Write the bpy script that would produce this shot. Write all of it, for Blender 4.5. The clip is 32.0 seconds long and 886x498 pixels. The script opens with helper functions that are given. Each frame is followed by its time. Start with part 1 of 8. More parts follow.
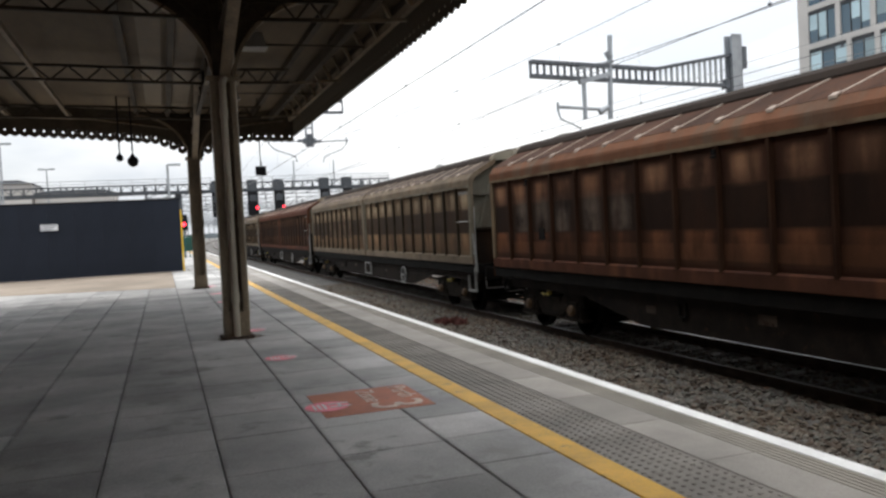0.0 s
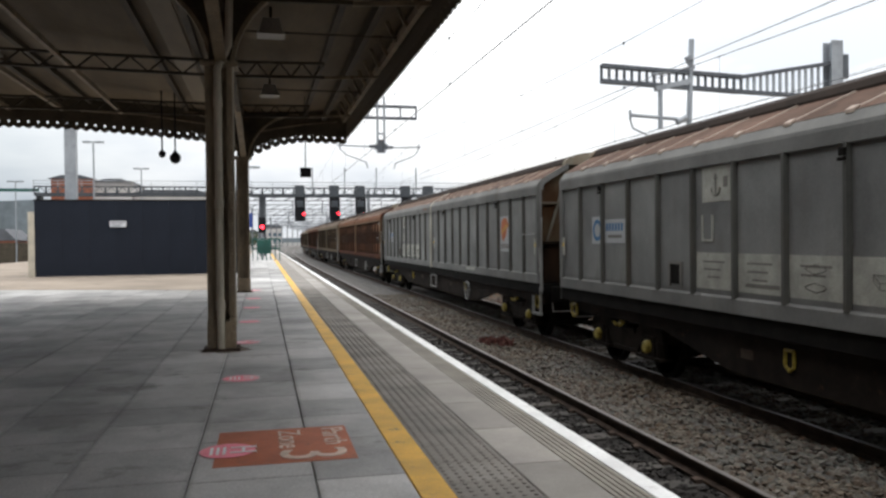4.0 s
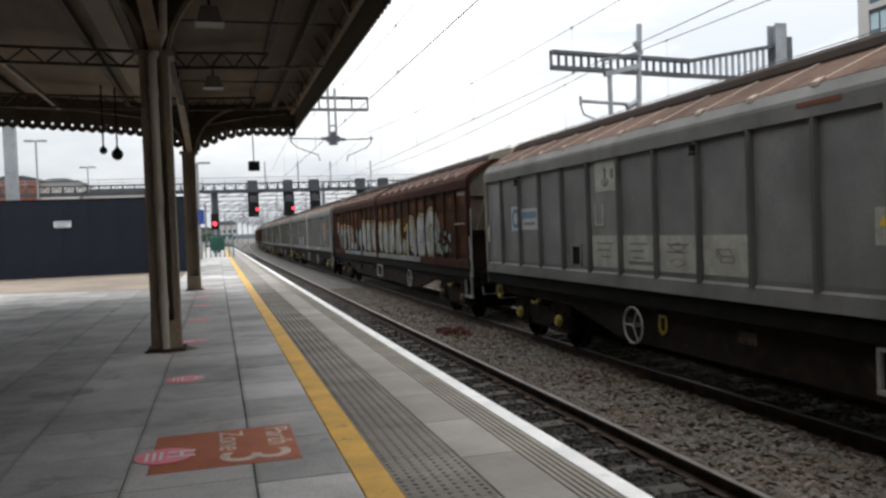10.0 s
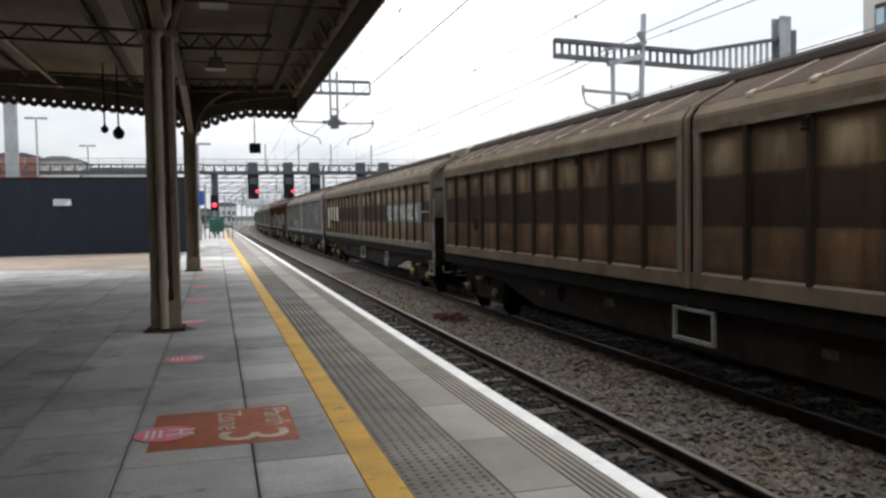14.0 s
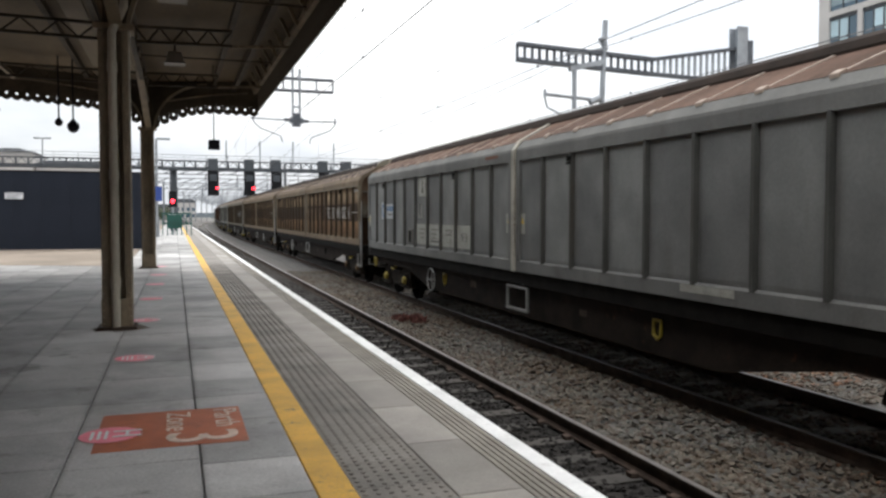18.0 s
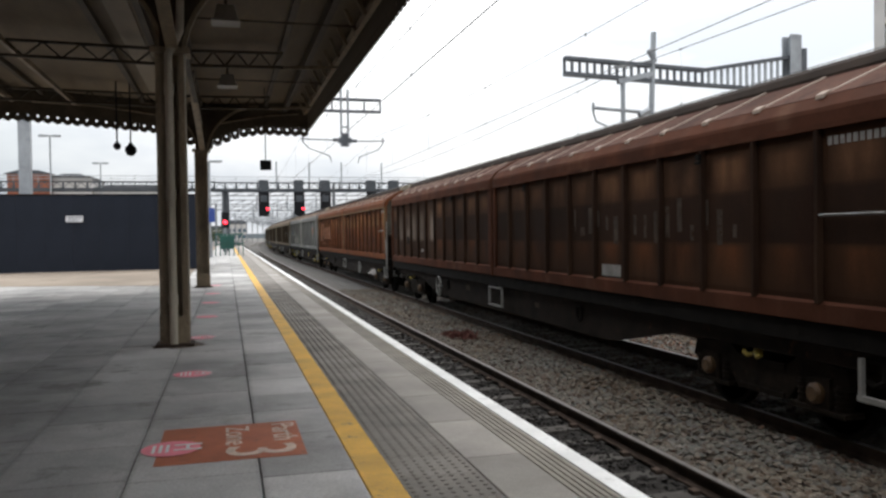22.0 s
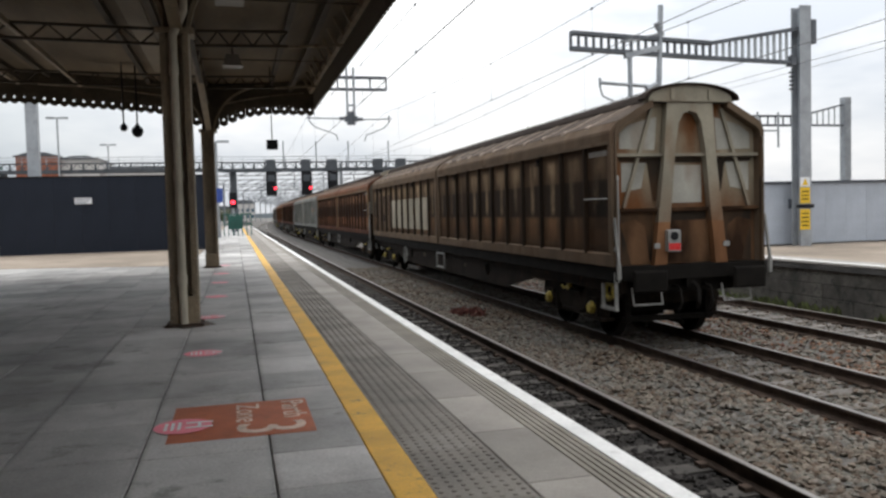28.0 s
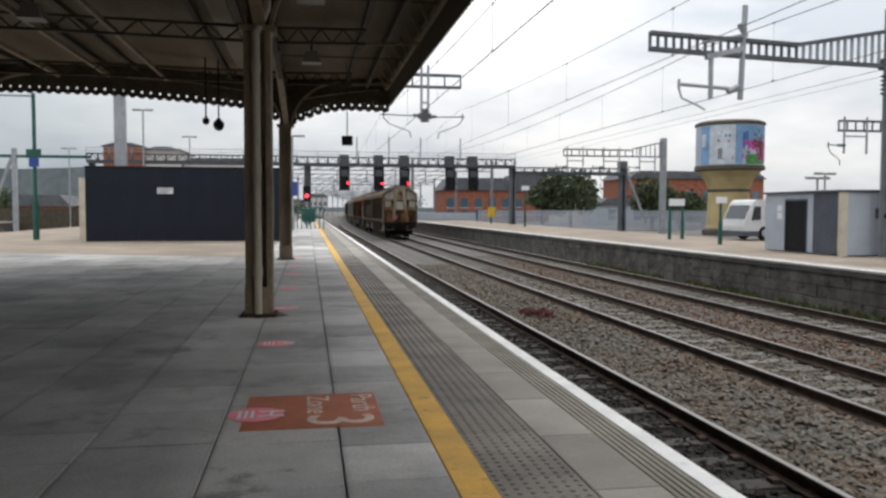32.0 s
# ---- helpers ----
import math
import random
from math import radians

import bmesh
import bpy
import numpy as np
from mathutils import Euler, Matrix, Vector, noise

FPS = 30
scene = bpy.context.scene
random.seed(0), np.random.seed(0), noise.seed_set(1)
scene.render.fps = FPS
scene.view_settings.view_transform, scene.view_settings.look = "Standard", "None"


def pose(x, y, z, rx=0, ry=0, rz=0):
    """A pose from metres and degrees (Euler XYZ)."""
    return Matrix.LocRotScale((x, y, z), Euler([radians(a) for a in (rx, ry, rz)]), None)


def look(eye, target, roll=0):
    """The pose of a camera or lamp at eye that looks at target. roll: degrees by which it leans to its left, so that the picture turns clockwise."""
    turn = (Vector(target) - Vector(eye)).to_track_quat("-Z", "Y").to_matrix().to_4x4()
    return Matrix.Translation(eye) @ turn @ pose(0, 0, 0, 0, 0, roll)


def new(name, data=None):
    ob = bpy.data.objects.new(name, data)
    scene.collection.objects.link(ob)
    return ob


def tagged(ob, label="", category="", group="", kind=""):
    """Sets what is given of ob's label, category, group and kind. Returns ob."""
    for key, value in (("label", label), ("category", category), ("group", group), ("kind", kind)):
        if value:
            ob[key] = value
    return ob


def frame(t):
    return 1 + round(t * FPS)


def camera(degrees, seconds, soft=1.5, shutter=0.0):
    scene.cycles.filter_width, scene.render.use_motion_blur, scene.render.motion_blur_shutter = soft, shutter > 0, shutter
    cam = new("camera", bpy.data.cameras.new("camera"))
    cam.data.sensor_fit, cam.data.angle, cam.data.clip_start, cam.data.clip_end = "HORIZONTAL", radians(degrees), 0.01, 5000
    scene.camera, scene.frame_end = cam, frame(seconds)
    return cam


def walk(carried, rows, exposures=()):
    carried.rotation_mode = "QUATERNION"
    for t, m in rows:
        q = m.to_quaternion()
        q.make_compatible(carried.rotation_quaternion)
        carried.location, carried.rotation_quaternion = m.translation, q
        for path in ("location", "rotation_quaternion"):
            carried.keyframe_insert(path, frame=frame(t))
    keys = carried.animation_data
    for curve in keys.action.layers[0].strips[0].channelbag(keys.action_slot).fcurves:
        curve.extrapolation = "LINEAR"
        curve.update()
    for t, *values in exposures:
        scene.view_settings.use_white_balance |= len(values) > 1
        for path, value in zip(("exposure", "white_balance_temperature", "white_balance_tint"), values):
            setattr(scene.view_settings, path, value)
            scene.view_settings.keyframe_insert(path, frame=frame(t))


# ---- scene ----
cam = camera(58.51, 32.0, soft=2.6)
PATH = [
    (0, (-7.758, -0.860, 2.340), (-4.437, 8.567, 2.015), -3.05),
    (0.5, (-7.527, -0.713, 2.321), (-4.917, 8.937, 2.046), -2.76),
    (1, (-7.307, -0.498, 2.299), (-4.316, 9.038, 1.979), -2.05),
    (1.5, (-7.144, -0.376, 2.300), (-3.753, 9.024, 1.927), -2.11),
    (2, (-6.847, -0.199, 2.270), (-3.436, 9.194, 1.895), -2.70),
    (2.5, (-6.688, -0.075, 2.258), (-3.869, 9.514, 1.937), -2.50),
    (4.5, (-6.316, 0.214, 2.276), (-4.094, 9.964, 2.170), -0.58),
    (5, (-6.279, 0.276, 2.268), (-3.484, 9.877, 2.200), -0.49),
    (5.5, (-6.237, 0.313, 2.273), (-2.866, 9.728, 2.219), -0.54),
    (6, (-6.228, 0.315, 2.259), (-2.400, 9.553, 2.261), -0.10),
    (6.5, (-6.226, 0.291, 2.259), (-2.271, 9.475, 2.134), 0.22),
    (7, (-6.231, 0.260, 2.276), (-2.384, 9.491, 2.276), 0.21),
    (7.5, (-6.247, 0.285, 2.257), (-2.774, 9.661, 2.413), -0.04),
    (8, (-6.251, 0.267, 2.259), (-3.104, 9.759, 2.376), -0.64),
    (8.5, (-6.244, 0.285, 2.248), (-3.308, 9.845, 2.252), -1.27),
    (9, (-6.243, 0.293, 2.244), (-3.367, 9.870, 2.119), -1.70),
    (9.5, (-6.249, 0.296, 2.241), (-3.438, 9.891, 2.045), -1.75),
    (10, (-6.243, 0.300, 2.246), (-3.505, 9.914, 1.992), -2.22),
    (10.5, (-6.255, 0.290, 2.248), (-3.582, 9.922, 1.965), -2.23),
    (11, (-6.258, 0.277, 2.253), (-3.640, 9.922, 1.933), -2.12),
    (11.5, (-6.261, 0.292, 2.239), (-3.617, 9.929, 1.885), -2.03),
    (12, (-6.255, 0.263, 2.254), (-3.560, 9.884, 1.848), -1.86),
    (12.5, (-6.245, 0.277, 2.245), (-3.457, 9.871, 1.815), -1.65),
    (13, (-6.254, 0.274, 2.244), (-3.410, 9.851, 1.799), -1.39),
    (13.5, (-6.262, 0.262, 2.247), (-3.431, 9.843, 1.815), -1.16),
    (14, (-6.263, 0.258, 2.250), (-3.516, 9.864, 1.821), -0.98),
    (14.5, (-6.265, 0.259, 2.249), (-3.624, 9.896, 1.834), -0.88),
    (16.5, (-6.256, 0.267, 2.244), (-3.577, 9.893, 1.851), -0.32),
    (17, (-6.259, 0.271, 2.239), (-3.551, 9.888, 1.834), -0.23),
    (17.5, (-6.249, 0.271, 2.240), (-3.564, 9.896, 1.829), -0.10),
    (18, (-6.217, 0.233, 2.263), (-3.013, 9.696, 1.836), 0.02),
    (18.5, (-6.224, 0.212, 2.269), (-2.536, 9.499, 1.873), 0.28),
    (19, (-6.235, 0.251, 2.254), (-2.485, 9.515, 1.905), 0.44),
    (19.5, (-6.243, 0.240, 2.256), (-2.375, 9.456, 1.939), 0.59),
    (20, (-6.240, 0.225, 2.250), (-2.383, 9.447, 1.966), 0.67),
    (20.5, (-6.257, 0.209, 2.252), (-2.659, 9.537, 2.036), 0.03),
    (21, (-6.262, 0.227, 2.249), (-3.309, 9.780, 2.108), -0.49),
    (21.5, (-6.263, 0.255, 2.239), (-3.572, 9.885, 2.098), -0.58),
    (22, (-6.254, 0.281, 2.225), (-3.621, 9.927, 2.026), -0.84),
    (22.5, (-6.252, 0.267, 2.234), (-3.556, 9.894, 1.992), -0.73),
    (23, (-6.254, 0.249, 2.240), (-3.549, 9.872, 1.968), -0.91),
    (23.5, (-6.248, 0.243, 2.235), (-3.543, 9.866, 1.939), -0.29),
    (24, (-6.249, 0.256, 2.234), (-3.464, 9.854, 1.899), -0.38),
    (24.5, (-6.244, 0.246, 2.232), (-3.431, 9.835, 1.868), -0.62),
    (25, (-6.248, 0.255, 2.233), (-3.468, 9.854, 1.854), -0.41),
    (25.5, (-6.253, 0.261, 2.227), (-3.552, 9.881, 1.836), -0.40),
    (27.5, (-6.246, 0.245, 2.237), (-3.668, 9.897, 1.782), -0.94),
    (28, (-6.245, 0.251, 2.226), (-3.720, 9.916, 1.746), -1.51),
    (28.5, (-6.255, 0.234, 2.238), (-3.815, 9.919, 1.744), -0.97),
    (29, (-6.271, 0.234, 2.241), (-3.993, 9.957, 1.730), -1.37),
    (29.5, (-6.270, 0.220, 2.253), (-4.162, 9.983, 1.750), -1.11),
    (30, (-6.272, 0.235, 2.242), (-4.479, 10.060, 1.745), -0.86),
    (30.5, (-6.271, 0.234, 2.246), (-4.518, 10.065, 1.731), -0.50),
    (31, (-6.272, 0.234, 2.249), (-4.538, 10.070, 1.743), -0.10),
    (31.5, (-6.277, 0.225, 2.251), (-4.583, 10.068, 1.752), 0.09),
    (32, (-6.271, 0.244, 2.242), (-4.592, 10.089, 1.747), 0.13),
]
walk(cam, [(t, look(eye, aim, roll)) for t, eye, aim, roll in PATH], [(0, 0.36), (6, 0.30), (9, 0.2), (12, 0.27), (17, 0.34), (19, 0.48), (21, 0.34), (25, 0.27), (28, 0.2), (29.5, 0.05), (32, 0.0)])

# ---- light ----
world = bpy.data.worlds.new("overcast_sky")
scene.world = world
world.use_nodes = True
wn, wl = world.node_tree.nodes, world.node_tree.links
wn.clear()
w_out, w_bg = wn.new("ShaderNodeOutputWorld"), wn.new("ShaderNodeBackground")
w_sky = wn.new("ShaderNodeTexSky")
w_sky.sky_type = "NISHITA"
w_sky.sun_disc = False
w_sky.sun_elevation, w_sky.sun_rotation = radians(58.5), radians(22)
w_sky.air_density, w_sky.dust_density = 1.0, 4.0
w_gain = wn.new("ShaderNodeMix")
w_gain.data_type, w_gain.blend_type = "RGBA", "MULTIPLY"
w_gain.inputs["Factor"].default_value = 1.0
w_gain.inputs["B"].default_value = (0.10, 0.10, 0.10, 1)
w_cloud = wn.new("ShaderNodeTexNoise")
w_cloud.inputs["Scale"].default_value, w_cloud.inputs["Detail"].default_value = 2.2, 5.0
w_cloud.inputs["Roughness"].default_value = 0.55
w_co, w_map = wn.new("ShaderNodeTexCoord"), wn.new("ShaderNodeMapping")
w_map.inputs["Scale"].default_value = (1, 1, 3.2)
w_ramp = wn.new("ShaderNodeValToRGB")
w_ramp.color_ramp.elements[0].position, w_ramp.color_ramp.elements[0].color = 0.36, (0.62, 0.66, 0.715, 1)
w_ramp.color_ramp.elements[1].position, w_ramp.color_ramp.elements[1].color = 0.58, (0.955, 0.955, 0.955, 1)
w_mix = wn.new("ShaderNodeMix")
w_mix.data_type = "RGBA"
w_mix.inputs["Factor"].default_value = 0.9
wl.new(w_co.outputs["Generated"], w_map.inputs["Vector"])
wl.new(w_map.outputs["Vector"], w_cloud.inputs["Vector"])
wl.new(w_cloud.outputs["Fac"], w_ramp.inputs["Fac"])
wl.new(w_sky.outputs["Color"], w_gain.inputs["A"])
wl.new(w_gain.outputs["Result"], w_mix.inputs["A"])
wl.new(w_ramp.outputs["Color"], w_mix.inputs["B"])
w_sep, w_el = wn.new("ShaderNodeSeparateXYZ"), wn.new("ShaderNodeMapRange")
w_el.inputs["From Min"].default_value, w_el.inputs["From Max"].default_value = 0.0, 0.9
w_el.inputs["To Min"].default_value, w_el.inputs["To Max"].default_value = 0.95, 2.25
w_grade = wn.new("ShaderNodeMix")
w_grade.data_type, w_grade.blend_type = "RGBA", "MULTIPLY"
w_grade.inputs["Factor"].default_value = 1.0
wl.new(w_co.outputs["Generated"], w_sep.inputs["Vector"])
wl.new(w_sep.outputs["Z"], w_el.inputs["Value"])
wl.new(w_mix.outputs["Result"], w_grade.inputs["A"])
wl.new(w_el.outputs["Result"], w_grade.inputs["B"])
w_side, w_left = wn.new("ShaderNodeMapRange"), wn.new("ShaderNodeMix")   # heavier cloud towards -x
w_side.interpolation_type = "SMOOTHSTEP"
w_side.inputs["From Min"].default_value, w_side.inputs["From Max"].default_value = 0.05, -0.42
w_left.data_type, w_left.blend_type = "RGBA", "MULTIPLY"
w_low, w_both = wn.new("ShaderNodeMapRange"), wn.new("ShaderNodeMath")
w_low.inputs["From Min"].default_value, w_low.inputs["From Max"].default_value = 0.80, 0.10
w_both.operation = "MULTIPLY"
w_left.inputs["B"].default_value = (0.52, 0.575, 0.615, 1)
wl.new(w_sep.outputs["X"], w_side.inputs["Value"])
wl.new(w_sep.outputs["Z"], w_low.inputs["Value"])
wl.new(w_side.outputs["Result"], w_both.inputs[0])
wl.new(w_low.outputs["Result"], w_both.inputs[1])
wl.new(w_both.outputs["Value"], w_left.inputs["Factor"])
wl.new(w_grade.outputs["Result"], w_left.inputs["A"])
wl.new(w_left.outputs["Result"], w_bg.inputs["Color"])
w_bg.inputs["Strength"].default_value = 1.0
wl.new(w_bg.outputs["Background"], w_out.inputs["Surface"])

sun_data = bpy.data.lights.new("sun", "SUN")
sun_data.energy, sun_data.angle, sun_data.color = 0.6, radians(25), (1.0, 0.97, 0.92)
sun_lamp = new("sun", sun_data)
sun_lamp.matrix_world = look((0, 0, 60), (-14, -34, 0))
scene.view_settings.exposure = 0.0

# ---- materials ----
MATS = {}


def mat(name, base, rough=0.7, metal=0.0, vary=0.25, scale=2.0, fine=30.0, bump=0.2, tint=None, random_part=0.0, stretch=(1, 1, 1), wear=None, emit=0.0):
    """A weathered surface: large stains, fine grain, bump. tint: colour of the stains; wear: (colour, amount) of patches."""
    if name in MATS:
        return MATS[name]
    m = bpy.data.materials.new(name)
    m.use_nodes = True
    n, l = m.node_tree.nodes, m.node_tree.links
    b = n["Principled BSDF"]
    b.inputs["Metallic"].default_value = metal
    co, mp = n.new("ShaderNodeTexCoord"), n.new("ShaderNodeMapping")
    mp.inputs["Scale"].default_value = stretch
    l.new(co.outputs["Object"], mp.inputs["Vector"])
    big, small = n.new("ShaderNodeTexNoise"), n.new("ShaderNodeTexNoise")
    big.inputs["Scale"].default_value, big.inputs["Detail"].default_value, big.inputs["Roughness"].default_value = scale, 6.0, 0.62
    small.inputs["Scale"].default_value, small.inputs["Detail"].default_value = fine, 4.0
    for t in (big, small):
        l.new(mp.outputs["Vector"], t.inputs["Vector"])
    dark = tint or tuple(c * (1 - vary) for c in base)
    lite = tuple(min(1, c * (1 + 0.6 * vary)) for c in base)
    ramp = n.new("ShaderNodeValToRGB")
    e = ramp.color_ramp.elements
    e[0].position, e[0].color = 0.34, (*dark, 1)
    e[1].position, e[1].color = 0.64, (*lite, 1)
    l.new(big.outputs["Fac"], ramp.inputs["Fac"])
    col = ramp.outputs["Color"]
    grain = n.new("ShaderNodeMix")
    grain.data_type, grain.blend_type = "RGBA", "MULTIPLY"
    grain.inputs["Factor"].default_value = 1.0
    gr = n.new("ShaderNodeMapRange")
    gr.inputs["From Min"].default_value, gr.inputs["From Max"].default_value = 0.3, 0.7
    gr.inputs["To Min"].default_value, gr.inputs["To Max"].default_value = 1 - 0.5 * vary, 1 + 0.4 * vary
    l.new(small.outputs["Fac"], gr.inputs["Value"])
    l.new(col, grain.inputs["A"])
    l.new(gr.outputs["Result"], grain.inputs["B"])
    col = grain.outputs["Result"]
    if wear:
        spot = n.new("ShaderNodeTexNoise")
        spot.inputs["Scale"].default_value, spot.inputs["Detail"].default_value, spot.inputs["Roughness"].default_value = scale * 2.3, 8.0, 0.7
        l.new(mp.outputs["Vector"], spot.inputs["Vector"])
        wr = n.new("ShaderNodeMapRange")
        wr.inputs["From Min"].default_value, wr.inputs["From Max"].default_value = 0.66 - wear[1] * 0.3, 0.74 - wear[1] * 0.3
        l.new(spot.outputs["Fac"], wr.inputs["Value"])
        wm = n.new("ShaderNodeMix")
        wm.data_type = "RGBA"
        wm.inputs["B"].default_value = (*wear[0], 1)
        l.new(wr.outputs["Result"], wm.inputs["Factor"])
        l.new(col, wm.inputs["A"])
        col = wm.outputs["Result"]
    if random_part:
        oi, rr, rm = n.new("ShaderNodeObjectInfo"), n.new("ShaderNodeMapRange"), n.new("ShaderNodeMix")
        rr.inputs["To Min"].default_value, rr.inputs["To Max"].default_value = 1 - random_part, 1 + random_part
        rm.data_type, rm.blend_type = "RGBA", "MULTIPLY"
        rm.inputs["Factor"].default_value = 1.0
        l.new(oi.outputs["Random"], rr.inputs["Value"])
        l.new(col, rm.inputs["A"])
        l.new(rr.outputs["Result"], rm.inputs["B"])
        col = rm.outputs["Result"]
    l.new(col, b.inputs["Base Color"])
    ro = n.new("ShaderNodeMapRange")
    ro.inputs["To Min"].default_value, ro.inputs["To Max"].default_value = max(0.05, rough - 0.15), min(1, rough + 0.15)
    l.new(small.outputs["Fac"], ro.inputs["Value"])
    l.new(ro.outputs["Result"], b.inputs["Roughness"])
    if bump:
        bp = n.new("ShaderNodeBump")
        bp.inputs["Strength"].default_value, bp.inputs["Distance"].default_value = bump, 0.01
        l.new(small.outputs["Fac"], bp.inputs["Height"])
        l.new(bp.outputs["Normal"], b.inputs["Normal"])
    if emit:
        b.inputs["Emission Color"].default_value = (*base, 1)
        b.inputs["Emission Strength"].default_value = emit
    MATS[name] = m
    return m


def island_mat(m, amount):
    """Adds a shade that differs from island to island of one mesh."""
    n, l = m.node_tree.nodes, m.node_tree.links
    b = n["Principled BSDF"]
    old = b.inputs["Base Color"].links[0].from_socket
    g, rr, rm = n.new("ShaderNodeNewGeometry"), n.new("ShaderNodeMapRange"), n.new("ShaderNodeMix")
    rr.inputs["To Min"].default_value, rr.inputs["To Max"].default_value = 1 - amount, 1 + amount
    rm.data_type, rm.blend_type = "RGBA", "MULTIPLY"
    rm.inputs["Factor"].default_value = 1.0
    l.new(g.outputs["Random Per Island"], rr.inputs["Value"])
    l.new(old, rm.inputs["A"])
    l.new(rr.outputs["Result"], rm.inputs["B"])
    l.new(rm.outputs["Result"], b.inputs["Base Color"])
    return m


def island_tones(m, tones):
    """Gives each island of one mesh a tone of its own from a row of stone colours."""
    n, l = m.node_tree.nodes, m.node_tree.links
    b = n["Principled BSDF"]
    old = b.inputs["Base Color"].links[0].from_socket
    g, ramp, rm = n.new("ShaderNodeNewGeometry"), n.new("ShaderNodeValToRGB"), n.new("ShaderNodeMix")
    e = ramp.color_ramp.elements
    while len(e) < len(tones):
        e.new(0.5)
    for k, (p, c) in enumerate(tones):
        e[k].position, e[k].color = p, (*c, 1)
    rm.data_type, rm.blend_type = "RGBA", "MULTIPLY"
    rm.inputs["Factor"].default_value = 1.0
    l.new(g.outputs["Random Per Island"], ramp.inputs["Fac"])
    l.new(old, rm.inputs["A"])
    l.new(ramp.outputs["Color"], rm.inputs["B"])
    l.new(rm.outputs["Result"], b.inputs["Base Color"])
    return m


def world_stains(m):
    """Lets the stains run on from piece to piece."""
    n, l = m.node_tree.nodes, m.node_tree.links
    g = n.new("ShaderNodeNewGeometry")
    for x in n:
        if x.bl_idname == "ShaderNodeMapping":
            l.new(g.outputs["Position"], x.inputs["Vector"])
    return m


def glass_mat(name, tint):
    m = bpy.data.materials.new(name)
    m.use_nodes = True
    b = m.node_tree.nodes["Principled BSDF"]
    b.inputs["Base Color"].default_value = (*tint, 1)
    b.inputs["Roughness"].default_value, b.inputs["Metallic"].default_value = 0.08, 0.0
    b.inputs["Specular IOR Level"].default_value = 0.9
    return m


M_SLAB = mat("paving_slab", (0.43, 0.42, 0.405), 0.6, vary=0.34, scale=0.8, fine=60, bump=0.25, random_part=0.19, wear=((0.26, 0.255, 0.235), 0.30))


def dirty_joints(m, first, pitch, wide, amount):
    """Dirt gathered along the long joints of the paving, which lie at one pitch across the platform."""
    n, l = m.node_tree.nodes, m.node_tree.links
    b = n["Principled BSDF"]
    old = b.inputs["Base Color"].links[0].from_socket
    g, sep, nz = n.new("ShaderNodeNewGeometry"), n.new("ShaderNodeSeparateXYZ"), n.new("ShaderNodeTexNoise")
    nz.inputs["Scale"].default_value, nz.inputs["Detail"].default_value = 2.2, 4.0
    l.new(g.outputs["Position"], sep.inputs["Vector"])
    l.new(g.outputs["Position"], nz.inputs["Vector"])
    last = sep.outputs["X"]
    for op, val in (("SUBTRACT", first), ("PINGPONG", pitch / 2)):
        q = n.new("ShaderNodeMath")
        q.operation = op
        q.inputs[1].default_value = val
        l.new(last, q.inputs[0])
        last = q.outputs["Value"]
    edge, uneven, mul, mx = n.new("ShaderNodeMapRange"), n.new("ShaderNodeMapRange"), n.new("ShaderNodeMath"), n.new("ShaderNodeMix")
    edge.inputs["From Min"].default_value, edge.inputs["From Max"].default_value = wide, 0.006
    l.new(last, edge.inputs["Value"])
    uneven.inputs["From Min"].default_value, uneven.inputs["From Max"].default_value = 0.3, 0.6
    uneven.inputs["To Min"].default_value, uneven.inputs["To Max"].default_value = 0.3 * amount, amount
    l.new(nz.outputs["Fac"], uneven.inputs["Value"])
    mul.operation = "MULTIPLY"
    l.new(edge.outputs["Result"], mul.inputs[0])
    l.new(uneven.outputs["Result"], mul.inputs[1])
    mx.data_type = "RGBA"
    l.new(mul.outputs["Value"], mx.inputs["Factor"])
    l.new(old, mx.inputs["A"])
    mx.inputs["B"].default_value = (0.075, 0.068, 0.055, 1)
    l.new(mx.outputs["Result"], b.inputs["Base Color"])
    return m


dirty_joints(M_SLAB, -6.097, 0.70, 0.036, 0.34)
M_SLAB_FAR = island_mat(mat("paving_slab_far", (0.43, 0.42, 0.405), 0.6, vary=0.34, scale=0.8, fine=60, bump=0.25, wear=((0.24, 0.232, 0.22), 0.26)), 0.25)
M_JOINT = mat("joint_mortar", (0.085, 0.081, 0.075), 0.9, vary=0.3, scale=3)
for m in (M_SLAB, M_SLAB_FAR):
    world_stains(m)
    m.node_tree.nodes["Principled BSDF"].inputs["Specular IOR Level"].default_value = 0.2
M_TAN = mat("tan_concrete", (0.31, 0.257, 0.205), 0.9, vary=0.25, scale=0.5, fine=40, wear=((0.2, 0.17, 0.14), 0.25))
M_TAN.node_tree.nodes["Principled BSDF"].inputs["Specular IOR Level"].default_value = 0.2
M_YELLOW = mat("yellow_line_paint", (0.72, 0.40, 0.03), 0.6, vary=0.2, scale=3, fine=50, wear=((0.30, 0.19, 0.05), 0.22))
M_WHITE = mat("white_edge_paint", (0.86, 0.86, 0.85), 0.6, vary=0.12, scale=3, fine=60, wear=((0.45, 0.44, 0.42), 0.16))
M_COPING = mat("coping_concrete", (0.33, 0.305, 0.275), 0.8, vary=0.22, scale=1.2, fine=70, bump=0.2, random_part=0.14)
M_RIB = mat("ribbed_edge", (0.30, 0.275, 0.235), 0.8, vary=0.22, scale=1.5, fine=60)
M_GROOVE = mat("groove_dirt", (0.17, 0.145, 0.11), 0.9, vary=0.3)
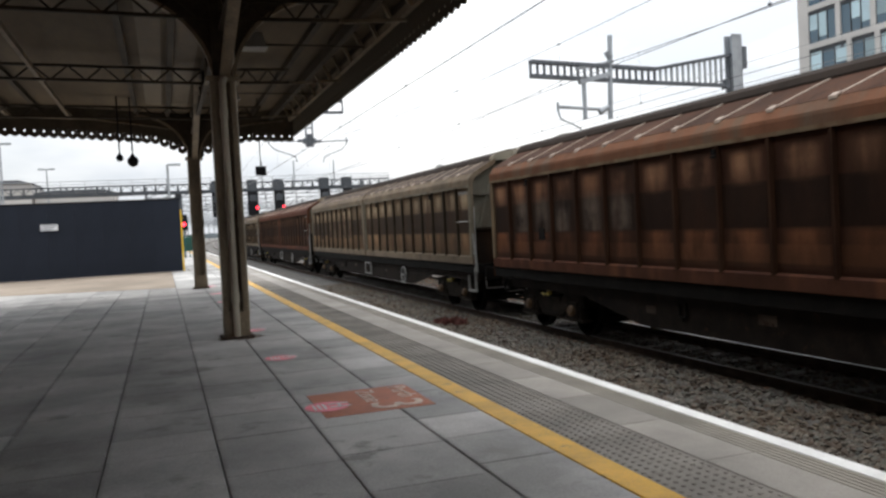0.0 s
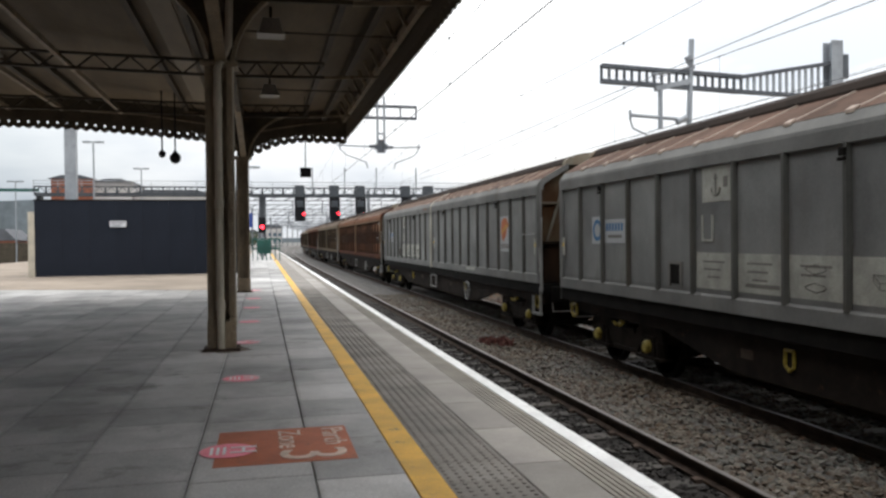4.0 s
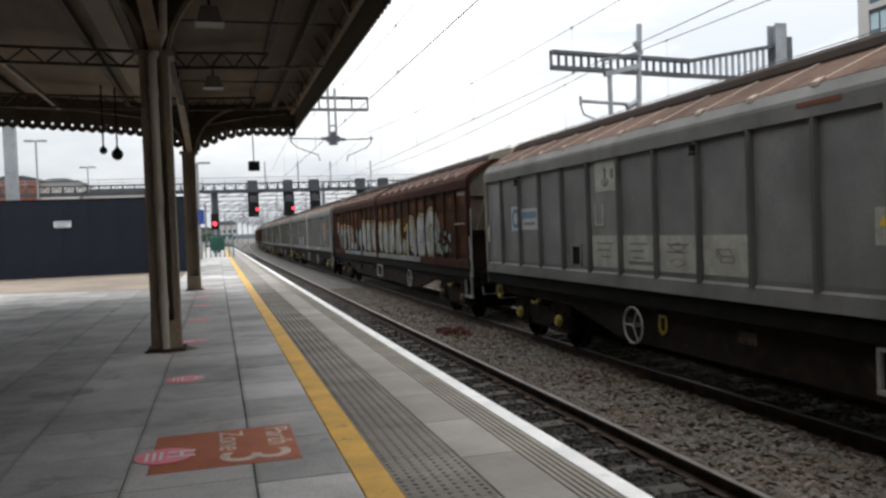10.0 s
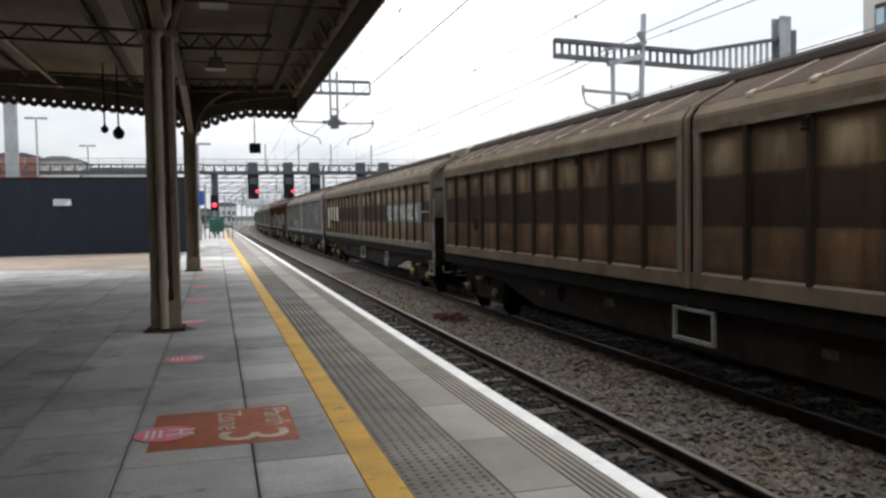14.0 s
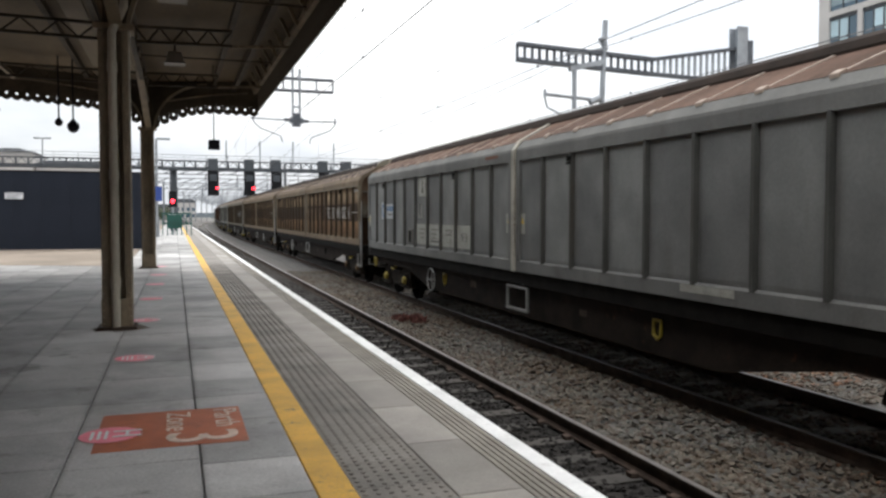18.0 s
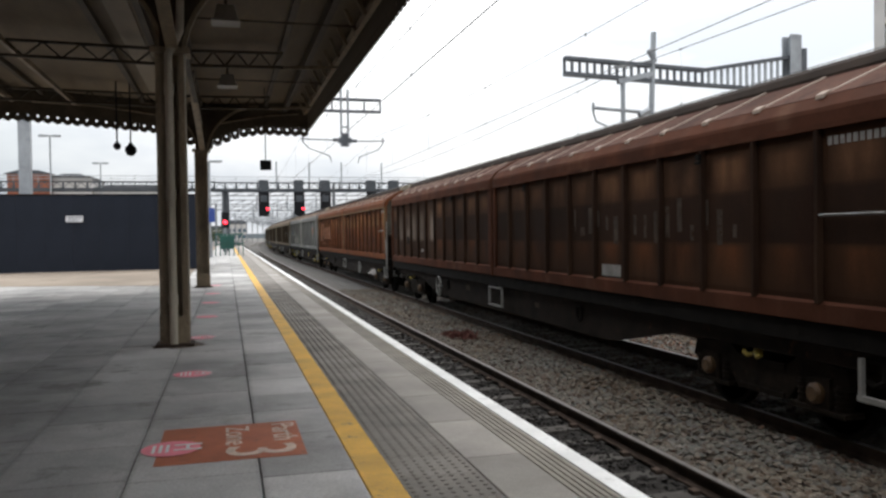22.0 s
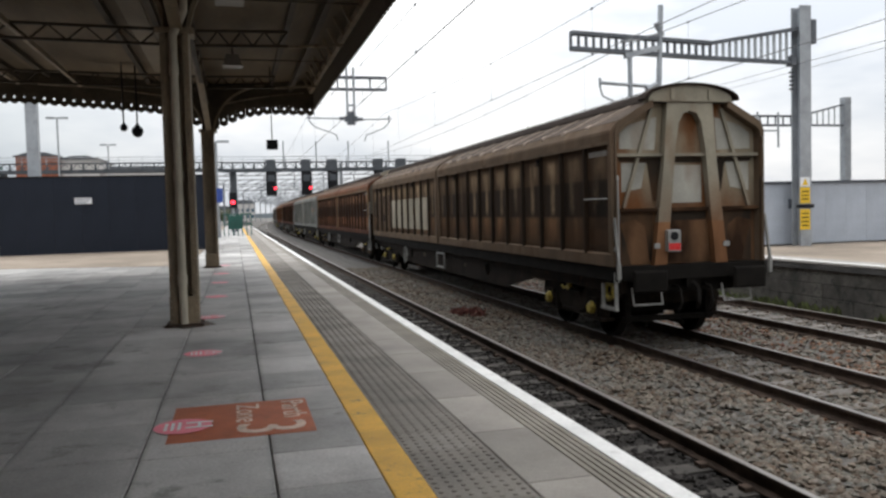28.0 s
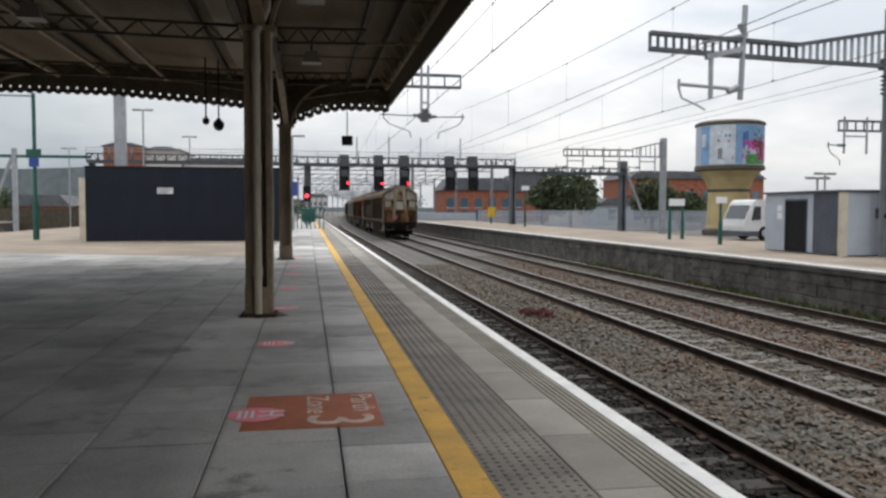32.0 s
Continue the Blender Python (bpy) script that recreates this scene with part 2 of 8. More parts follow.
M_TACT = mat("tactile_tile", (0.235, 0.215, 0.19), 0.8, vary=0.3, scale=1.4, fine=60, random_part=0.16)
for m in (M_COPING, M_TACT):
    world_stains(m)
M_WALLSTONE = mat("platform_wall_stone", (0.105, 0.096, 0.083), 0.85, vary=0.5, scale=1.6, fine=25, bump=0.8, wear=((0.035, 0.034, 0.030), 0.42), random_part=0.2)
world_stains(M_WALLSTONE)
M_BALLAST = mat("ballast_bed", (0.112, 0.104, 0.094), 0.9, vary=0.55, scale=14, fine=45, bump=1.0, wear=((0.25, 0.12, 0.07), 0.18))
M_STONE = island_tones(mat("ballast_stone", (0.95, 0.97, 0.94), 0.88, vary=0.3, scale=0.5, fine=30, tint=(0.88, 0.74, 0.60)), ((0.0, (0.070, 0.055, 0.043)), (0.3, (0.128, 0.100, 0.076)), (0.5, (0.122, 0.126, 0.116)), (0.8, (0.165, 0.148, 0.128)), (1.0, (0.215, 0.203, 0.183))))
M_STONE_RUST = island_mat(mat("rust_stained_stone", (0.20, 0.10, 0.055), 0.9, vary=0.4, scale=0.6, fine=30), 0.5)
M_STONE_DARK = island_mat(mat("oily_ballast_stone", (0.030, 0.027, 0.025), 0.8, vary=0.3, scale=1, fine=30), 0.5)
M_BED_DARK = mat("oily_track_bed", (0.032, 0.029, 0.026), 0.9, vary=0.5, scale=14, fine=45, bump=1.0)
M_SLEEPER_DARK = mat("oily_sleeper", (0.05, 0.044, 0.038), 0.85, vary=0.4, scale=3, fine=40, random_part=0.25)
M_GROUND = mat("rough_ground", (0.15, 0.14, 0.125), 0.9, vary=0.5, scale=0.4, fine=6, bump=0.5)
M_SLEEPER = mat("sleeper_concrete", (0.16, 0.145, 0.13), 0.85, vary=0.4, scale=3, fine=40, random_part=0.25)
M_RAILSIDE = mat("rail_rust", (0.06, 0.042, 0.032), 0.85, vary=0.4, scale=4, fine=50)
M_RAILTOP = mat("rail_polished_top", (0.28, 0.265, 0.25), 0.42, metal=0.9, vary=0.15, scale=5)
M_COLUMN = mat("column_cream_paint", (0.225, 0.175, 0.115), 0.6, vary=0.4, scale=2.5, fine=30, wear=((0.16, 0.095, 0.05), 0.24), stretch=(1, 1, 0.35))
M_PIPE = mat("downpipe_cream_paint", (0.46, 0.42, 0.335), 0.45, vary=0.25, scale=2.5, fine=30, stretch=(1, 1, 0.3))
M_STEEL = mat("canopy_steel_paint", (0.066, 0.053, 0.038), 0.6, vary=0.35, scale=1.5, fine=20)
M_DECK = mat("canopy_deck_board", (0.150, 0.114, 0.074), 0.7, vary=0.3, scale=0.8, fine=14, stretch=(1, 0.25, 1))
M_VALANCE = mat("valance_board_paint", (0.085, 0.07, 0.05), 0.6, vary=0.3, scale=2, fine=25)
M_NAVY = mat("navy_hoarding_paint", (0.017, 0.021, 0.031), 0.6, vary=0.15, scale=0.8, fine=20, bump=0.08, random_part=0.06)
M_CREAM = mat("cream_timber_post", (0.55, 0.50, 0.40), 0.7, vary=0.2)
M_CABIN = mat("grey_cabin_panel", (0.40, 0.435, 0.49), 0.55, vary=0.12, scale=1, fine=20, bump=0.05, random_part=0.05)
M_CABIN_DARK = mat("dark_cabin_panel", (0.07, 0.08, 0.10), 0.5, vary=0.2)
M_GALV = mat("galvanised_steel", (0.36, 0.38, 0.40), 0.5, metal=0.35, vary=0.2, scale=2, fine=30, bump=0.08)
M_GALV_DARK = mat("dull_gantry_steel", (0.115, 0.125, 0.14), 0.6, metal=0.2, vary=0.25, scale=1)
M_GALV_MID = mat("weathered_mast_steel", (0.20, 0.21, 0.225), 0.6, metal=0.2, vary=0.2, scale=2)
M_GANTRY = mat("dark_gantry_paint", (0.062, 0.070, 0.080), 0.6, vary=0.25, scale=1)
M_WIRE = mat("overhead_wire", (0.13, 0.135, 0.14), 0.5, metal=0.3, vary=0.1)
M_BLACK = mat("black_paint", (0.012, 0.012, 0.014), 0.5, vary=0.2)
M_RED_LIGHT = mat("red_signal_light", (1.0, 0.03, 0.05), 0.4, vary=0.0, bump=0, emit=4.5)
M_GREEN = mat("green_post_paint", (0.015, 0.095, 0.075), 0.5, vary=0.2)
M_SIGN_WHITE = mat("white_sign_face", (0.75, 0.76, 0.78), 0.5, vary=0.06)
M_SIGN_BLUE = mat("blue_sign_face", (0.03, 0.07, 0.30), 0.5, vary=0.1)
M_SIGN_YELLOW = mat("yellow_sign_face", (0.75, 0.48, 0.02), 0.5, vary=0.1)
M_ORANGE_MARK = mat("orange_floor_vinyl", (0.45, 0.125, 0.05), 0.6, vary=0.2, scale=4, fine=60, wear=((0.25, 0.09, 0.045), 0.25))
M_PINK_MARK = mat("pink_floor_vinyl", (0.95, 0.27, 0.34), 0.55, vary=0.12, scale=5, fine=60, wear=((0.6, 0.2, 0.2), 0.1))
M_MARK_TEXT = mat("worn_floor_lettering", (0.72, 0.58, 0.48), 0.7, vary=0.25, scale=8)
M_BRICK = mat("red_brick_wall", (0.30, 0.105, 0.06), 0.85, vary=0.3, scale=1.2, fine=18)
M_ROOF = mat("slate_roof", (0.10, 0.105, 0.115), 0.8, vary=0.25, scale=1)
M_OFFICE = mat("pale_office_stone", (0.56, 0.53, 0.50), 0.7, vary=0.1, scale=0.3, fine=4, bump=0.05)
M_OFFICE_GLASS = glass_mat("office_glass", (0.07, 0.12, 0.16))
M_OFFICE_FRAME = mat("dark_window_frame", (0.04, 0.042, 0.045), 0.5, vary=0.1)
M_BLIND = mat("pale_window_blind", (0.42, 0.54, 0.58), 0.7, vary=0.15, scale=0.2, random_part=0.35)
M_TANK = mat("tower_pale_panel", (0.45, 0.50, 0.58), 0.6, vary=0.15, scale=0.3)
M_TOWERBASE = mat("tower_cream_render", (0.50, 0.39, 0.19), 0.75, vary=0.2, scale=0.5)
M_TOWERDARK = mat("tower_dark_band", (0.10, 0.085, 0.065), 0.7, vary=0.3)
M_LEAF = island_mat(mat("tree_leaf", (0.055, 0.075, 0.028), 0.7, vary=0.35, scale=1.5), 0.5)
M_BARK = mat("tree_bark", (0.09, 0.07, 0.05), 0.9, vary=0.3)
M_WEED = island_mat(mat("trackside_weed", (0.095, 0.112, 0.035), 0.8, vary=0.4, scale=3), 0.5)
M_REDWEED = island_mat(mat("reddish_dry_weed", (0.13, 0.045, 0.035), 0.9, vary=0.4, scale=5), 0.4)
# distance haze is painted into the hill's bluish grey
M_HILL = mat("far_hill_haze_tint", (0.19, 0.22, 0.235), 0.95, vary=0.3, scale=0.02, fine=0.15, bump=0)
M_UNIT_WHITE = mat("white_train_paint", (0.62, 0.63, 0.64), 0.4, vary=0.1)
M_UNIT_GLASS = glass_mat("train_glass", (0.02, 0.025, 0.03))
for m in (M_STONE_DARK, M_BED_DARK, M_RAILSIDE, M_BLACK, M_DECK, M_STEEL, M_VALANCE, M_NAVY):
    m.node_tree.nodes["Principled BSDF"].inputs["Specular IOR Level"].default_value = 0.15
M_LAMPBOX = mat("grey_luminaire", (0.20, 0.19, 0.17), 0.5, vary=0.2)

# ---- mesh helpers ----


class Shape:
    """Collects simple solids into one mesh."""

    def __init__(self):
        self.v, self.f = [], []

    def add(self, verts, faces, m=None):
        k = len(self.v)
        self.v += [tuple(m @ Vector(p)) for p in verts] if m else [tuple(p) for p in verts]
        self.f += [tuple(i + k for i in f) for f in faces]
        return self

    def box(self, x0, x1, y0, y1, z0, z1, m=None):
        v = [(x, y, z) for z in (z0, z1) for y in (y0, y1) for x in (x0, x1)]
        return self.add(v, [(0, 2, 3, 1), (4, 5, 7, 6), (0, 1, 5, 4), (2, 6, 7, 3), (0, 4, 6, 2), (1, 3, 7, 5)], m)

    def slab(self, x0, x1, y0, y1, z0, z1, c=0.004, m=None):
        """A box with a chamfered upper edge."""
        v = [(x0, y0, z0), (x1, y0, z0), (x1, y1, z0), (x0, y1, z0), (x0, y0, z1 - c), (x1, y0, z1 - c), (x1, y1, z1 - c), (x0, y1, z1 - c),
             (x0 + c, y0 + c, z1), (x1 - c, y0 + c, z1), (x1 - c, y1 - c, z1), (x0 + c, y1 - c, z1)]
        f = [(0, 3, 2, 1), (8, 9, 10, 11)] + [(a, (a + 1) % 4, (a + 1) % 4 + 4, a + 4) for a in range(4)] + [(a + 4, (a + 1) % 4 + 4, (a + 1) % 4 + 8, a + 8) for a in range(4)]
        return self.add(v, f, m)

    def prism(self, profile, a0, a1, axis="y", m=None):
        """A closed outline drawn along an axis. axis y: outline in (x, z); x: (y, z); z: (x, y)."""
        put = {"y": lambda p, a: (p[0], a, p[1]), "x": lambda p, a: (a, p[0], p[1]), "z": lambda p, a: (p[0], p[1], a)}[axis]
        n = len(profile)
        v = [put(p, a) for a in (a0, a1) for p in profile]
        f = [tuple(range(n)), tuple(range(2 * n - 1, n - 1, -1))] + [(i, i + n, (i + 1) % n + n, (i + 1) % n) for i in range(n)]
        return self.add(v, f, m)

    def tube(self, p, q, r, n=8, r2=None):
        p, q = Vector(p), Vector(q)
        d = q - p
        m = Matrix.Translation(p) @ d.to_track_quat("Z", "Y").to_matrix().to_4x4()
        h, r2 = d.length, r if r2 is None else r2
        v = [(r * math.cos(2 * math.pi * i / n), r * math.sin(2 * math.pi * i / n), 0) for i in range(n)]
        v += [(r2 * math.cos(2 * math.pi * i / n), r2 * math.sin(2 * math.pi * i / n), h) for i in range(n)]
        f = [tuple(range(n - 1, -1, -1)), tuple(range(n, 2 * n))] + [(i, (i + 1) % n, (i + 1) % n + n, i + n) for i in range(n)]
        return self.add(v, f, m)

    def bar(self, p, q, w, h):
        """A square bar from p to q."""
        p, q = Vector(p), Vector(q)
        d = q - p
        m = Matrix.Translation(p) @ d.to_track_quat("Z", "Y").to_matrix().to_4x4()
        return self.box(-w / 2, w / 2, -h / 2, h / 2, 0, d.length, m)

    def path(self, pts, r, n=6):
        for a, b in zip(pts, pts[1:]):
            self.tube(a, b, r, n)
        return self

    def lathe(self, profile, n=24, m=None):
        v = [(r * math.cos(2 * math.pi * i / n), r * math.sin(2 * math.pi * i / n), z) for r, z in profile for i in range(n)]
        f = [(a * n + i, a * n + (i + 1) % n, (a + 1) * n + (i + 1) % n, (a + 1) * n + i) for a in range(len(profile) - 1) for i in range(n)]
        f += [tuple(range(n - 1, -1, -1)), tuple(range((len(profile) - 1) * n, len(profile) * n))]
        return self.add(v, f, m)

    def mesh(self, name):
        me = bpy.data.meshes.new(name)
        me.from_pydata(self.v, [], self.f)
        me.update()
        return me


def part(name, shape, material, parent=None, label="", at=None):
    """One mesh object, from a Shape or a mesh, under a thing or a part."""
    me = shape.mesh(name) if isinstance(shape, Shape) else shape
    ob = new(name, me)
    if not me.materials:
        me.materials.append(material)
    if me.materials[0] != material:
        ob.material_slots[0].link = "OBJECT"
        ob.material_slots[0].material = material
    if parent is not None:
        ob.parent = parent
    if at is not None:
        ob.matrix_basis = at if isinstance(at, Matrix) else Matrix.Translation(at)
    if label:
        ob["label"] = label
    return ob


def thing(name, label, category, group="", kind="", at=(0, 0, 0), turn=0):
    ob = new(name)
    ob.empty_display_size = 0.2
    ob.matrix_basis = pose(*at, 0, 0, turn)
    return tagged(ob, label, category, group, kind)


def words(text, size, material, name, parent, m, spread=0.003, bold=0.0):
    """Letters of Blender's own font, as a mesh."""
    cu = bpy.data.curves.new(name, "FONT")
    cu.body, cu.size, cu.extrude, cu.align_x, cu.align_y = text, size, spread / 2, "CENTER", "CENTER"
    cu.offset = bold
    tmp = bpy.data.objects.new("tmp_text", cu)
    scene.collection.objects.link(tmp)
    bpy.context.view_layer.update()
    me = bpy.data.meshes.new_from_object(tmp.evaluated_get(bpy.context.evaluated_depsgraph_get()))
    bpy.data.objects.remove(tmp)
    bpy.data.curves.remove(cu)
    me.materials.clear()
    return part(name, me, material, parent, at=m)


rnd = random.Random(7)

# ---- the place: rails lie along y, rail tops at z 0, the platforms at PZ ----
PZ = 0.92
EDGE = -4.285          # near platform's edge
OPP = 5.83             # far platform's edge
TRACKS = (-2.85, 0.7525, 4.26)
CURVE_Y, CURVE_R = 72.0, 2300.0   # beyond the gantry the lines bend gently to the right
def bend(y):
    return max(0.0, y - CURVE_Y) ** 2 / (2 * CURVE_R)
def bent(shape):
    shape.v = [(x + bend(y), y, z) for x, y, z in shape.v]
    return shape
def long_prism(profile):
    s = Shape()
    ys = [-30, 72] + [72 + 18 * i for i in range(1, 22)]
    for a, b in zip(ys, ys[1:]):
        s.prism(profile, a, b)
    return bent(s)
Y0, Y1 = -30.0, 112.0  # near platform's ends

# ground: one sheet to the horizon
g = Shape()
g.box(-900, 900, -300, 1800, -0.9, -0.36)
ground = tagged(part("ground", g, M_GROUND), "dusty grey railway ground reaching the horizon", "ground", kind="structure")

# track bed of ballast
g = Shape()
nx, ny = 60, 90
xs = [EDGE - 0.2 + (OPP - EDGE + 0.4) * i / nx for i in range(nx + 1)]
ys = [-30 + 60 * j / 60 if j <= 60 else 30 + 420 * ((j - 60) / 30) ** 1.6 for j in range(ny + 1)]
vv = []
for y in ys:
    for x in xs:
        d = min(abs(x - t) for t in TRACKS)
        vv.append((x, y, -0.19 + (0.035 if 0.9 < d < 1.6 else 0) + 0.03 * noise.noise(Vector((x * 3, y * 3, 0)))))
g.add(vv, [(j * (nx + 1) + i, j * (nx + 1) + i + 1, (j + 1) * (nx + 1) + i + 1, (j + 1) * (nx + 1) + i) for j in range(ny) for i in range(nx)])
bed_mesh = g.mesh("track_bed")
bed_mesh.materials.append(M_BALLAST)
bed_mesh.materials.append(M_BED_DARK)
for f in bed_mesh.polygons:
    f.material_index = 1 if f.center.x < -2.05 else 0
bed = tagged(part("track_bed", bed_mesh, M_BALLAST), "bed of grey-brown stone ballast between the platforms", "track bed", kind="structure")

# loose stones, nearest stretch
def stones(name, x0, x1, y0, y1, count, material, size, label, seed):
    r = random.Random(seed)
    s = Shape()
    ico = [(0, 0, 1), (0.9, 0, 0.35), (0.28, 0.85, 0.3), (-0.72, 0.5, 0.35), (-0.7, -0.55, 0.3), (0.3, -0.85, 0.35), (0, 0, -0.4)]
    fac = [(0, 1, 2), (0, 2, 3), (0, 3, 4), (0, 4, 5), (0, 5, 1), (6, 2, 1), (6, 3, 2), (6, 4, 3), (6, 5, 4), (6, 1, 5)]
    for _ in range(count):
        y = y0 + (y1 - y0) * r.random() ** 1.5
        x = r.uniform(x0, x1)
        k = size * r.uniform(0.6, 1.35)
        d = min(abs(x - t) for t in TRACKS)
        z = -0.19 + (0.035 if 0.9 < d < 1.6 else 0) + 0.03 * noise.noise(Vector((x * 3, y * 3, 0)))
        m = Matrix.Translation((x, y, z + k * 0.25)) @ Euler((r.uniform(-0.6, 0.6), r.uniform(-0.6, 0.6), r.uniform(0, 6.3))).to_matrix().to_4x4() @ Matrix.Diagonal((k * r.uniform(0.8, 1.3), k, k * r.uniform(0.5, 0.9), 1))
        s.add(ico, fac, m)
    return tagged(part(name, s, material), label, "ballast", kind="stuff")


stones("ballast_stones", -2.0, -0.1, 3.0, 34, 19000, M_STONE, 0.042, "loose grey and brown ballast stones beside the track", 1)
stones("ballast_stones", 0.1, 1.4, 5.0, 32, 5000, M_STONE, 0.042, "loose brownish ballast stones between the rails", 2)
stones("ballast_stones", 1.6, 3.4, 8.0, 40, 7000, M_STONE, 0.042, "loose grey-brown ballast stones between two tracks", 3)
stones("rusty_stones", 1.45, 1.8, 5.0, 40, 900, M_STONE_RUST, 0.040, "rust-stained ballast stones along the rail foot", 18)
stones("rusty_stones", -0.32, -0.02, 4.0, 34, 700, M_STONE_RUST, 0.038, "rust-stained ballast stones along the rail foot", 19)
stones("rusty_stones", 1.75, 3.3, 9.0, 36, 1500, M_STONE_RUST, 0.042, "rust-stained ballast stones between two tracks", 8)
stones("ballast_stones", 3.6, 5.6, 10.0, 40, 4000, M_STONE, 0.038, "loose ballast stones by the far platform", 4)
stones("ballast_stones", -4.2, -2.2, 3.0, 30, 9000, M_STONE_DARK, 0.036, "dark oily ballast stones below the platform edge", 5)

# rails and sleepers
rail_profile = [(-0.07, -0.16), (0.07, -0.16), (0.07, -0.145), (0.014, -0.12), (0.01, -0.045), (0.035, -0.035), (0.036, -0.004), (-0.036, -0.004), (-0.035, -0.035), (-0.01, -0.045), (-0.014, -0.12), (-0.07, -0.145)]
rail_mesh = long_prism(rail_profile).mesh("rail")
rail_top = long_prism([(-0.034, -0.006), (0.034, -0.006), (0.03, 0.0), (-0.03, 0.0)]).mesh("running_surface")
sleeper = Shape().prism([(-0.13, -0.36), (0.13, -0.36), (0.115, -0.165), (-0.115, -0.165)], -1.25, 1.25, "x").mesh("sleeper")
clip = Shape().box(-0.16, -0.08, -0.05, 0.05, -0.165, -0.125).box(0.08, 0.16, -0.05, 0.05, -0.165, -0.125).mesh("rail_clip")
for k, tx in enumerate(TRACKS):
    tr = thing("railway_track", ("empty platform track with dark oily sleepers", "main track of rusty steel rails on concrete sleepers", "far track of rusty rails beside the opposite platform")[k], "railway track", "parallel tracks", "structure", (tx, 0, 0))
    for sx in (-0.7525, 0.7525):
        r_ob = part("rail", rail_mesh, M_RAILSIDE, tr, at=(sx, 0, 0))
        part("running_surface", rail_top, M_RAILTOP, r_ob, "polished steel rail head")
    far = Shape()
    for i in range(170):
        y = 2.0 + i * 0.65
        if i < 46:
            so = part("sleeper", sleeper, M_SLEEPER if k else M_SLEEPER_DARK, tr, at=(0, y, 0))
            if i < 30:
                for sx in (-0.7525, 0.7525):
                    part("rail_clip", clip, M_RAILSIDE, so, at=(sx, 0, 0))
        else:
            far.prism([(y - 0.13, -0.36), (y + 0.13, -0.36), (y + 0.115, -0.165), (y - 0.115, -0.165)], -1.25, 1.25, "x")
    tagged(part("sleepers", bent(far), M_SLEEPER if k else M_SLEEPER_DARK, tr), kind="stuff")

# ---- near platform ----
s = Shape().box(-23.2, EDGE - 0.10, Y0, Y1, -0.5, PZ - 0.06)
platform = tagged(part("platform", s, M_WALLSTONE), "island platform with stone walls and paved top", "platform", kind="structure")
XS_TACT, XS_YEL = (-4.95, -5.398), (-5.398, -5.582)
part("edge_board", Shape().box(EDGE - 0.10, EDGE - 0.004, Y0, Y1, PZ - 0.20, PZ - 0.02), M_RIB, platform)
part("bedding", Shape().box(-17.75, -7.381, Y0, 28.0, PZ - 0.058, PZ - 0.022), M_JOINT, platform)
part("bedding", Shape().box(-7.38, EDGE - 0.1, Y0, Y1, PZ - 0.058, PZ - 0.022), M_JOINT, platform)
part("tan_apron", Shape().prism([(-7.51, 22.7), (-7.51, Y1), (-23.2, Y1), (-23.2, 28.95)], PZ - 0.02, PZ + 0.003, "z"), M_TAN, platform, "pale tan concrete apron")
part("apron_base", Shape().box(-23.2, -17.76, 21.91, Y1, PZ - 0.058, PZ - 0.023).box(-17.755, -7.4, 28.01, Y1, PZ - 0.058, PZ - 0.023), M_JOINT, platform)
part("tan_strip", Shape().slab(-23.2, -17.4, Y0, 26.6, PZ - 0.058, PZ - 0.001), M_TAN, platform, "pale tan concrete apron")
part("white_line", Shape().slab(EDGE - 0.118, EDGE, Y0, Y1, PZ - 0.03, PZ + 0.002), M_WHITE, platform, "white painted platform edge")
part("yellow_line", Shape().slab(XS_YEL[1], XS_YEL[0], Y0, Y1, PZ - 0.021, PZ + 0.002), M_YELLOW, platform, "worn yellow warning line")
# ribbed edge: five ridges with dirty grooves
part("groove_bed", Shape().box(-4.60, EDGE - 0.12, Y0, Y1, PZ - 0.022, PZ - 0.008), M_GROOVE, platform)
for k in range(5):
    x = -4.597 + 0.039 * k
    part("ridge", Shape().slab(x, x + 0.030, Y0, Y1, PZ - 0.021, PZ, 0.003), M_RIB, platform)
# coping slabs
cop = Shape().slab(-4.945, -4.603, -0.447, 0.447, PZ - 0.02, PZ, 0.005).mesh("coping_slab")
for i in range(40):
    part("coping_slab", cop, M_COPING, platform, at=(0, -0.3 + 0.9 * i, 0))
s = Shape()
for i in range(90):
    s.slab(-4.945, -4.603, 35.3 + 0.9 * i, 36.194 + 0.9 * i, PZ - 0.02, PZ, 0.005)
s.slab(-4.945, -4.603, Y0, -0.752, PZ - 0.02, PZ, 0.005)
tagged(part("coping_slabs", s, M_COPING, platform), kind="stuff")
# tactile tiles, with blisters near the camera
tw = (XS_TACT[0] - XS_TACT[1])
s = Shape().slab(XS_TACT[1] + 0.002, XS_TACT[0] + 0.002, -0.199, 0.199, PZ - 0.02, PZ - 0.004, 0.003)
for i in range(7):
    for j in range(6):
        bx, by = XS_TACT[1] + tw * (i + 0.5) / 7, -0.2 + 0.4 * (j + 0.5) / 6
        s.lathe([(0.014, PZ - 0.005), (0.014, PZ + 0.001), (0.008, PZ + 0.003)], 6, Matrix.Translation((bx, by, 0)))
tact = s.mesh("tactile_tile")
for i in range(56):
    part("tactile_tile", tact, M_TACT, platform, at=(0, 0.6 + 0.4 * i, 0))
s = Shape()
for i in range(220):
    s.slab(XS_TACT[1] + 0.002, XS_TACT[0] + 0.002, 22.8 + 0.4 * i, 23.198 + 0.4 * i, PZ - 0.02, PZ - 0.003, 0.003)
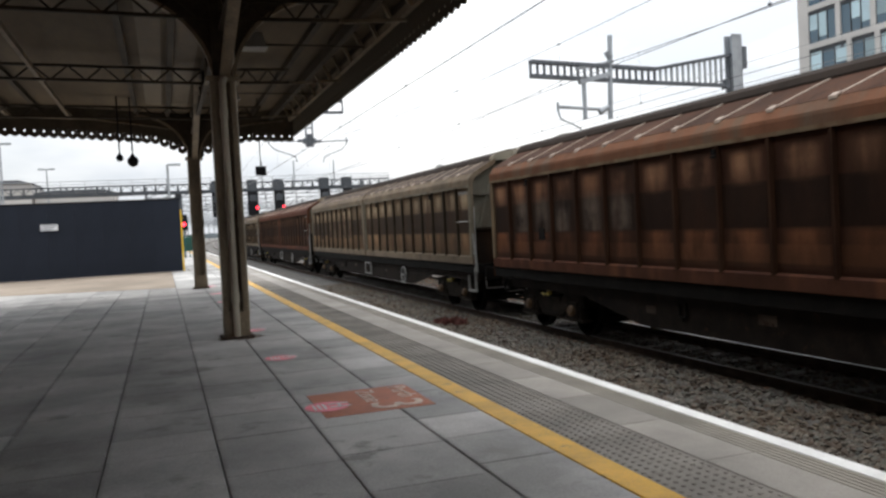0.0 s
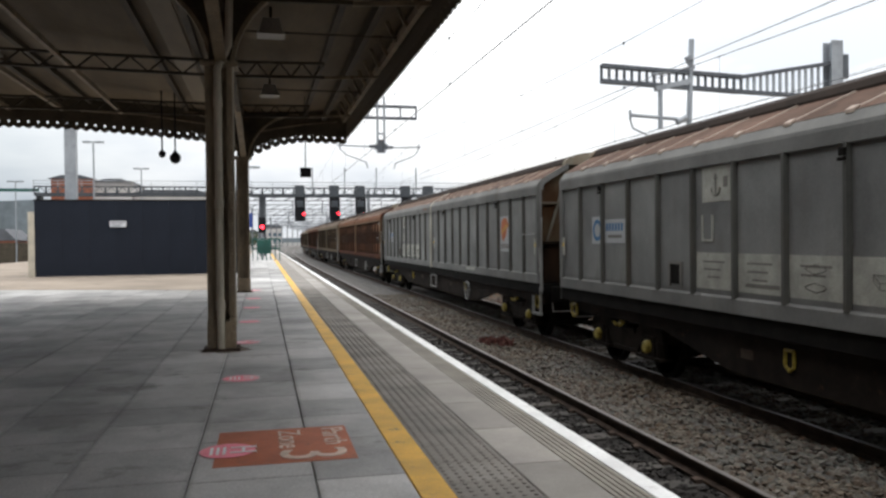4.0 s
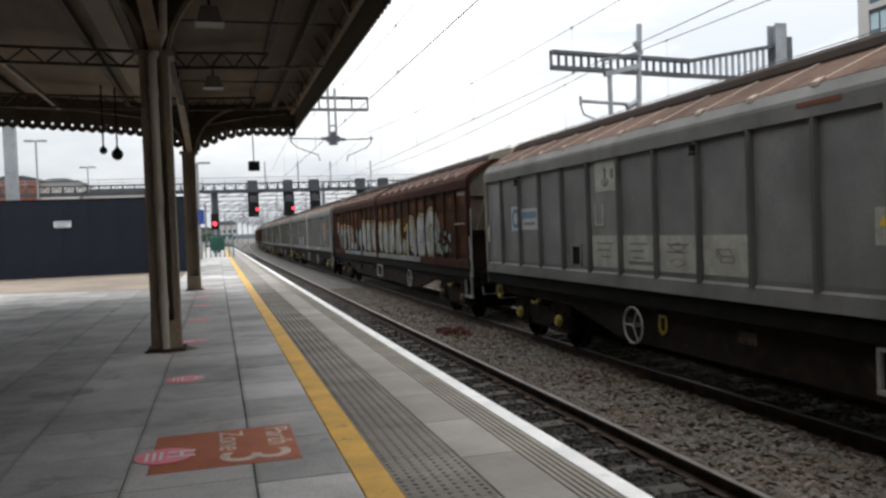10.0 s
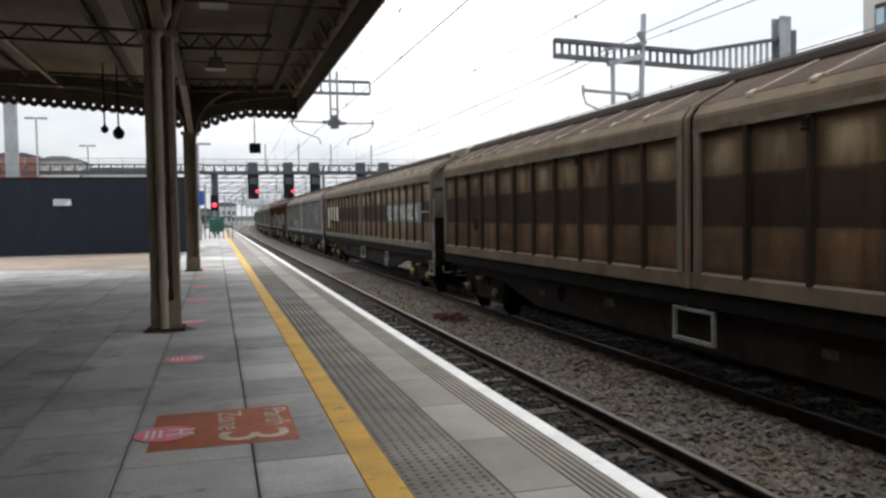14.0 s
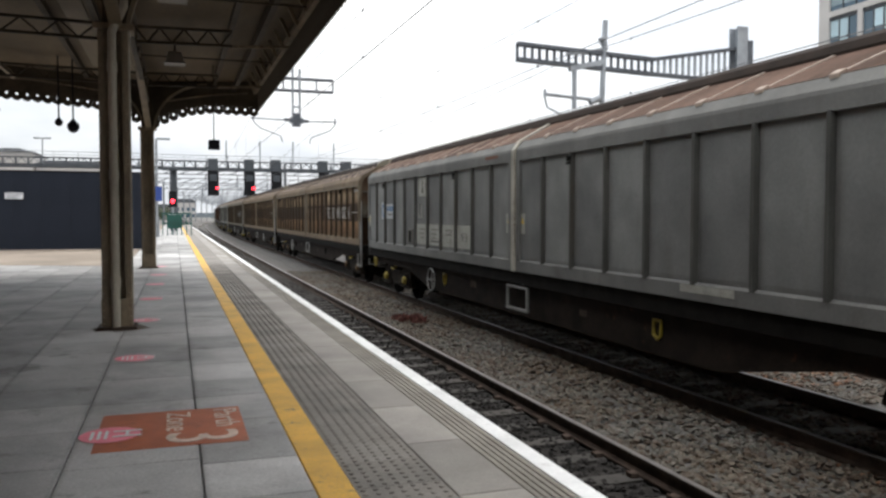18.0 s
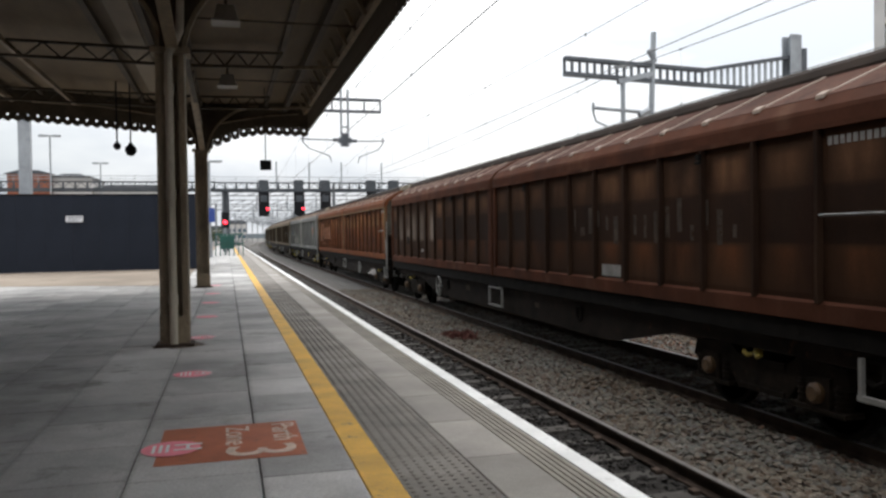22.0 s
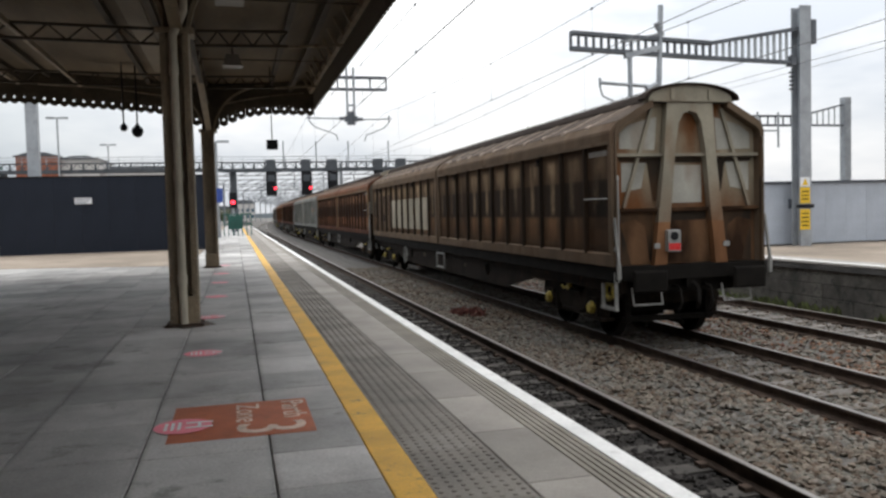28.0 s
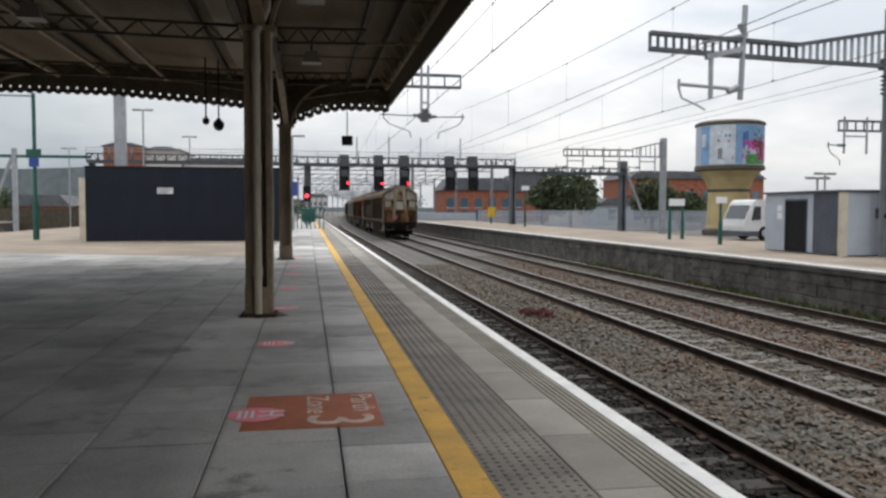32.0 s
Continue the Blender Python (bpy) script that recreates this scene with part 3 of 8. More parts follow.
s.slab(XS_TACT[1] + 0.002, XS_TACT[0] + 0.002, Y0, 0.398, PZ - 0.02, PZ - 0.003, 0.003)
tagged(part("tactile_tiles", s, M_TACT, platform), kind="stuff")
# paving slabs in courses
cols = [(-6.0965, -5.585)] + [(-6.097 - 0.70 * (i + 1), -6.105 - 0.70 * i) for i in range(16)]
far = Shape()
slab_cache = {}
for c, (x0, x1) in enumerate(cols):
    y = -14.0 + 0.37 * (c % 2) + rnd.uniform(0, 0.1)
    stop = Y1 - 0.2 if c < 3 else 23.4 + 0.4 * (-8.3 - x0)
    while y < stop - 0.2:
        ln = rnd.choice((0.75, 0.9, 0.9, 0.6, 1.05))
        if c == 0:
            ln = rnd.choice((0.60, 0.62, 0.75, 0.90))
        ln = min(ln, stop - 0.02 - y)
        if c < 6 and 1.6 < y < 22.0:
            key = (c, round(ln, 2))
            if key not in slab_cache:
                slab_cache[key] = Shape().slab(x0, x1, 0.004, ln - 0.005, PZ - 0.02, PZ, 0.006).mesh("paving_slab")
            part("paving_slab", slab_cache[key], M_SLAB, platform, at=pose(0, y, rnd.uniform(-0.0015, 0.0015)))
        else:
            far.slab(x0, x1, y + 0.004, y + ln - 0.004, PZ - 0.02, PZ, 0.005)
        y += ln
tagged(part("paving_slabs", far, M_SLAB_FAR, platform), kind="stuff")

# floor marks
zone = thing("floor_sign", "worn orange vinyl zone mark stuck on the paving", "floor sign", at=(-6.25, 5.465, PZ + 0.003))
part("vinyl", Shape().slab(-0.435, 0.435, -0.44, 0.44, -0.002, 0.001, 0.0005), M_ORANGE_MARK, zone)
words("3", 0.60, M_MARK_TEXT, "numeral", zone, pose(0.15, -0.27, 0.003, 0, 0, -90))
words("Parth", 0.22, M_MARK_TEXT, "lettering", zone, pose(0.33, 0.15, 0.003, 0, 0, -90))
words("Zone", 0.22, M_MARK_TEXT, "lettering", zone, pose(0.03, 0.13, 0.003, 0, 0, -90))
disc = Shape().lathe([(0.175, 0), (0.175, 0.002)], 28).mesh("vinyl")
for k, yy in enumerate((5.385, 8.14, 10.97, 13.7, 16.52, 19.1, 22.2)):
    d = thing("floor_sticker", "faded pink round distancing sticker on the paving", "floor sticker", "distancing stickers", at=(-6.595 if k else -6.61, yy, PZ + (0.003 if k else 0.0075)))
    part("vinyl", disc, M_PINK_MARK, d)
    if k < 3:
        words("H", 0.24, M_WHITE, "lettering", d, pose(0.09, 0.0, 0.004, 0, 0, -90))
        for b in range(3):
            part("line_of_writing", Shape().box(-0.11, -0.09, -0.09, 0.09, 0.002, 0.0035), M_WHITE, d, at=(0.04 * b, 0, 0))

# ---- canopy over the near platform ----
CX0, CX1 = -16.2, -4.08       # eaves
# stretch behind the camera is unseen, lengthened to shade the paving
CY0, CY1 = -40.0, 21.9
COLX, COLY = -6.84, (-35.0, -23.7, -12.3, -1.1, 10.4, 21.7)
VB = 5.03                     # valance tips
canopy = thing("platform_canopy", "old steel platform canopy with boarded underside and toothed valance", "canopy", kind="structure")
deck = Shape()
prof = [(CX1 + 0.02, 5.80), (-6.9, 5.66), (-11.0, 5.95), (CX0 - 0.02, 5.80), (CX0 - 0.02, 5.92), (-11.0, 6.07), (-6.9, 5.78), (CX1 + 0.02, 5.92)]
deck.prism(prof, CY0, CY1)
part("deck", deck, M_DECK, canopy, "dull tan roof boarding")


def deck_z(x):
    for (xa, za), (xb, zb) in zip(prof, prof[1:4]):
        if xb <= x <= xa:
            return za + (zb - za) * (x - xa) / (xb - xa)
    return 6.0


for x in (-5.2, -7.45, -8.23, -10.6, -11.3, -13.2, -14.0, -15.3):  # long T-bars below the boards
    z = deck_z(x)
    part("purlin", Shape().box(x - 0.05, x + 0.05, CY0, CY1 - 0.05, z - 0.12, z - 0.002), M_STEEL, canopy)


M_DECK_PALE = mat("canopy_pale_panel", (0.21, 0.168, 0.115), 0.7, vary=0.25, scale=0.8, fine=14, stretch=(1, 0.3, 1))
for x0, x1 in ((-7.97, -7.60), (-7.36, -6.99)):    # paler panels let into the boarding
    for k in range(5):
        y0 = 20.4 - 4.77 * k
        part("pale_panel", Shape().prism([(x0, deck_z(x0) - 0.016), (x1, deck_z(x1) - 0.016), (x1, deck_z(x1) - 0.003), (x0, deck_z(x0) - 0.003)], y0 - 4.6, y0), M_DECK_PALE, canopy, "paler roof panel")


def truss(p, q, depth, bays, name, parent, w=0.05):
    """A lattice girder from p to q (top chord), with zigzag webs."""
    p, q = Vector(p), Vector(q)
    dn = Vector((0, 0, -depth))
    s = Shape()
    s.bar(p, q, w * 1.5, w).bar(p + dn, q + dn, w * 1.5, w)
    for i in range(bays):
        a, b = p.lerp(q, i / bays), p.lerp(q, (i + 1) / bays)
        mid = a.lerp(b, 0.5)
        s.bar(a, mid + dn, w * 0.9, w * 0.6).bar(mid + dn, b, w * 0.9, w * 0.6)
    return part(name, s, M_STEEL, parent)


ty = 19.9
while ty > CY0:
    truss((-5.2, ty, 5.57), (COLX, ty, 5.54), 0.26, 4, "cross_truss", canopy, 0.045)
    truss((COLX, ty, 5.54), (-11.0, ty, 5.62), 0.26, 7, "cross_truss", canopy, 0.045)
    truss((-11.0, ty, 5.62), (CX0 + 0.1, ty, 5.62), 0.26, 9, "cross_truss", canopy, 0.045)
    part("tie_rod", Shape().tube((CX1 - 0.15, ty - 2.4, 5.5), (COLX, ty - 2.4, 5.5), 0.016, 6), M_STEEL, canopy)
    part("tie_bar", Shape().bar((-5.2, ty, 5.30), (CX1 - 0.1, ty, 5.36), 0.05, 0.05), M_COLUMN, canopy)
    ty -= 4.77
for k in range(36):  # uprights and rakers behind the long valance
    yy = CY1 - 0.5 - 0.95 * k
    if yy < CY0:
        break
    part("valance_upright", Shape().bar((CX1 - 0.14, yy, 5.46), (CX1 - 0.30, yy, 5.80), 0.09, 0.05), M_COLUMN, canopy)
for lx in (COLX, -14.6):
    truss((lx, CY0, 5.56), (lx, CY1, 5.56), 0.42, 47, "long_girder", canopy, 0.06)
for sg, xe in ((1, CX1), (-1, CX0)):
    part("eaves_beam", Shape().box(xe - sg * 0.62 - 0.05, xe - sg * 0.62 + 0.05, CY0, CY1, 5.5, 5.68), M_STEEL, canopy)
    part("eaves_rail", Shape().box(xe - sg * 0.085 - 0.04, xe - sg * 0.085 + 0.04, CY0, CY1 - 0.05, 5.46, 5.58), M_COLUMN, canopy)
part("end_board", Shape().prism([(CX1, 5.80), (-6.9, 5.66), (-11.0, 5.95), (CX0, 5.80), (CX0, 5.45), (CX1, 5.45)], CY1 - 0.04, CY1 - 0.014), M_VALANCE, canopy)

for bx, bz in ((-9.82, 5.57), (-11.22, 5.62), (-12.42, 5.60)):
    part("long_bar", Shape().box(bx - 0.035, bx + 0.035, CY0, CY1 - 0.3, bz - 0.05, bz + 0.05), M_COLUMN, canopy, "pale cream bar below the boards")
part("conduit", Shape().path([(-10.83, 21.84, 5.62), (-9.3, 21.84, 5.55), (-7.8, 21.84, 5.35), (-7.0, 21.84, 5.2)], 0.02), M_COLUMN, canopy)
part("conduit", Shape().path([(-6.5, 21.84, 5.15), (-6.0, 21.84, 5.26), (-5.2, 21.84, 5.4), (-4.35, 21.84, 5.48)], 0.02), M_COLUMN, canopy)

# valance: toothed boards, each with a round hole
def board_mesh(wd, top):
    """One vertical board: scalloped foot and a real round hole above it."""
    s = Shape()
    t, n, hr, half = 0.022, 16, 0.029, wd / 2
    hz = 0.05 + half
    ring, sq = [], []
    for i in range(n):
        a = 2 * math.pi * i / n
        dx, dz = math.cos(a), math.sin(a)
        k = half / max(abs(dx), abs(dz))
        ring.append((hr * dx, hz + hr * dz))
        sq.append((dx * k, hz + dz * k))
    v, f = [], []
    for yy in (-t / 2, t / 2):
        v += [(x, yy, z) for x, z in ring] + [(x, yy, z) for x, z in sq]
    for i in range(n):
        j = (i + 1) % n
        f += [(i, j, n + j, n + i), (2 * n + i, 3 * n + i, 3 * n + j, 2 * n + j), (i, 2 * n + i, 2 * n + j, j)]
    s.add(v, f)
    s.box(-half, half, -t / 2, t / 2, hz + half, top)
    s.prism([(-half, 0.05), (half, 0.05), (wd * 0.17, 0.004), (0.0, -0.006), (-wd * 0.17, 0.004)], -t / 2, t / 2, "y")
    return s.mesh("valance_board")


BW = 0.225
vb = board_mesh(BW - 0.003, 0.80)
val = thing("canopy_valance", "dark toothed timber valance along the canopy edge", "valance", kind="structure")
rest = Shape()
nb = int((CY1 + 8) / BW)
for i in range(nb):
    y = CY1 - BW * (i + 0.5)
    part("valance_board", vb, M_VALANCE, val, at=pose(CX1, y, VB, 0, 0, 90))
rest.box(CX1 - 0.011, CX1 + 0.011, CY0, CY1 - BW * nb, VB + 0.05, 5.82)
rest.box(CX0 - 0.011, CX0 + 0.011, CY0, CY1, VB + 0.05, 5.82)
part("valance_rest", rest, M_VALANCE, val)
foot = [(-16.3, 5.12), (-14.0, 5.17), (-12.6, 5.17), (-11.2, 5.15), (-9.34, 5.02), (-7.8, 4.89), (-7.2, 4.66), (-6.8, 4.44), (-6.4, 4.62), (-5.9, 4.82), (-5.3, 4.91), (-4.0, 4.88)]
part("spandrel_board", Shape().prism([(x, z + 0.24) for x, z in foot if CX0 < x < CX1] + [(CX1 - 0.02, 5.14), (CX1 - 0.02, 5.5), (CX0 + 0.02, 5.5)], CY1 - 0.038, CY1 - 0.016), M_VALANCE, canopy)
nb = int((CX1 - CX0) / BW)
for i in range(nb):
    x = CX1 - BW * (i + 0.5)
    part("valance_board", vb, M_VALANCE, val, at=pose(x, CY1, float(np.interp(x, [a for a, _ in foot], [b for _, b in foot]))))

# columns
def column(y, x=COLX, pipe=True):
    c = thing("canopy_column", "cream riveted steel canopy column with a round downpipe" if pipe else "cream riveted steel canopy column", "column", "canopy columns", at=(x, y, PZ))
    h = 3.55
    for sx, o in ((-1, -0.075), (1, 0.0)):
        part("channel", Shape().prism([(o + sx * 0.125, -0.13), (o + sx * 0.125, 0.13), (o + sx * 0.06, 0.13), (o + sx * 0.06, 0.112), (o + sx * 0.108, 0.112), (o + sx * 0.108, -0.112), (o + sx * 0.06, -0.112), (o + sx * 0.06, -0.13)], 0.0, h, "z"), M_COLUMN, c)
    part("web_plate", Shape().box(-0.183, 0.108, -0.012, 0.012, 0.0, h), M_COLUMN, c)
    lac = Shape()
    for k in range(12):
        z = 0.45 + k * 0.26
        lac.bar((-0.17, 0.118, z), (0.1, 0.118, z + 0.26), 0.03, 0.012)
    part("lacing", lac, M_COLUMN, c)
    part("base_shoe", Shape().box(-0.208, 0.133, -0.137, 0.14, 0, 0.36), M_COLUMN, c, "chipped rusty base casing")
    part("base_plate", Shape().slab(-0.26, 0.18, -0.24, 0.2, -0.01, 0.03, 0.01), M_RAILSIDE, c, "rusty base plate")
    riv = Shape()
    for sx in (-1, 1):
        for k in range(16):
            z = 0.42 + 0.19 * k
            riv.lathe([(0.016, 0), (0.012, 0.01), (0.004, 0.014)], 6, Matrix.Translation((-0.0375 + sx * 0.1375, -0.13, z)) @ Euler((radians(90), 0, 0)).to_matrix().to_4x4())
        for k in range(4):
            riv.lathe([(0.016, 0), (0.012, 0.01), (0.004, 0.014)], 6, Matrix.Translation((-0.0375 + sx * 0.15, -0.137, 0.06 + 0.08 * k)) @ Euler((radians(90), 0, 0)).to_matrix().to_4x4())
    part("rivets", riv, M_COLUMN, c)
    if pipe:
        p = Shape().tube((-0.045, -0.18, -0.0), (-0.045, -0.18, 3.48), 0.048, 16).tube((-0.045, -0.18, 3.46), (0.09, -0.18, 3.76), 0.048, 14).tube((0.09, -0.18, 3.74), (0.12, -0.14, 4.75), 0.048, 14)
        for z in (0.5, 1.75, 3.0):
            p.tube((-0.045, -0.18, z), (-0.045, -0.18, z + 0.12), 0.058, 16)
        part("conduit", Shape().tube((0.135, -0.1, 0.3), (0.135, -0.1, 3.5), 0.012, 6), M_PIPE, c)
        part("downpipe", p, M_PIPE, c, "round cream cast-iron downpipe")
    part("capital", Shape().slab(-0.25, 0.2, -0.17, 0.17, h - 0.05, h + 0.02, 0.01), M_COLUMN, c)
    part("upper_shaft", Shape().box(-0.15, 0.1, -0.08, 0.08, h + 0.02, 4.8), M_STEEL, c)
    for sx in (-1, 1):  # curved brackets across
        arc = [(sx * (0.12 + 1.35 * (1 - math.cos(a))), 1.25 * math.sin(a)) for a in [math.pi / 2 * i / 10 for i in range(11)]]
        s = Shape()
        for (x0, z0), (x1, z1) in zip(arc, arc[1:]):
            s.bar((x0, 0, h - 0.1 + z0), (x1, 0, h - 0.1 + z1), 0.12, 0.05)
        part("bracket", s, M_COLUMN, c)
        s = Shape()
        s.prism([(sx * 0.1, h - 0.1)] + [(x0, h - 0.1 + z0) for x0, z0 in arc] + [(sx * 0.1, h + 1.15)], -0.02, 0.02, "y")
        part("bracket_web", s, M_STEEL, c)
    part("raking_strut", Shape().bar((0, -0.12, h), (-0.08, -6.0, 4.70), 0.14, 0.05), M_COLUMN, c)
    return c


for k, cy in enumerate(COLY):
    column(cy, COLX if k < 5 else -6.82, k != 5)
    column(cy, -14.6, False)

sr = random.Random(31)
M_FOOTSTAIN = mat("rust_run_off_stain", (0.13, 0.095, 0.07), 0.8, vary=0.45, scale=6, fine=40, wear=((0.06, 0.05, 0.042), 0.35))
for cy in (10.4, 21.7):
    for k, (r_, lift) in enumerate(((0.34, 0.0006), (0.27, 0.0014))):
        pts = [(-6.84 + r_ * sr.uniform(0.75, 1.2) * math.cos(2 * math.pi * i / 22), cy - 0.06 + r_ * 0.85 * sr.uniform(0.75, 1.2) * math.sin(2 * math.pi * i / 22)) for i in range(22)]
        part("rust_stain", Shape().prism(pts, PZ + lift, PZ + lift + 0.0006, "z"), M_FOOTSTAIN, platform)

# lamps below the deck, and hanging things
for k, (lx, ly, lz) in enumerate(((-6.21, 12.06, 5.30), (-6.18, 17.15, 5.32), (-10.6, 14.0, 5.3), (-5.6, 5.0, 5.2))):
    lam = thing("canopy_lamp", "unlit grey box lamp hung below the canopy", "lamp", "canopy lamps", at=(lx, ly, lz))
    part("housing", Shape().prism([(-0.17, 0), (0.17, 0), (0.12, 0.2), (-0.12, 0.2)], -0.16, 0.16), M_LAMPBOX, lam)
    part("lip", Shape().box(-0.2, 0.2, -0.18, 0.18, -0.035, 0.0), M_LAMPBOX, lam)
    part("hanger", Shape().tube((0, 0, 0.14), (0, 0, 0.45), 0.02), M_STEEL, lam)
for k, (lx, ly, lz, r) in enumerate(((-8.62, 19.6, 4.31, 0.085), (-8.33, 19.6, 4.22, 0.13))):
    dm = thing("dome_camera" if k == 0 else "globe_lamp", "black dome camera on a drop tube" if k == 0 else "dark globe lamp hung on a rod", "camera" if k == 0 else "lamp", at=(lx, ly, lz))
    part("globe", Shape().lathe([(r * 0.2, -r), (r * 0.7, -r * 0.75), (r, -r * 0.1), (r * 0.9, r * 0.5), (r * 0.45, r * 0.95), (r * 0.25, r * 1.3)], 16), M_BLACK, dm)
    part("drop_tube", Shape().tube((0, 0, r), (0, 0, 5.79 - lz), 0.018), M_BLACK, dm)
hs = thing("hanging_sign", "small dark square sign hung on a rod from the canopy", "sign", at=(-5.33, 19.55, 3.72))
part("panel", Shape().slab(-0.13, 0.13, -0.04, 0.04, 0.07, 0.30, 0.004), M_BLACK, hs)
part("rod", Shape().tube((0.0, 0, 0.30), (0.0, 0, 2.03), 0.012), M_STEEL, hs)

# unseen blocks added behind and beside the camera to hold light off the platform
sb = tagged(part("station_building", Shape().box(-13.2, -9.0, -39.0, -5.0, PZ - 0.01, 5.1), M_BRICK), "plain unseen brick block added to keep light off the platform", "building", kind="structure")
part("plinth", Shape().slab(-13.26, -8.94, -39.06, -4.94, PZ - 0.01, PZ + 0.5, 0.02), M_WALLSTONE, sb)
sc = tagged(part("side_building", Shape().box(-21.5, -17.8, -39.0, 15.0, PZ - 0.01, 5.6), M_BRICK), "plain unseen brick block added to cut light from the side", "building", kind="structure")
part("plinth", Shape().slab(-21.56, -17.74, -39.06, 15.06, PZ - 0.01, PZ + 0.5, 0.02), M_WALLSTONE, sc)

# ---- navy hoarding box at the canopy's end ----
hb = thing("hoarding", "dark navy timber hoarding enclosing a site on the platform", "hoarding", at=(-15.05, 33.9, PZ))
HW, HD, HH = 8.0, 5.0, 3.02
part("front_core", Shape().box(0.02, HW - 0.02, 0.03, 0.09, 0.02, HH - 0.02), M_NAVY, hb)
pn = Shape().slab(0, 1.0 - 0.004, 0.0, 0.028, 0.02, HH - 0.03, 0.002).mesh("panel")
for i in range(8):
    part("panel", pn, M_NAVY, hb, at=(i * 1.0, 0, 0))
part("side_wall", Shape().box(0, 0.08, 0.095, HD, 0.02, HH), M_NAVY, hb)
part("side_wall", Shape().box(HW - 0.08, HW, 0.095, HD, 0.02, HH), M_NAVY, hb)
part("back_wall", Shape().box(0.085, HW - 0.085, HD - 0.08, HD, 0.02, HH), M_NAVY, hb)
part("top_rail", Shape().box(-0.03, HW + 0.03, -0.02, 0.1, HH - 0.03, HH + 0.03), M_BLACK, hb)
part("corner_post", Shape().box(-0.24, -0.005, -0.02, 0.12, 0.0, HH - 0.45), M_CREAM, hb, "cream timber corner post")
part("corner_post", Shape().box(HW + 0.005, HW + 0.07, -0.02, 0.12, 0.0, HH - 0.45), M_SIGN_YELLOW, hb, "yellow corner post")
nt = thing("notice", "small white notice on the navy hoarding", "notice", at=(-11.98, 33.86, PZ + 1.95))
part("panel", Shape().box(-0.31, 0.31, -0.012, 0, 0, 0.24), M_SIGN_WHITE, nt)
for k in range(3):
    part("line_of_writing", Shape().box(-0.26, 0.26 - 0.08 * k, -0.016, -0.0125, 0.175 - 0.07 * k, 0.2 - 0.07 * k), M_CABIN_DARK, nt)

# ---- far platform ----
s = Shape().box(OPP + 0.12, 13.2, 2.0, 96.0, -0.5, PZ - 0.06)
opp = tagged(part("far_platform", s, M_WALLSTONE), "opposite platform with dark stained stone wall", "platform", kind="structure")
part("far_surface", Shape().slab(OPP + 0.32, 13.2, 2.0, 96.0, PZ - 0.058, PZ - 0.001), M_TAN, opp, "pale tan paving")
part("yard", Shape().box(13.2, 36, 2.0, 34.0, -0.5, PZ - 0.003), M_TAN, opp, "pale tan yard behind the platform")
part("coping", Shape().slab(OPP, OPP + 0.75, 2.0, 96.0, PZ - 0.05, PZ + 0.004, 0.01), M_COPING, opp, "pale concrete coping")
# shadow under the coping is painted into this course's dark, stained colour
M_STAIN_SHADE = mat("shaded_stained_concrete", (0.07, 0.066, 0.062), 0.9, vary=0.5, scale=1.5, fine=30, bump=0.3)
part("coping_course", Shape().slab(OPP + 0.015, OPP + 0.119, 2.0, 96.0, PZ - 0.17, PZ - 0.052, 0.01), M_STAIN_SHADE, opp, "dark stained course with the coping's shadow painted in")
part("white_line", Shape().box(OPP + 0.06, OPP + 0.2, 2.0, 96.0, PZ + 0.004, PZ + 0.006), M_WHITE, opp)
r = random.Random(12)
def wall_block(w, h):
    s = Shape()
    s.slab(-h / 2 + 0.003, h / 2 - 0.003, -w / 2 + 0.003, w / 2 - 0.003, -0.03, 0.05, 0.007)
    return s.mesh("wall_stone")
blocks = {w: wall_block(w, 0.30) for w in (0.5, 0.7, 0.9, 1.2)}
for row in range(3):
    y = 10.0 - 0.3 * row
    while y < 42:
        w = r.choice((0.5, 0.7, 0.9, 1.2))
        part("wall_stone", blocks[w], M_WALLSTONE, opp, at=pose(OPP + 0.12 + r.uniform(-0.004, 0.022), y + w / 2, 0.60 - 0.305 * row, 0, -90, 0))
        y += w

# weeds along the wall foot and a red tuft by the track
def weeds(name, x, y0, y1, count, size, material, label, seed, spread=0.25, zb=-0.17):
    rr = random.Random(seed)
    s = Shape()
    for _ in range(count):
        px, py, h = x + rr.uniform(-spread, spread), rr.uniform(y0, y1), size * rr.uniform(0.4, 1.2)
        a = rr.uniform(0, 6.3)
        dx, dy = math.cos(a) * h * 0.5, math.sin(a) * h * 0.5
        w = 0.018 + 0.05 * h
        s.add([(px - w, py, zb), (px + w, py, zb), (px + dx * 0.5 + w, py + dy * 0.5, zb + h * 0.6), (px + dx * 0.5 - w, py + dy * 0.5, zb + h * 0.6), (px + dx, py + dy, zb + h)], [(0, 1, 2, 3), (3, 2, 4)])
    return tagged(part(name, s, material), label, "weeds", kind="stuff")


for k, (wy0, wy1, wn_) in enumerate(((8, 13, 330), (14, 19, 260), (19.8, 24, 300), (26, 33, 260))):
    weeds("weeds", OPP - 0.05, wy0, wy1, wn_, 0.19, M_WEED, "yellow-green weeds at the foot of the far platform wall", 4 + 10 * k, 0.22)
weeds("red_weeds", -1.15, 17.1, 18.2, 220, 0.13, M_REDWEED, "low reddish dried weeds in the ballast", 5, 0.35)
weeds("red_weeds", 2.5, 11, 30, 420, 0.06, M_REDWEED, "scattered reddish weeds between the tracks", 6, 0.5)

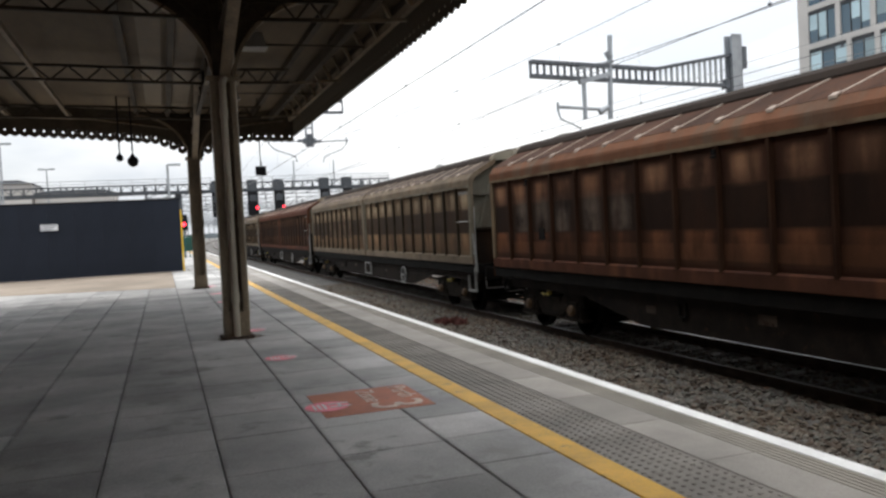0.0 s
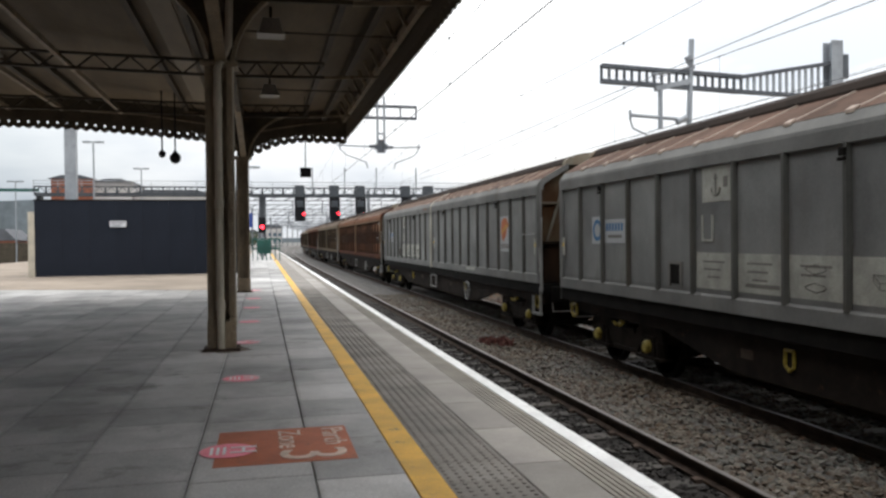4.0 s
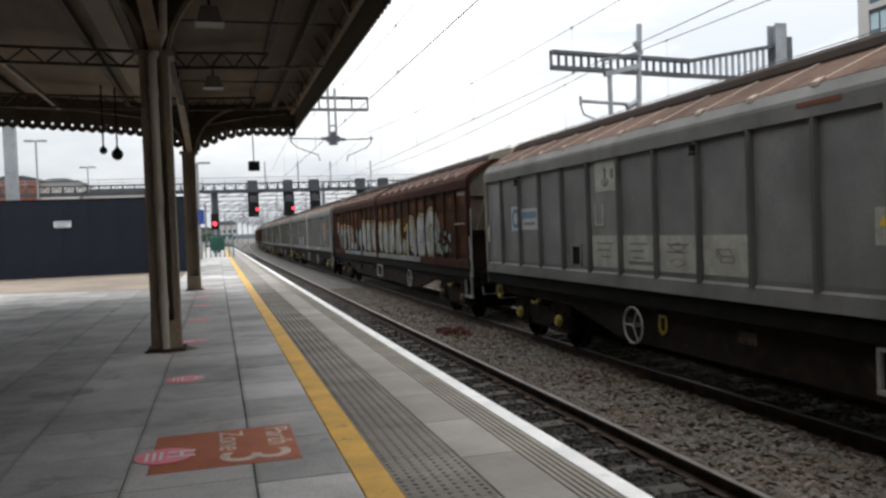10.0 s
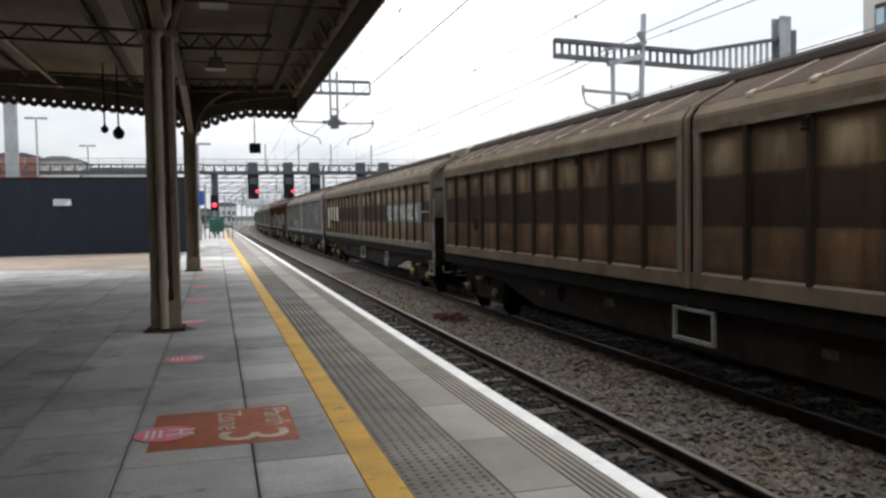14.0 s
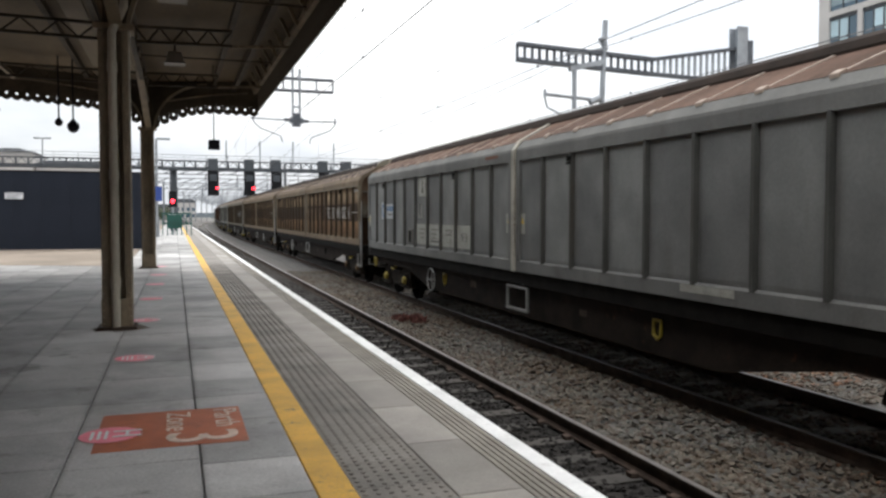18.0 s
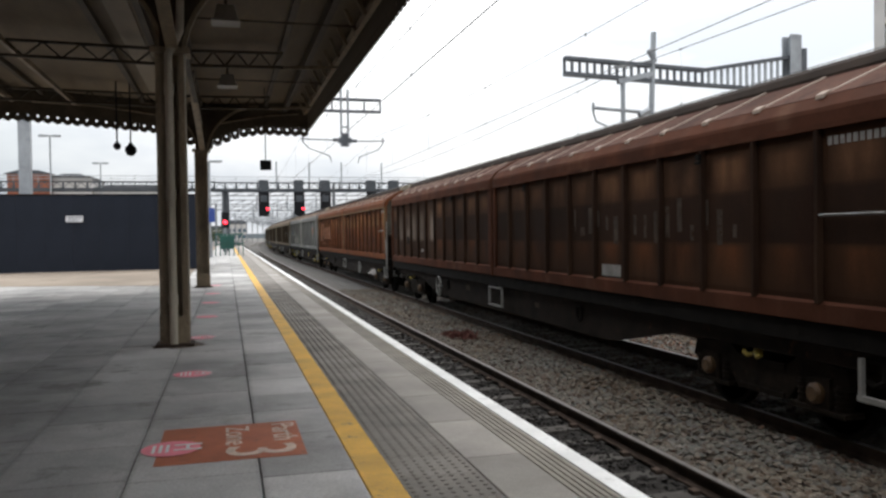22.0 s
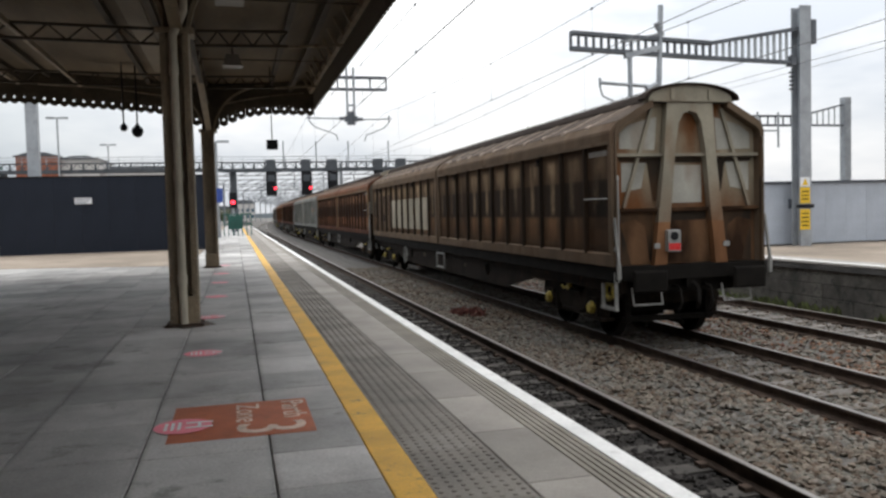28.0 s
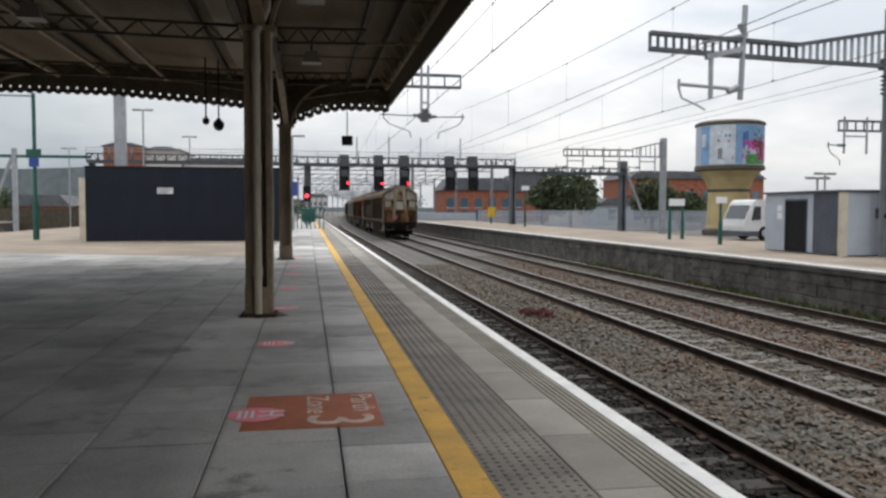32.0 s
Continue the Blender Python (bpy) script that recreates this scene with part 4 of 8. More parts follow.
# ---- overhead line ----
def boxed_beam(p, q, depth, bays, material, parent, width=0.22, name="beam"):
    """A channel beam with battens between two chords, as on a cantilever arm."""
    p, q = Vector(p), Vector(q)
    s = Shape()
    dn = Vector((0, 0, -depth))
    s.bar(p, q, width, 0.10).bar(p + dn, q + dn, width, 0.10)
    b = part(name, s, material, parent)
    for i in range(bays + 1):
        a = p.lerp(q, i / bays)
        part("batten", Shape().bar(a, a + dn, 0.07, 0.05), material, b)
    return b


def drop_frame(x, y, zt, zb, parent, material, gap=0.55):
    s = Shape()
    for sx in (-gap / 2, gap / 2):
        s.tube((x + sx, y, zb), (x + sx, y, zt), 0.055, 10)
    s.bar((x - gap / 2, y, zb + 0.9), (x + gap / 2, y, zb + 0.9), 0.06, 0.08)
    return part("drop_tube", s, material, parent)


def arm(x, y, z, sx, parent, reach=1.3):
    s = Shape().tube((x, y, z), (x + sx * reach, y, z + 0.05), 0.028, 8).tube((x, y, z + 0.02), (x + sx * 0.4, y, z + 0.03), 0.075, 10)
    s.tube((x + sx * reach * 0.94, y, z + 0.2), (x + sx * reach * 0.94, y, z - 0.12), 0.03)
    s.path([(x + sx * reach * 0.94, y, z - 0.1), (x + sx * reach * 0.8, y, z - 0.38), (x + sx * reach * 0.3, y, z - 0.72), (x + sx * reach * 0.26, y, z - 1.0)], 0.022)
    return part("registration_arm", s, M_GALV_DARK, parent)


YG = 20.3
ole = thing("overhead_line_cantilever", "grey steel overhead line mast with a long cantilever boom", "overhead line mast", "overhead line structures", at=(0, YG, 0))
part("mast", Shape().prism([(9.84, -0.19), (10.22, -0.19), (10.22, -0.155), (10.05, -0.14), (10.05, 0.14), (10.22, 0.155), (10.22, 0.19), (9.84, 0.19), (9.84, 0.155), (10.01, 0.14), (10.01, -0.14), (9.84, -0.155)], PZ, 7.93, "z"), M_GALV, ole)
part("mast_flange", Shape().box(9.84, 10.22, -0.20, -0.19, PZ, 7.93), M_GALV, ole)
boxed_beam((2.72, 0, 6.95), (7.0, 0, 6.79), 0.42, 19, M_GALV_DARK, ole)
s = Shape().bar((7.0, 0, 6.79), (10.3, 0, 7.36), 0.2, 0.09).bar((7.0, 0, 6.37), (9.8, 0, 6.30), 0.2, 0.09)
wedge = part("boom_root", s, M_GALV_DARK, ole)
for i in range(1, 13):
    x = 7.0 + 2.75 * i / 13
    part("batten", Shape().bar((x, 0, 6.79 + 0.57 * (x - 7) / 3.3), (x, 0, 6.36), 0.08, 0.04), M_GALV, wedge)
part("boom_bracket", Shape().box(10.28, 10.45, -0.15, 0.15, 6.85, 7.55), M_GALV_DARK, ole)
fr = Shape().tube((5.32, -0.05, 5.25), (5.42, -0.05, 7.78), 0.075, 10).tube((4.45, -0.05, 5.25), (4.45, -0.05, 6.35), 0.065, 10).bar((4.3, -0.05, 6.36), (5.4, -0.05, 6.62), 0.16, 0.14).tube((5.40, -0.05, 7.1), (5.28, -0.05, 7.3), 0.1)
part("drop_tube", fr, M_GALV, ole)
part("boom_seat", Shape().box(9.62, 9.78, -0.12, 0.12, 6.2, 6.5), M_GALV_DARK, ole)
part("stay_tube", Shape().tube((4.2, -0.05, 6.75), (5.5, -0.05, 7.0), 0.05), M_GALV, ole)
part("cross_tube", Shape().tube((3.52, -0.05, 5.62), (5.35, -0.05, 5.52), 0.05).tube((4.95, -0.05, 5.45), (5.25, -0.05, 5.6), 0.09), M_GALV, ole)
part("registration_arm", Shape().tube((3.54, -0.05, 5.75), (3.54, -0.05, 5.5), 0.04).path([(3.54, -0.05, 5.5), (3.62, -0.05, 5.25), (4.05, -0.05, 5.08), (4.3, -0.05, 4.95)], 0.025), M_GALV, ole)
for k in range(5):
    part("insulator", Shape().lathe([(0.04, 0), (0.09, 0.03), (0.04, 0.06)], 10, Matrix.Translation((9.66, -0.05, 5.5 + 0.12 * k))), M_GALV_DARK, ole)
nw = thing("warning_notice", "yellow warning notices strapped to the mast", "notice", at=(9.98, YG - 0.21, PZ))
part("panel", Shape().box(-0.17, 0.17, -0.012, 0, 1.25, 1.72), M_SIGN_YELLOW, nw)
part("panel", Shape().box(-0.17, 0.17, -0.012, 0, 1.74, 2.02), M_SIGN_WHITE, nw, "white panel with a yellow triangle")
part("triangle", Shape().prism([(-0.11, 1.78), (0.11, 1.78), (0.0, 1.98)], -0.016, -0.0125, "y"), M_SIGN_YELLOW, nw)
part("panel", Shape().box(-0.17, 0.17, -0.012, 0, 0.48, 1.08), M_SIGN_YELLOW, nw)
part("strap", Shape().box(-0.3, 0.3, -0.03, 0, 1.12, 1.22), M_BLACK, nw)
for z in (1.58, 1.47, 1.36, 0.94, 0.82, 0.70, 0.58):
    part("line_of_writing", Shape().box(-0.12, 0.12, -0.016, -0.0125, z, z + 0.035), M_BLACK, nw)

YL = 37.3
ol2 = thing("overhead_line_cantilever", "grey twin-track cantilever with a boom over the platform line", "overhead line mast", "overhead line structures", at=(0, YL, 0))
part("mast", Shape().box(-14.65, -14.2, -0.2, 0.2, PZ, 9.0), M_GALV, ol2)
boxed_beam((-14.4, 0, 8.55), (0.87, 0, 8.55), 0.55, 20, M_GALV_DARK, ol2, 0.28)
drop_frame(-0.85, -0.1, 9.0, 6.35, ol2, M_GALV, 0.32)
part("hub", Shape().box(-1.15, -0.55, -0.2, 0.0, 6.5, 6.75).tube((-0.85, -0.1, 6.35), (-0.85, -0.1, 6.95), 0.16), M_GALV_DARK, ol2)
arm(-1.0, -0.1, 6.62, -1, ol2, 1.9)
arm(-0.7, -0.1, 6.58, 1, ol2, 1.75)

def far_mast(mx, my, top, reach, zb, label, tubes=1, depth=0.5):
    o = thing("overhead_line_cantilever", label, "overhead line mast", "overhead line structures", at=(mx, my, 0))
    part("mast", Shape().box(-0.22, 0.22, -0.18, 0.18, -0.3, top), M_GALV, o)
    part("root", Shape().bar((0.2, 0, zb + 0.75), (-2.6, 0, zb + 0.1), 0.2, 0.09).bar((-0.2, 0, zb - depth), (-2.6, 0, zb - depth), 0.2, 0.09), M_GALV_DARK, o)
    for i in range(6):
        part("batten", Shape().bar((-0.35 - 0.38 * i, 0, zb + 0.62 - 0.095 * i), (-0.35 - 0.38 * i, 0, zb - depth), 0.06, 0.04), M_GALV, o)
    boxed_beam((-2.6, 0, zb), (-reach, 0, zb), depth, int(reach * 1.2), M_GALV_DARK, o, 0.2)
    for k in range(tubes):
        x = -reach + 0.9 + k * 3.0
        drop_frame(x, -0.1, zb + 0.2, 5.2, o, M_GALV, 1.3)
        arm(x - 0.6, -0.1, 5.6, -1, o, 1.0)
    return o


far_mast(26.9, 37.5, 7.95, 6.0, 6.9, "grey cantilever mast behind the far platform cabin", 1)
far_mast(21.8, 60.0, 8.0, 8.3, 7.0, "distant grey cantilever mast beyond the far platform", 3)

# contact and catenary wires with droppers
def wires(x, zc, zm, y0, y1, name, spans, sag, rc, rm):
    w = thing(name, "thin grey overhead contact wire with catenary and droppers", "overhead wire", "overhead wires", "structure", (x, 0, 0))
    cat = Shape()
    cont = Shape().path([(bend(y), y, zc) for y in (y0, 0, 36, 72, 90, 108, 126, 150, 175, 200, y1)], rc, 5)
    for a, b in spans:
        prev = None
        for i in range(17):
            f = i / 16
            z = zm - sag * 4 * f * (1 - f)
            p = (bend(a + (b - a) * f), a + (b - a) * f, z)
            if prev:
                cat.tube(prev, p, rm, 5)
            if 0 < i < 16 and i % 2:
                part("dropper", Shape().tube((p[0], p[1], zc), (p[0], p[1], z), 0.003, 4), M_WIRE, w)
                part("clip", Shape().box(p[0] - 0.012, p[0] + 0.012, p[1] - 0.03, p[1] + 0.03, zc - 0.01, zc + 0.035).box(p[0] - 0.012, p[0] + 0.012, p[1] - 0.03, p[1] + 0.03, z - 0.025, z + 0.02), M_GALV_DARK, w)
            prev = p
    part("contact_wire", cont, M_WIRE, w)
    part("catenary_wire", cat, M_WIRE, w)


SPANS = ((-66, -14), (-14, 37.3), (37.3, 90), (90, 140), (140, 185), (185, 230))
wires(-2.85, 5.2, 6.8, -66, 230, "overhead_wire", SPANS, 0.72, 0.0095, 0.0065)
wires(0.75, 5.25, 6.9, -66, 230, "overhead_wire", SPANS, 0.75, 0.008, 0.007)
wires(4.26, 5.2, 6.62, -66, 230, "overhead_wire", ((-84, -32), (-32, YG), (YG, 60), (60, 105), (105, 150), (150, 190), (190, 230)), 0.39, 0.008, 0.011)
part("feeder_wire", Shape().tube((9.4, -30, 6.1), (9.4, 200, 6.4), 0.008, 5), M_WIRE, ole)
tagged(part("return_wire", Shape().tube((13.5, -20, 7.9), (13.5, 120, 7.6), 0.008, 5).tube((13.0, -20, 6.9), (13.0, 120, 6.6), 0.008, 5), M_WIRE), "thin grey return wires beyond the far platform", "overhead wire", kind="structure")

# ---- signal gantry across all tracks ----
YS = 72.0
sg = thing("signal_gantry", "long dark steel signal gantry with walkway across the tracks", "signal gantry", at=(0, YS, 0))
def gantry_span(x0, x1, zb, h, hand=True):
    s = Shape().box(x0, x1, -0.6, -0.5, zb, zb + 0.28).box(x0, x1, 0.5, 0.6, zb, zb + 0.28).box(x0, x1, -0.6, -0.5, zb + h, zb + h + 0.12).box(x0, x1, -0.5, 0.5, zb + 0.22, zb + 0.28)
    b = part("span", s, M_GANTRY, sg)
    n = int((x1 - x0) / 0.9)
    for i in range(n + 1):
        x = x0 + (x1 - x0) * i / n
        part("strut", Shape().box(x - 0.07, x + 0.07, -0.58, -0.52, zb + 0.28, zb + h).bar((x, -0.55, zb + 0.28), (x + (0.45 if i < n else -0.45), -0.55, zb + h), 0.07, 0.05).bar((x + (0.45 if i < n else -0.45), -0.55, zb + h), (x + (0.9 if i < n else -0.9), -0.55, zb + 0.28), 0.07, 0.05), M_GANTRY, b)
    if hand:
        part("handrail", Shape().tube((x0, -0.7, zb + h + 0.55), (x1, -0.7, zb + h + 0.55), 0.03, 6).tube((x0, -0.7, zb + h + 0.3), (x1, -0.7, zb + h + 0.3), 0.025, 6), M_GALV, sg)
        for i in range(0, n + 1, 2):
            x = x0 + (x1 - x0) * i / n
            part("handrail_post", Shape().tube((x, -0.7, zb + h), (x, -0.7, zb + h + 0.55), 0.025, 5), M_GALV, sg)
gantry_span(-7.2, 12.6, 6.1, 0.72)
gantry_span(12.6, 23.6, 5.55, 0.55, False)
gantry_span(-24.7, -7.2, 6.15, 0.72)
for x, w in ((-6.3, 0.6), (12.5, 0.5), (23.3, 0.5), (-24.4, 0.4)):
    part("leg", Shape().box(x - w / 2, x - w / 2 + 0.14, -0.4, 0.4, -0.3, 6.2).box(x + w / 2 - 0.14, x + w / 2, -0.4, 0.4, -0.3, 6.2).box(x - w / 2 + 0.14, x + w / 2 - 0.14, -0.05, 0.05, -0.3, 6.2), M_GALV_DARK if x > -10 else M_GANTRY, sg)
part("leg_cap", Shape().box(22.95, 23.65, -0.4, 0.4, 6.1, 6.9), M_GALV_DARK, sg)
part("raking_strut", Shape().bar((23.8, 0, 5.6), (25.8, 0, 1.0), 0.3, 0.2), M_GALV, sg)
for k, (x, lit) in enumerate(((-3.07, 1), (-0.02, 1), (2.3, 1), (6.48, 0), (8.6, 0))):
    h = part("signal_head", Shape().slab(-0.46, 0.46, -0.9, -0.72, 3.95 if lit else 4.0, 6.1, 0.03), M_BLACK, sg, at=(x, 0, 0))
    part("back_box", Shape().box(-0.4, 0.4, -0.72, 0.3, 6.0, 7.1), M_GANTRY, h)
    part("route_box", Shape().slab(-0.3, 0.3, -1.0, -0.9, 5.2, 5.75, 0.03), M_GANTRY, h)
    part("lens_hood", Shape().tube((0.31, -0.88, 4.58), (0.31, -1.15, 4.58), 0.2, 14), M_BLACK, h)
    if lit:
        part("red_lamp", Shape().lathe([(0.115, 0), (0.09, 0.04)], 16, Matrix.Translation((0.31, -1.16, 4.58)) @ Euler((radians(90), 0, 0)).to_matrix().to_4x4()), M_RED_LIGHT, h, "lit red signal lamp")
for k, x in enumerate((-1.9, 1.0, 3.9, 7.6)):
    part("aerial_post", Shape().tube((x, 0.2, 6.1), (x, 0.2, 8.8), 0.06), M_GALV, sg)

# signal on the platform's end, with green gear
ps = thing("platform_signal", "platform-end signal showing red on a grey post", "signal", at=(-6.35, 58.0, PZ))
part("post", Shape().tube((0, 0, 0), (0, 0, 2.0), 0.09).tube((0, 0, 2.0), (0, 0, 3.0), 0.07), M_GALV, ps)
part("head", Shape().slab(-0.26, 0.26, -0.25, 0.0, 1.9, 3.0, 0.03), M_BLACK, ps)
part("red_lamp", Shape().lathe([(0.14, 0), (0.11, 0.04)], 18, Matrix.Translation((0.0, -0.26, 2.3)) @ Euler((radians(90), 0, 0)).to_matrix().to_4x4()), M_RED_LIGHT, ps, "lit red signal lamp")
part("plate", Shape().box(-0.3, 0.3, -0.2, -0.15, 1.25, 1.45), M_SIGN_WHITE, ps)
gb = thing("green_barrier", "dark green steel railing at the platform end", "railing", at=(-7.0, 56.0, PZ))
for k in range(7):
    part("post", Shape().box(k * 0.3 - 0.03, k * 0.3 + 0.03, -0.03, 0.03, 0, 1.45), M_GREEN, gb)
part("infill_board", Shape().box(0.28, 1.2, 0.032, 0.05, 0.45, 1.38), M_GREEN, gb)
part("rail", Shape().box(-0.03, 1.83, -0.035, 0.035, 1.4, 1.5).box(-0.03, 1.83, -0.03, 0.03, 0.75, 0.82).box(0.3, 0.75, -0.02, 0.02, 0.9, 1.35), M_GREEN, gb)
lp = thing("lamp_post", "grey lamp post with a short bracket lantern on the platform", "lamp post", "platform lamp posts", at=(-7.25, 52.0, PZ))
part("pole", Shape().tube((0, 0, 0), (0, 0, 1.2), 0.12, 10).tube((0, 0, 1.2), (0, 0, 6.0), 0.07, 10), M_GALV, lp)
part("lantern", Shape().box(0.0, 0.8, -0.12, 0.12, 5.95, 6.08), M_GALV, lp)
part("panel", Shape().box(-0.3, 0.3, -0.1, -0.06, 2.2, 3.1), M_SIGN_BLUE, lp)

# distant overhead portals towards the vanishing lines
for k in range(18):
    y = 98 + 27 * k
    pt = thing("overhead_portal", "distant grey overhead line portal across the tracks", "overhead portal", "distant portals", at=(bend(y), y, 0))
    for x in (-9.5, 16.5) if k % 2 else (-9.5, 6.4, 16.5):
        part("leg", Shape().box(x - 0.16, x + 0.16, -0.16, 0.16, -0.3, 8.4), M_GALV_MID, pt)
    s = Shape().box(-9.5, 16.5, -0.2, 0.2, 7.7, 7.8).box(-9.5, 16.5, -0.2, 0.2, 7.0, 7.1)
    for i in range(14):
        s.bar((-9.5 + 26 * i / 14, 0, 7.05), (-9.5 + 26 * (i + 1) / 14, 0, 7.75), 0.1, 0.1)
    part("beam", s, M_GALV_MID, pt)
    for x in (-2.85, 0.75, 4.26, 8.0):
        part("drop_tube", Shape().tube((x, 0, 5.3), (x, 0, 7.0), 0.06).tube((x - 1, 0, 5.6), (x + 1, 0, 5.6), 0.04), M_GALV_MID, pt)

# ---- far platform: site cabin and posts ----
CW = 3.0
cb = thing("site_cabin", "grey panelled site cabin with a dark door on the far platform", "cabin", at=(8.88, 20.75, PZ), turn=0)
CB_L = 3.9    # end face runs away from the corner along y
CB_F = 9.0    # long face along x
part("core", Shape().box(0.06, CB_F, 0.06, CB_L - 0.02, 0.02, 1.86), M_CABIN, cb)
px = Shape().slab(0.0, 0.745, 0.0, 0.05, 0.04, 1.85, 0.004).mesh("wall_panel")
for i in range(11):
    part("wall_panel", px, M_CABIN, cb, at=(0.14 + 0.75 * i, 0.0, 0))
part("wall_panel", Shape().box(0.0, 0.05, 2.75, CB_L, 0.04, 1.85), M_CABIN, cb)
part("wall_panel", Shape().box(0.0, 0.05, 1.35, 1.65, 0.04, 1.85), M_CABIN, cb)
part("dark_panel", Shape().box(-0.004, 0.05, 0.14, 1.34, 0.04, 1.84), M_CABIN_DARK, cb, "dark grey panel")
dr = part("door", Shape().box(0.004, 0.05, 1.66, 2.74, 0.04, 1.62), M_BLACK, cb, "dark open cabin door")
part("door_frame", Shape().box(-0.02, 0.05, 1.62, 1.66, 0.04, 1.68).box(-0.02, 0.05, 2.74, 2.78, 0.04, 1.68).box(-0.02, 0.05, 1.66, 2.74, 1.62, 1.68), M_CABIN_DARK, dr)
part("lintel_panel", Shape().box(0.0, 0.05, 1.66, 2.74, 1.69, 1.85), M_CABIN, cb)
part("corner_post", Shape().box(-0.05, 0.135, -0.05, 0.13, 0.0, 1.86), M_CREAM, cb, "cream timber corner post")
part("roof_edge", Shape().box(-0.08, CB_F + 0.05, -0.08, CB_L + 0.06, 1.865, 1.925), M_CABIN_DARK, cb)
part("meter_box", Shape().box(1.05, 1.25, -0.08, -0.002, 1.1, 1.4), M_CABIN_DARK, cb)
for z in (1.3, 1.05):
    part("notice", Shape().box(-0.008, -0.002, 2.95, 3.2, z, z + 0.2), M_SIGN_WHITE, cb)
gf = thing("site_fence", "long pale grey panel fence along the far platform", "fence", at=(17.95, 21.5, PZ))
fp = Shape().slab(0.0, 0.99, 0.0, 0.05, 0.02, 1.8, 0.004).mesh("fence_panel")
for i in range(14):
    part("fence_panel", fp, M_CABIN, gf, at=(i * 1.0, 0, 0))

def sign_post(x, y, label, h, w, hh, material, two=False, pole=M_GREEN):
    o = thing("sign_post", label, "sign post", "platform sign posts", at=(x, y, PZ))
    for dx in ((-w / 2 + 0.06, w / 2 - 0.06) if two else (0,)):
        part("pole", Shape().tube((dx, 0, 0), (dx, 0, h), 0.055, 8).tube((dx, 0, 0), (dx, 0, 0.9), 0.085, 8), pole, o)
    part("panel", Shape().box(-w / 2, w / 2, -0.08, -0.03, h - hh, h), material, o)
    return o


sign_post(10.4, 34.3, "green-legged platform sign with a white board", 1.85, 0.75, 0.32, M_SIGN_WHITE, True)
sign_post(9.5, 28.7, "single green post with a small white sign", 1.85, 0.45, 0.25, M_SIGN_WHITE)
sign_post(10.4, 60.0, "slim green post with a white board far down the platform", 3.2, 0.6, 0.35, M_SIGN_WHITE)
sign_post(11.2, 75.0, "yellow notice board on a post", 1.6, 0.7, 1.0, M_SIGN_YELLOW)
for k, (x, y, h) in enumerate(((21.5, 40.0, 4.4), (25.5, 45.0, 4.9), (-17.87, 60.0, 8.4), (-17.5, 80.0, 8.3), (-28.45, 80.0, 8.3))):
    lo = thing("lamp_post", "grey platform lamp post with twin lanterns", "lamp post", "platform lamp posts", at=(x, y, PZ if -23 < x < 0 else -0.36))
    part("pole", Shape().tube((0, 0, 0), (0, 0, h), 0.06, 8), M_GALV, lo)
    part("lantern", Shape().box(-0.7, -0.15, -0.12, 0.12, h - 0.07, h + 0.07), M_GALV, lo)
    part("lantern", Shape().box(0.15, 0.7, -0.12, 0.12, h - 0.07, h + 0.07), M_GALV, lo)
    part("bracket", Shape().box(-0.3, 0.3, -0.04, 0.04, h - 0.04, h + 0.04), M_GALV, lo)

# ---- beyond the far platform ----
fence = thing("steel_fence", "grey palisade fence behind the far platform", "fence", kind="structure")
s = Shape()
for i in range(140):
    s.box(14.5 + 0.28 * i, 14.68 + 0.28 * i, 96.0, 96.05, -0.3, 2.2)
s.box(14.5, 54, 96.05, 96.1, 0.3, 0.4).box(14.5, 54, 96.05, 96.1, 1.6, 1.7)
tagged(part("pales", s, M_CABIN, fence), kind="stuff")
part("wall_far", Shape().box(5.8, 14.4, 97.0, 97.3, -0.4, 1.9), M_CABIN, fence)

# water tower
wt = thing("water_tower", "round painted water tower on a tapered cream base", "water tower", at=(37.7, 78.0, -0.3))
part("base", Shape().lathe([(2.6, 0), (2.35, 0.6), (2.2, 1.0), (2.08, 4.4), (2.15, 5.0), (2.6, 6.0), (3.3, 6.75)], 28), M_TOWERBASE, wt)
part("plinth", Shape().lathe([(2.65, 0.0), (2.65, 0.5), (2.4, 0.7)], 28), M_TOWERDARK, wt)
part("rim", Shape().lathe([(3.25, 6.65), (3.55, 6.8), (3.55, 7.1), (3.4, 7.25)], 32), M_TOWERDARK, wt, "dark corbelled rim")
part("tank", Shape().lathe([(3.42, 7.15), (3.42, 11.35)], 40), M_TANK, wt)
part("top_rim", Shape().lathe([(3.44, 11.35), (3.55, 11.4), (3.55, 11.65), (3.1, 11.85), (1.0, 12.05)], 40), M_TOWERDARK, wt, "grey domed top")
part("band", Shape().lathe([(2.10, 4.5), (2.2, 4.55), (2.2, 4.75), (2.12, 4.8)], 28), M_TOWERDARK, wt)
def tank_patch(a0, a1, z0, z1, material, lift=0.012):
    s = Shape()
    n = max(3, int((a1 - a0) / 6))
    z0, z1 = 7.3 + (z0 - 7.7) * 0.94, 7.3 + (z1 - 7.7) * 0.94
    r_ = 3.42 + lift
    pts = [(r_ * math.cos(radians(a0 + (a1 - a0) * i / n)), r_ * math.sin(radians(a0 + (a1 - a0) * i / n))) for i in range(n + 1)]
    s.add([(x, y, z) for z in (z0, z1) for x, y in pts], [(i, i + 1, n + 2 + i, n + 1 + i) for i in range(n)])
    return part("mural_patch", s, material, wt)
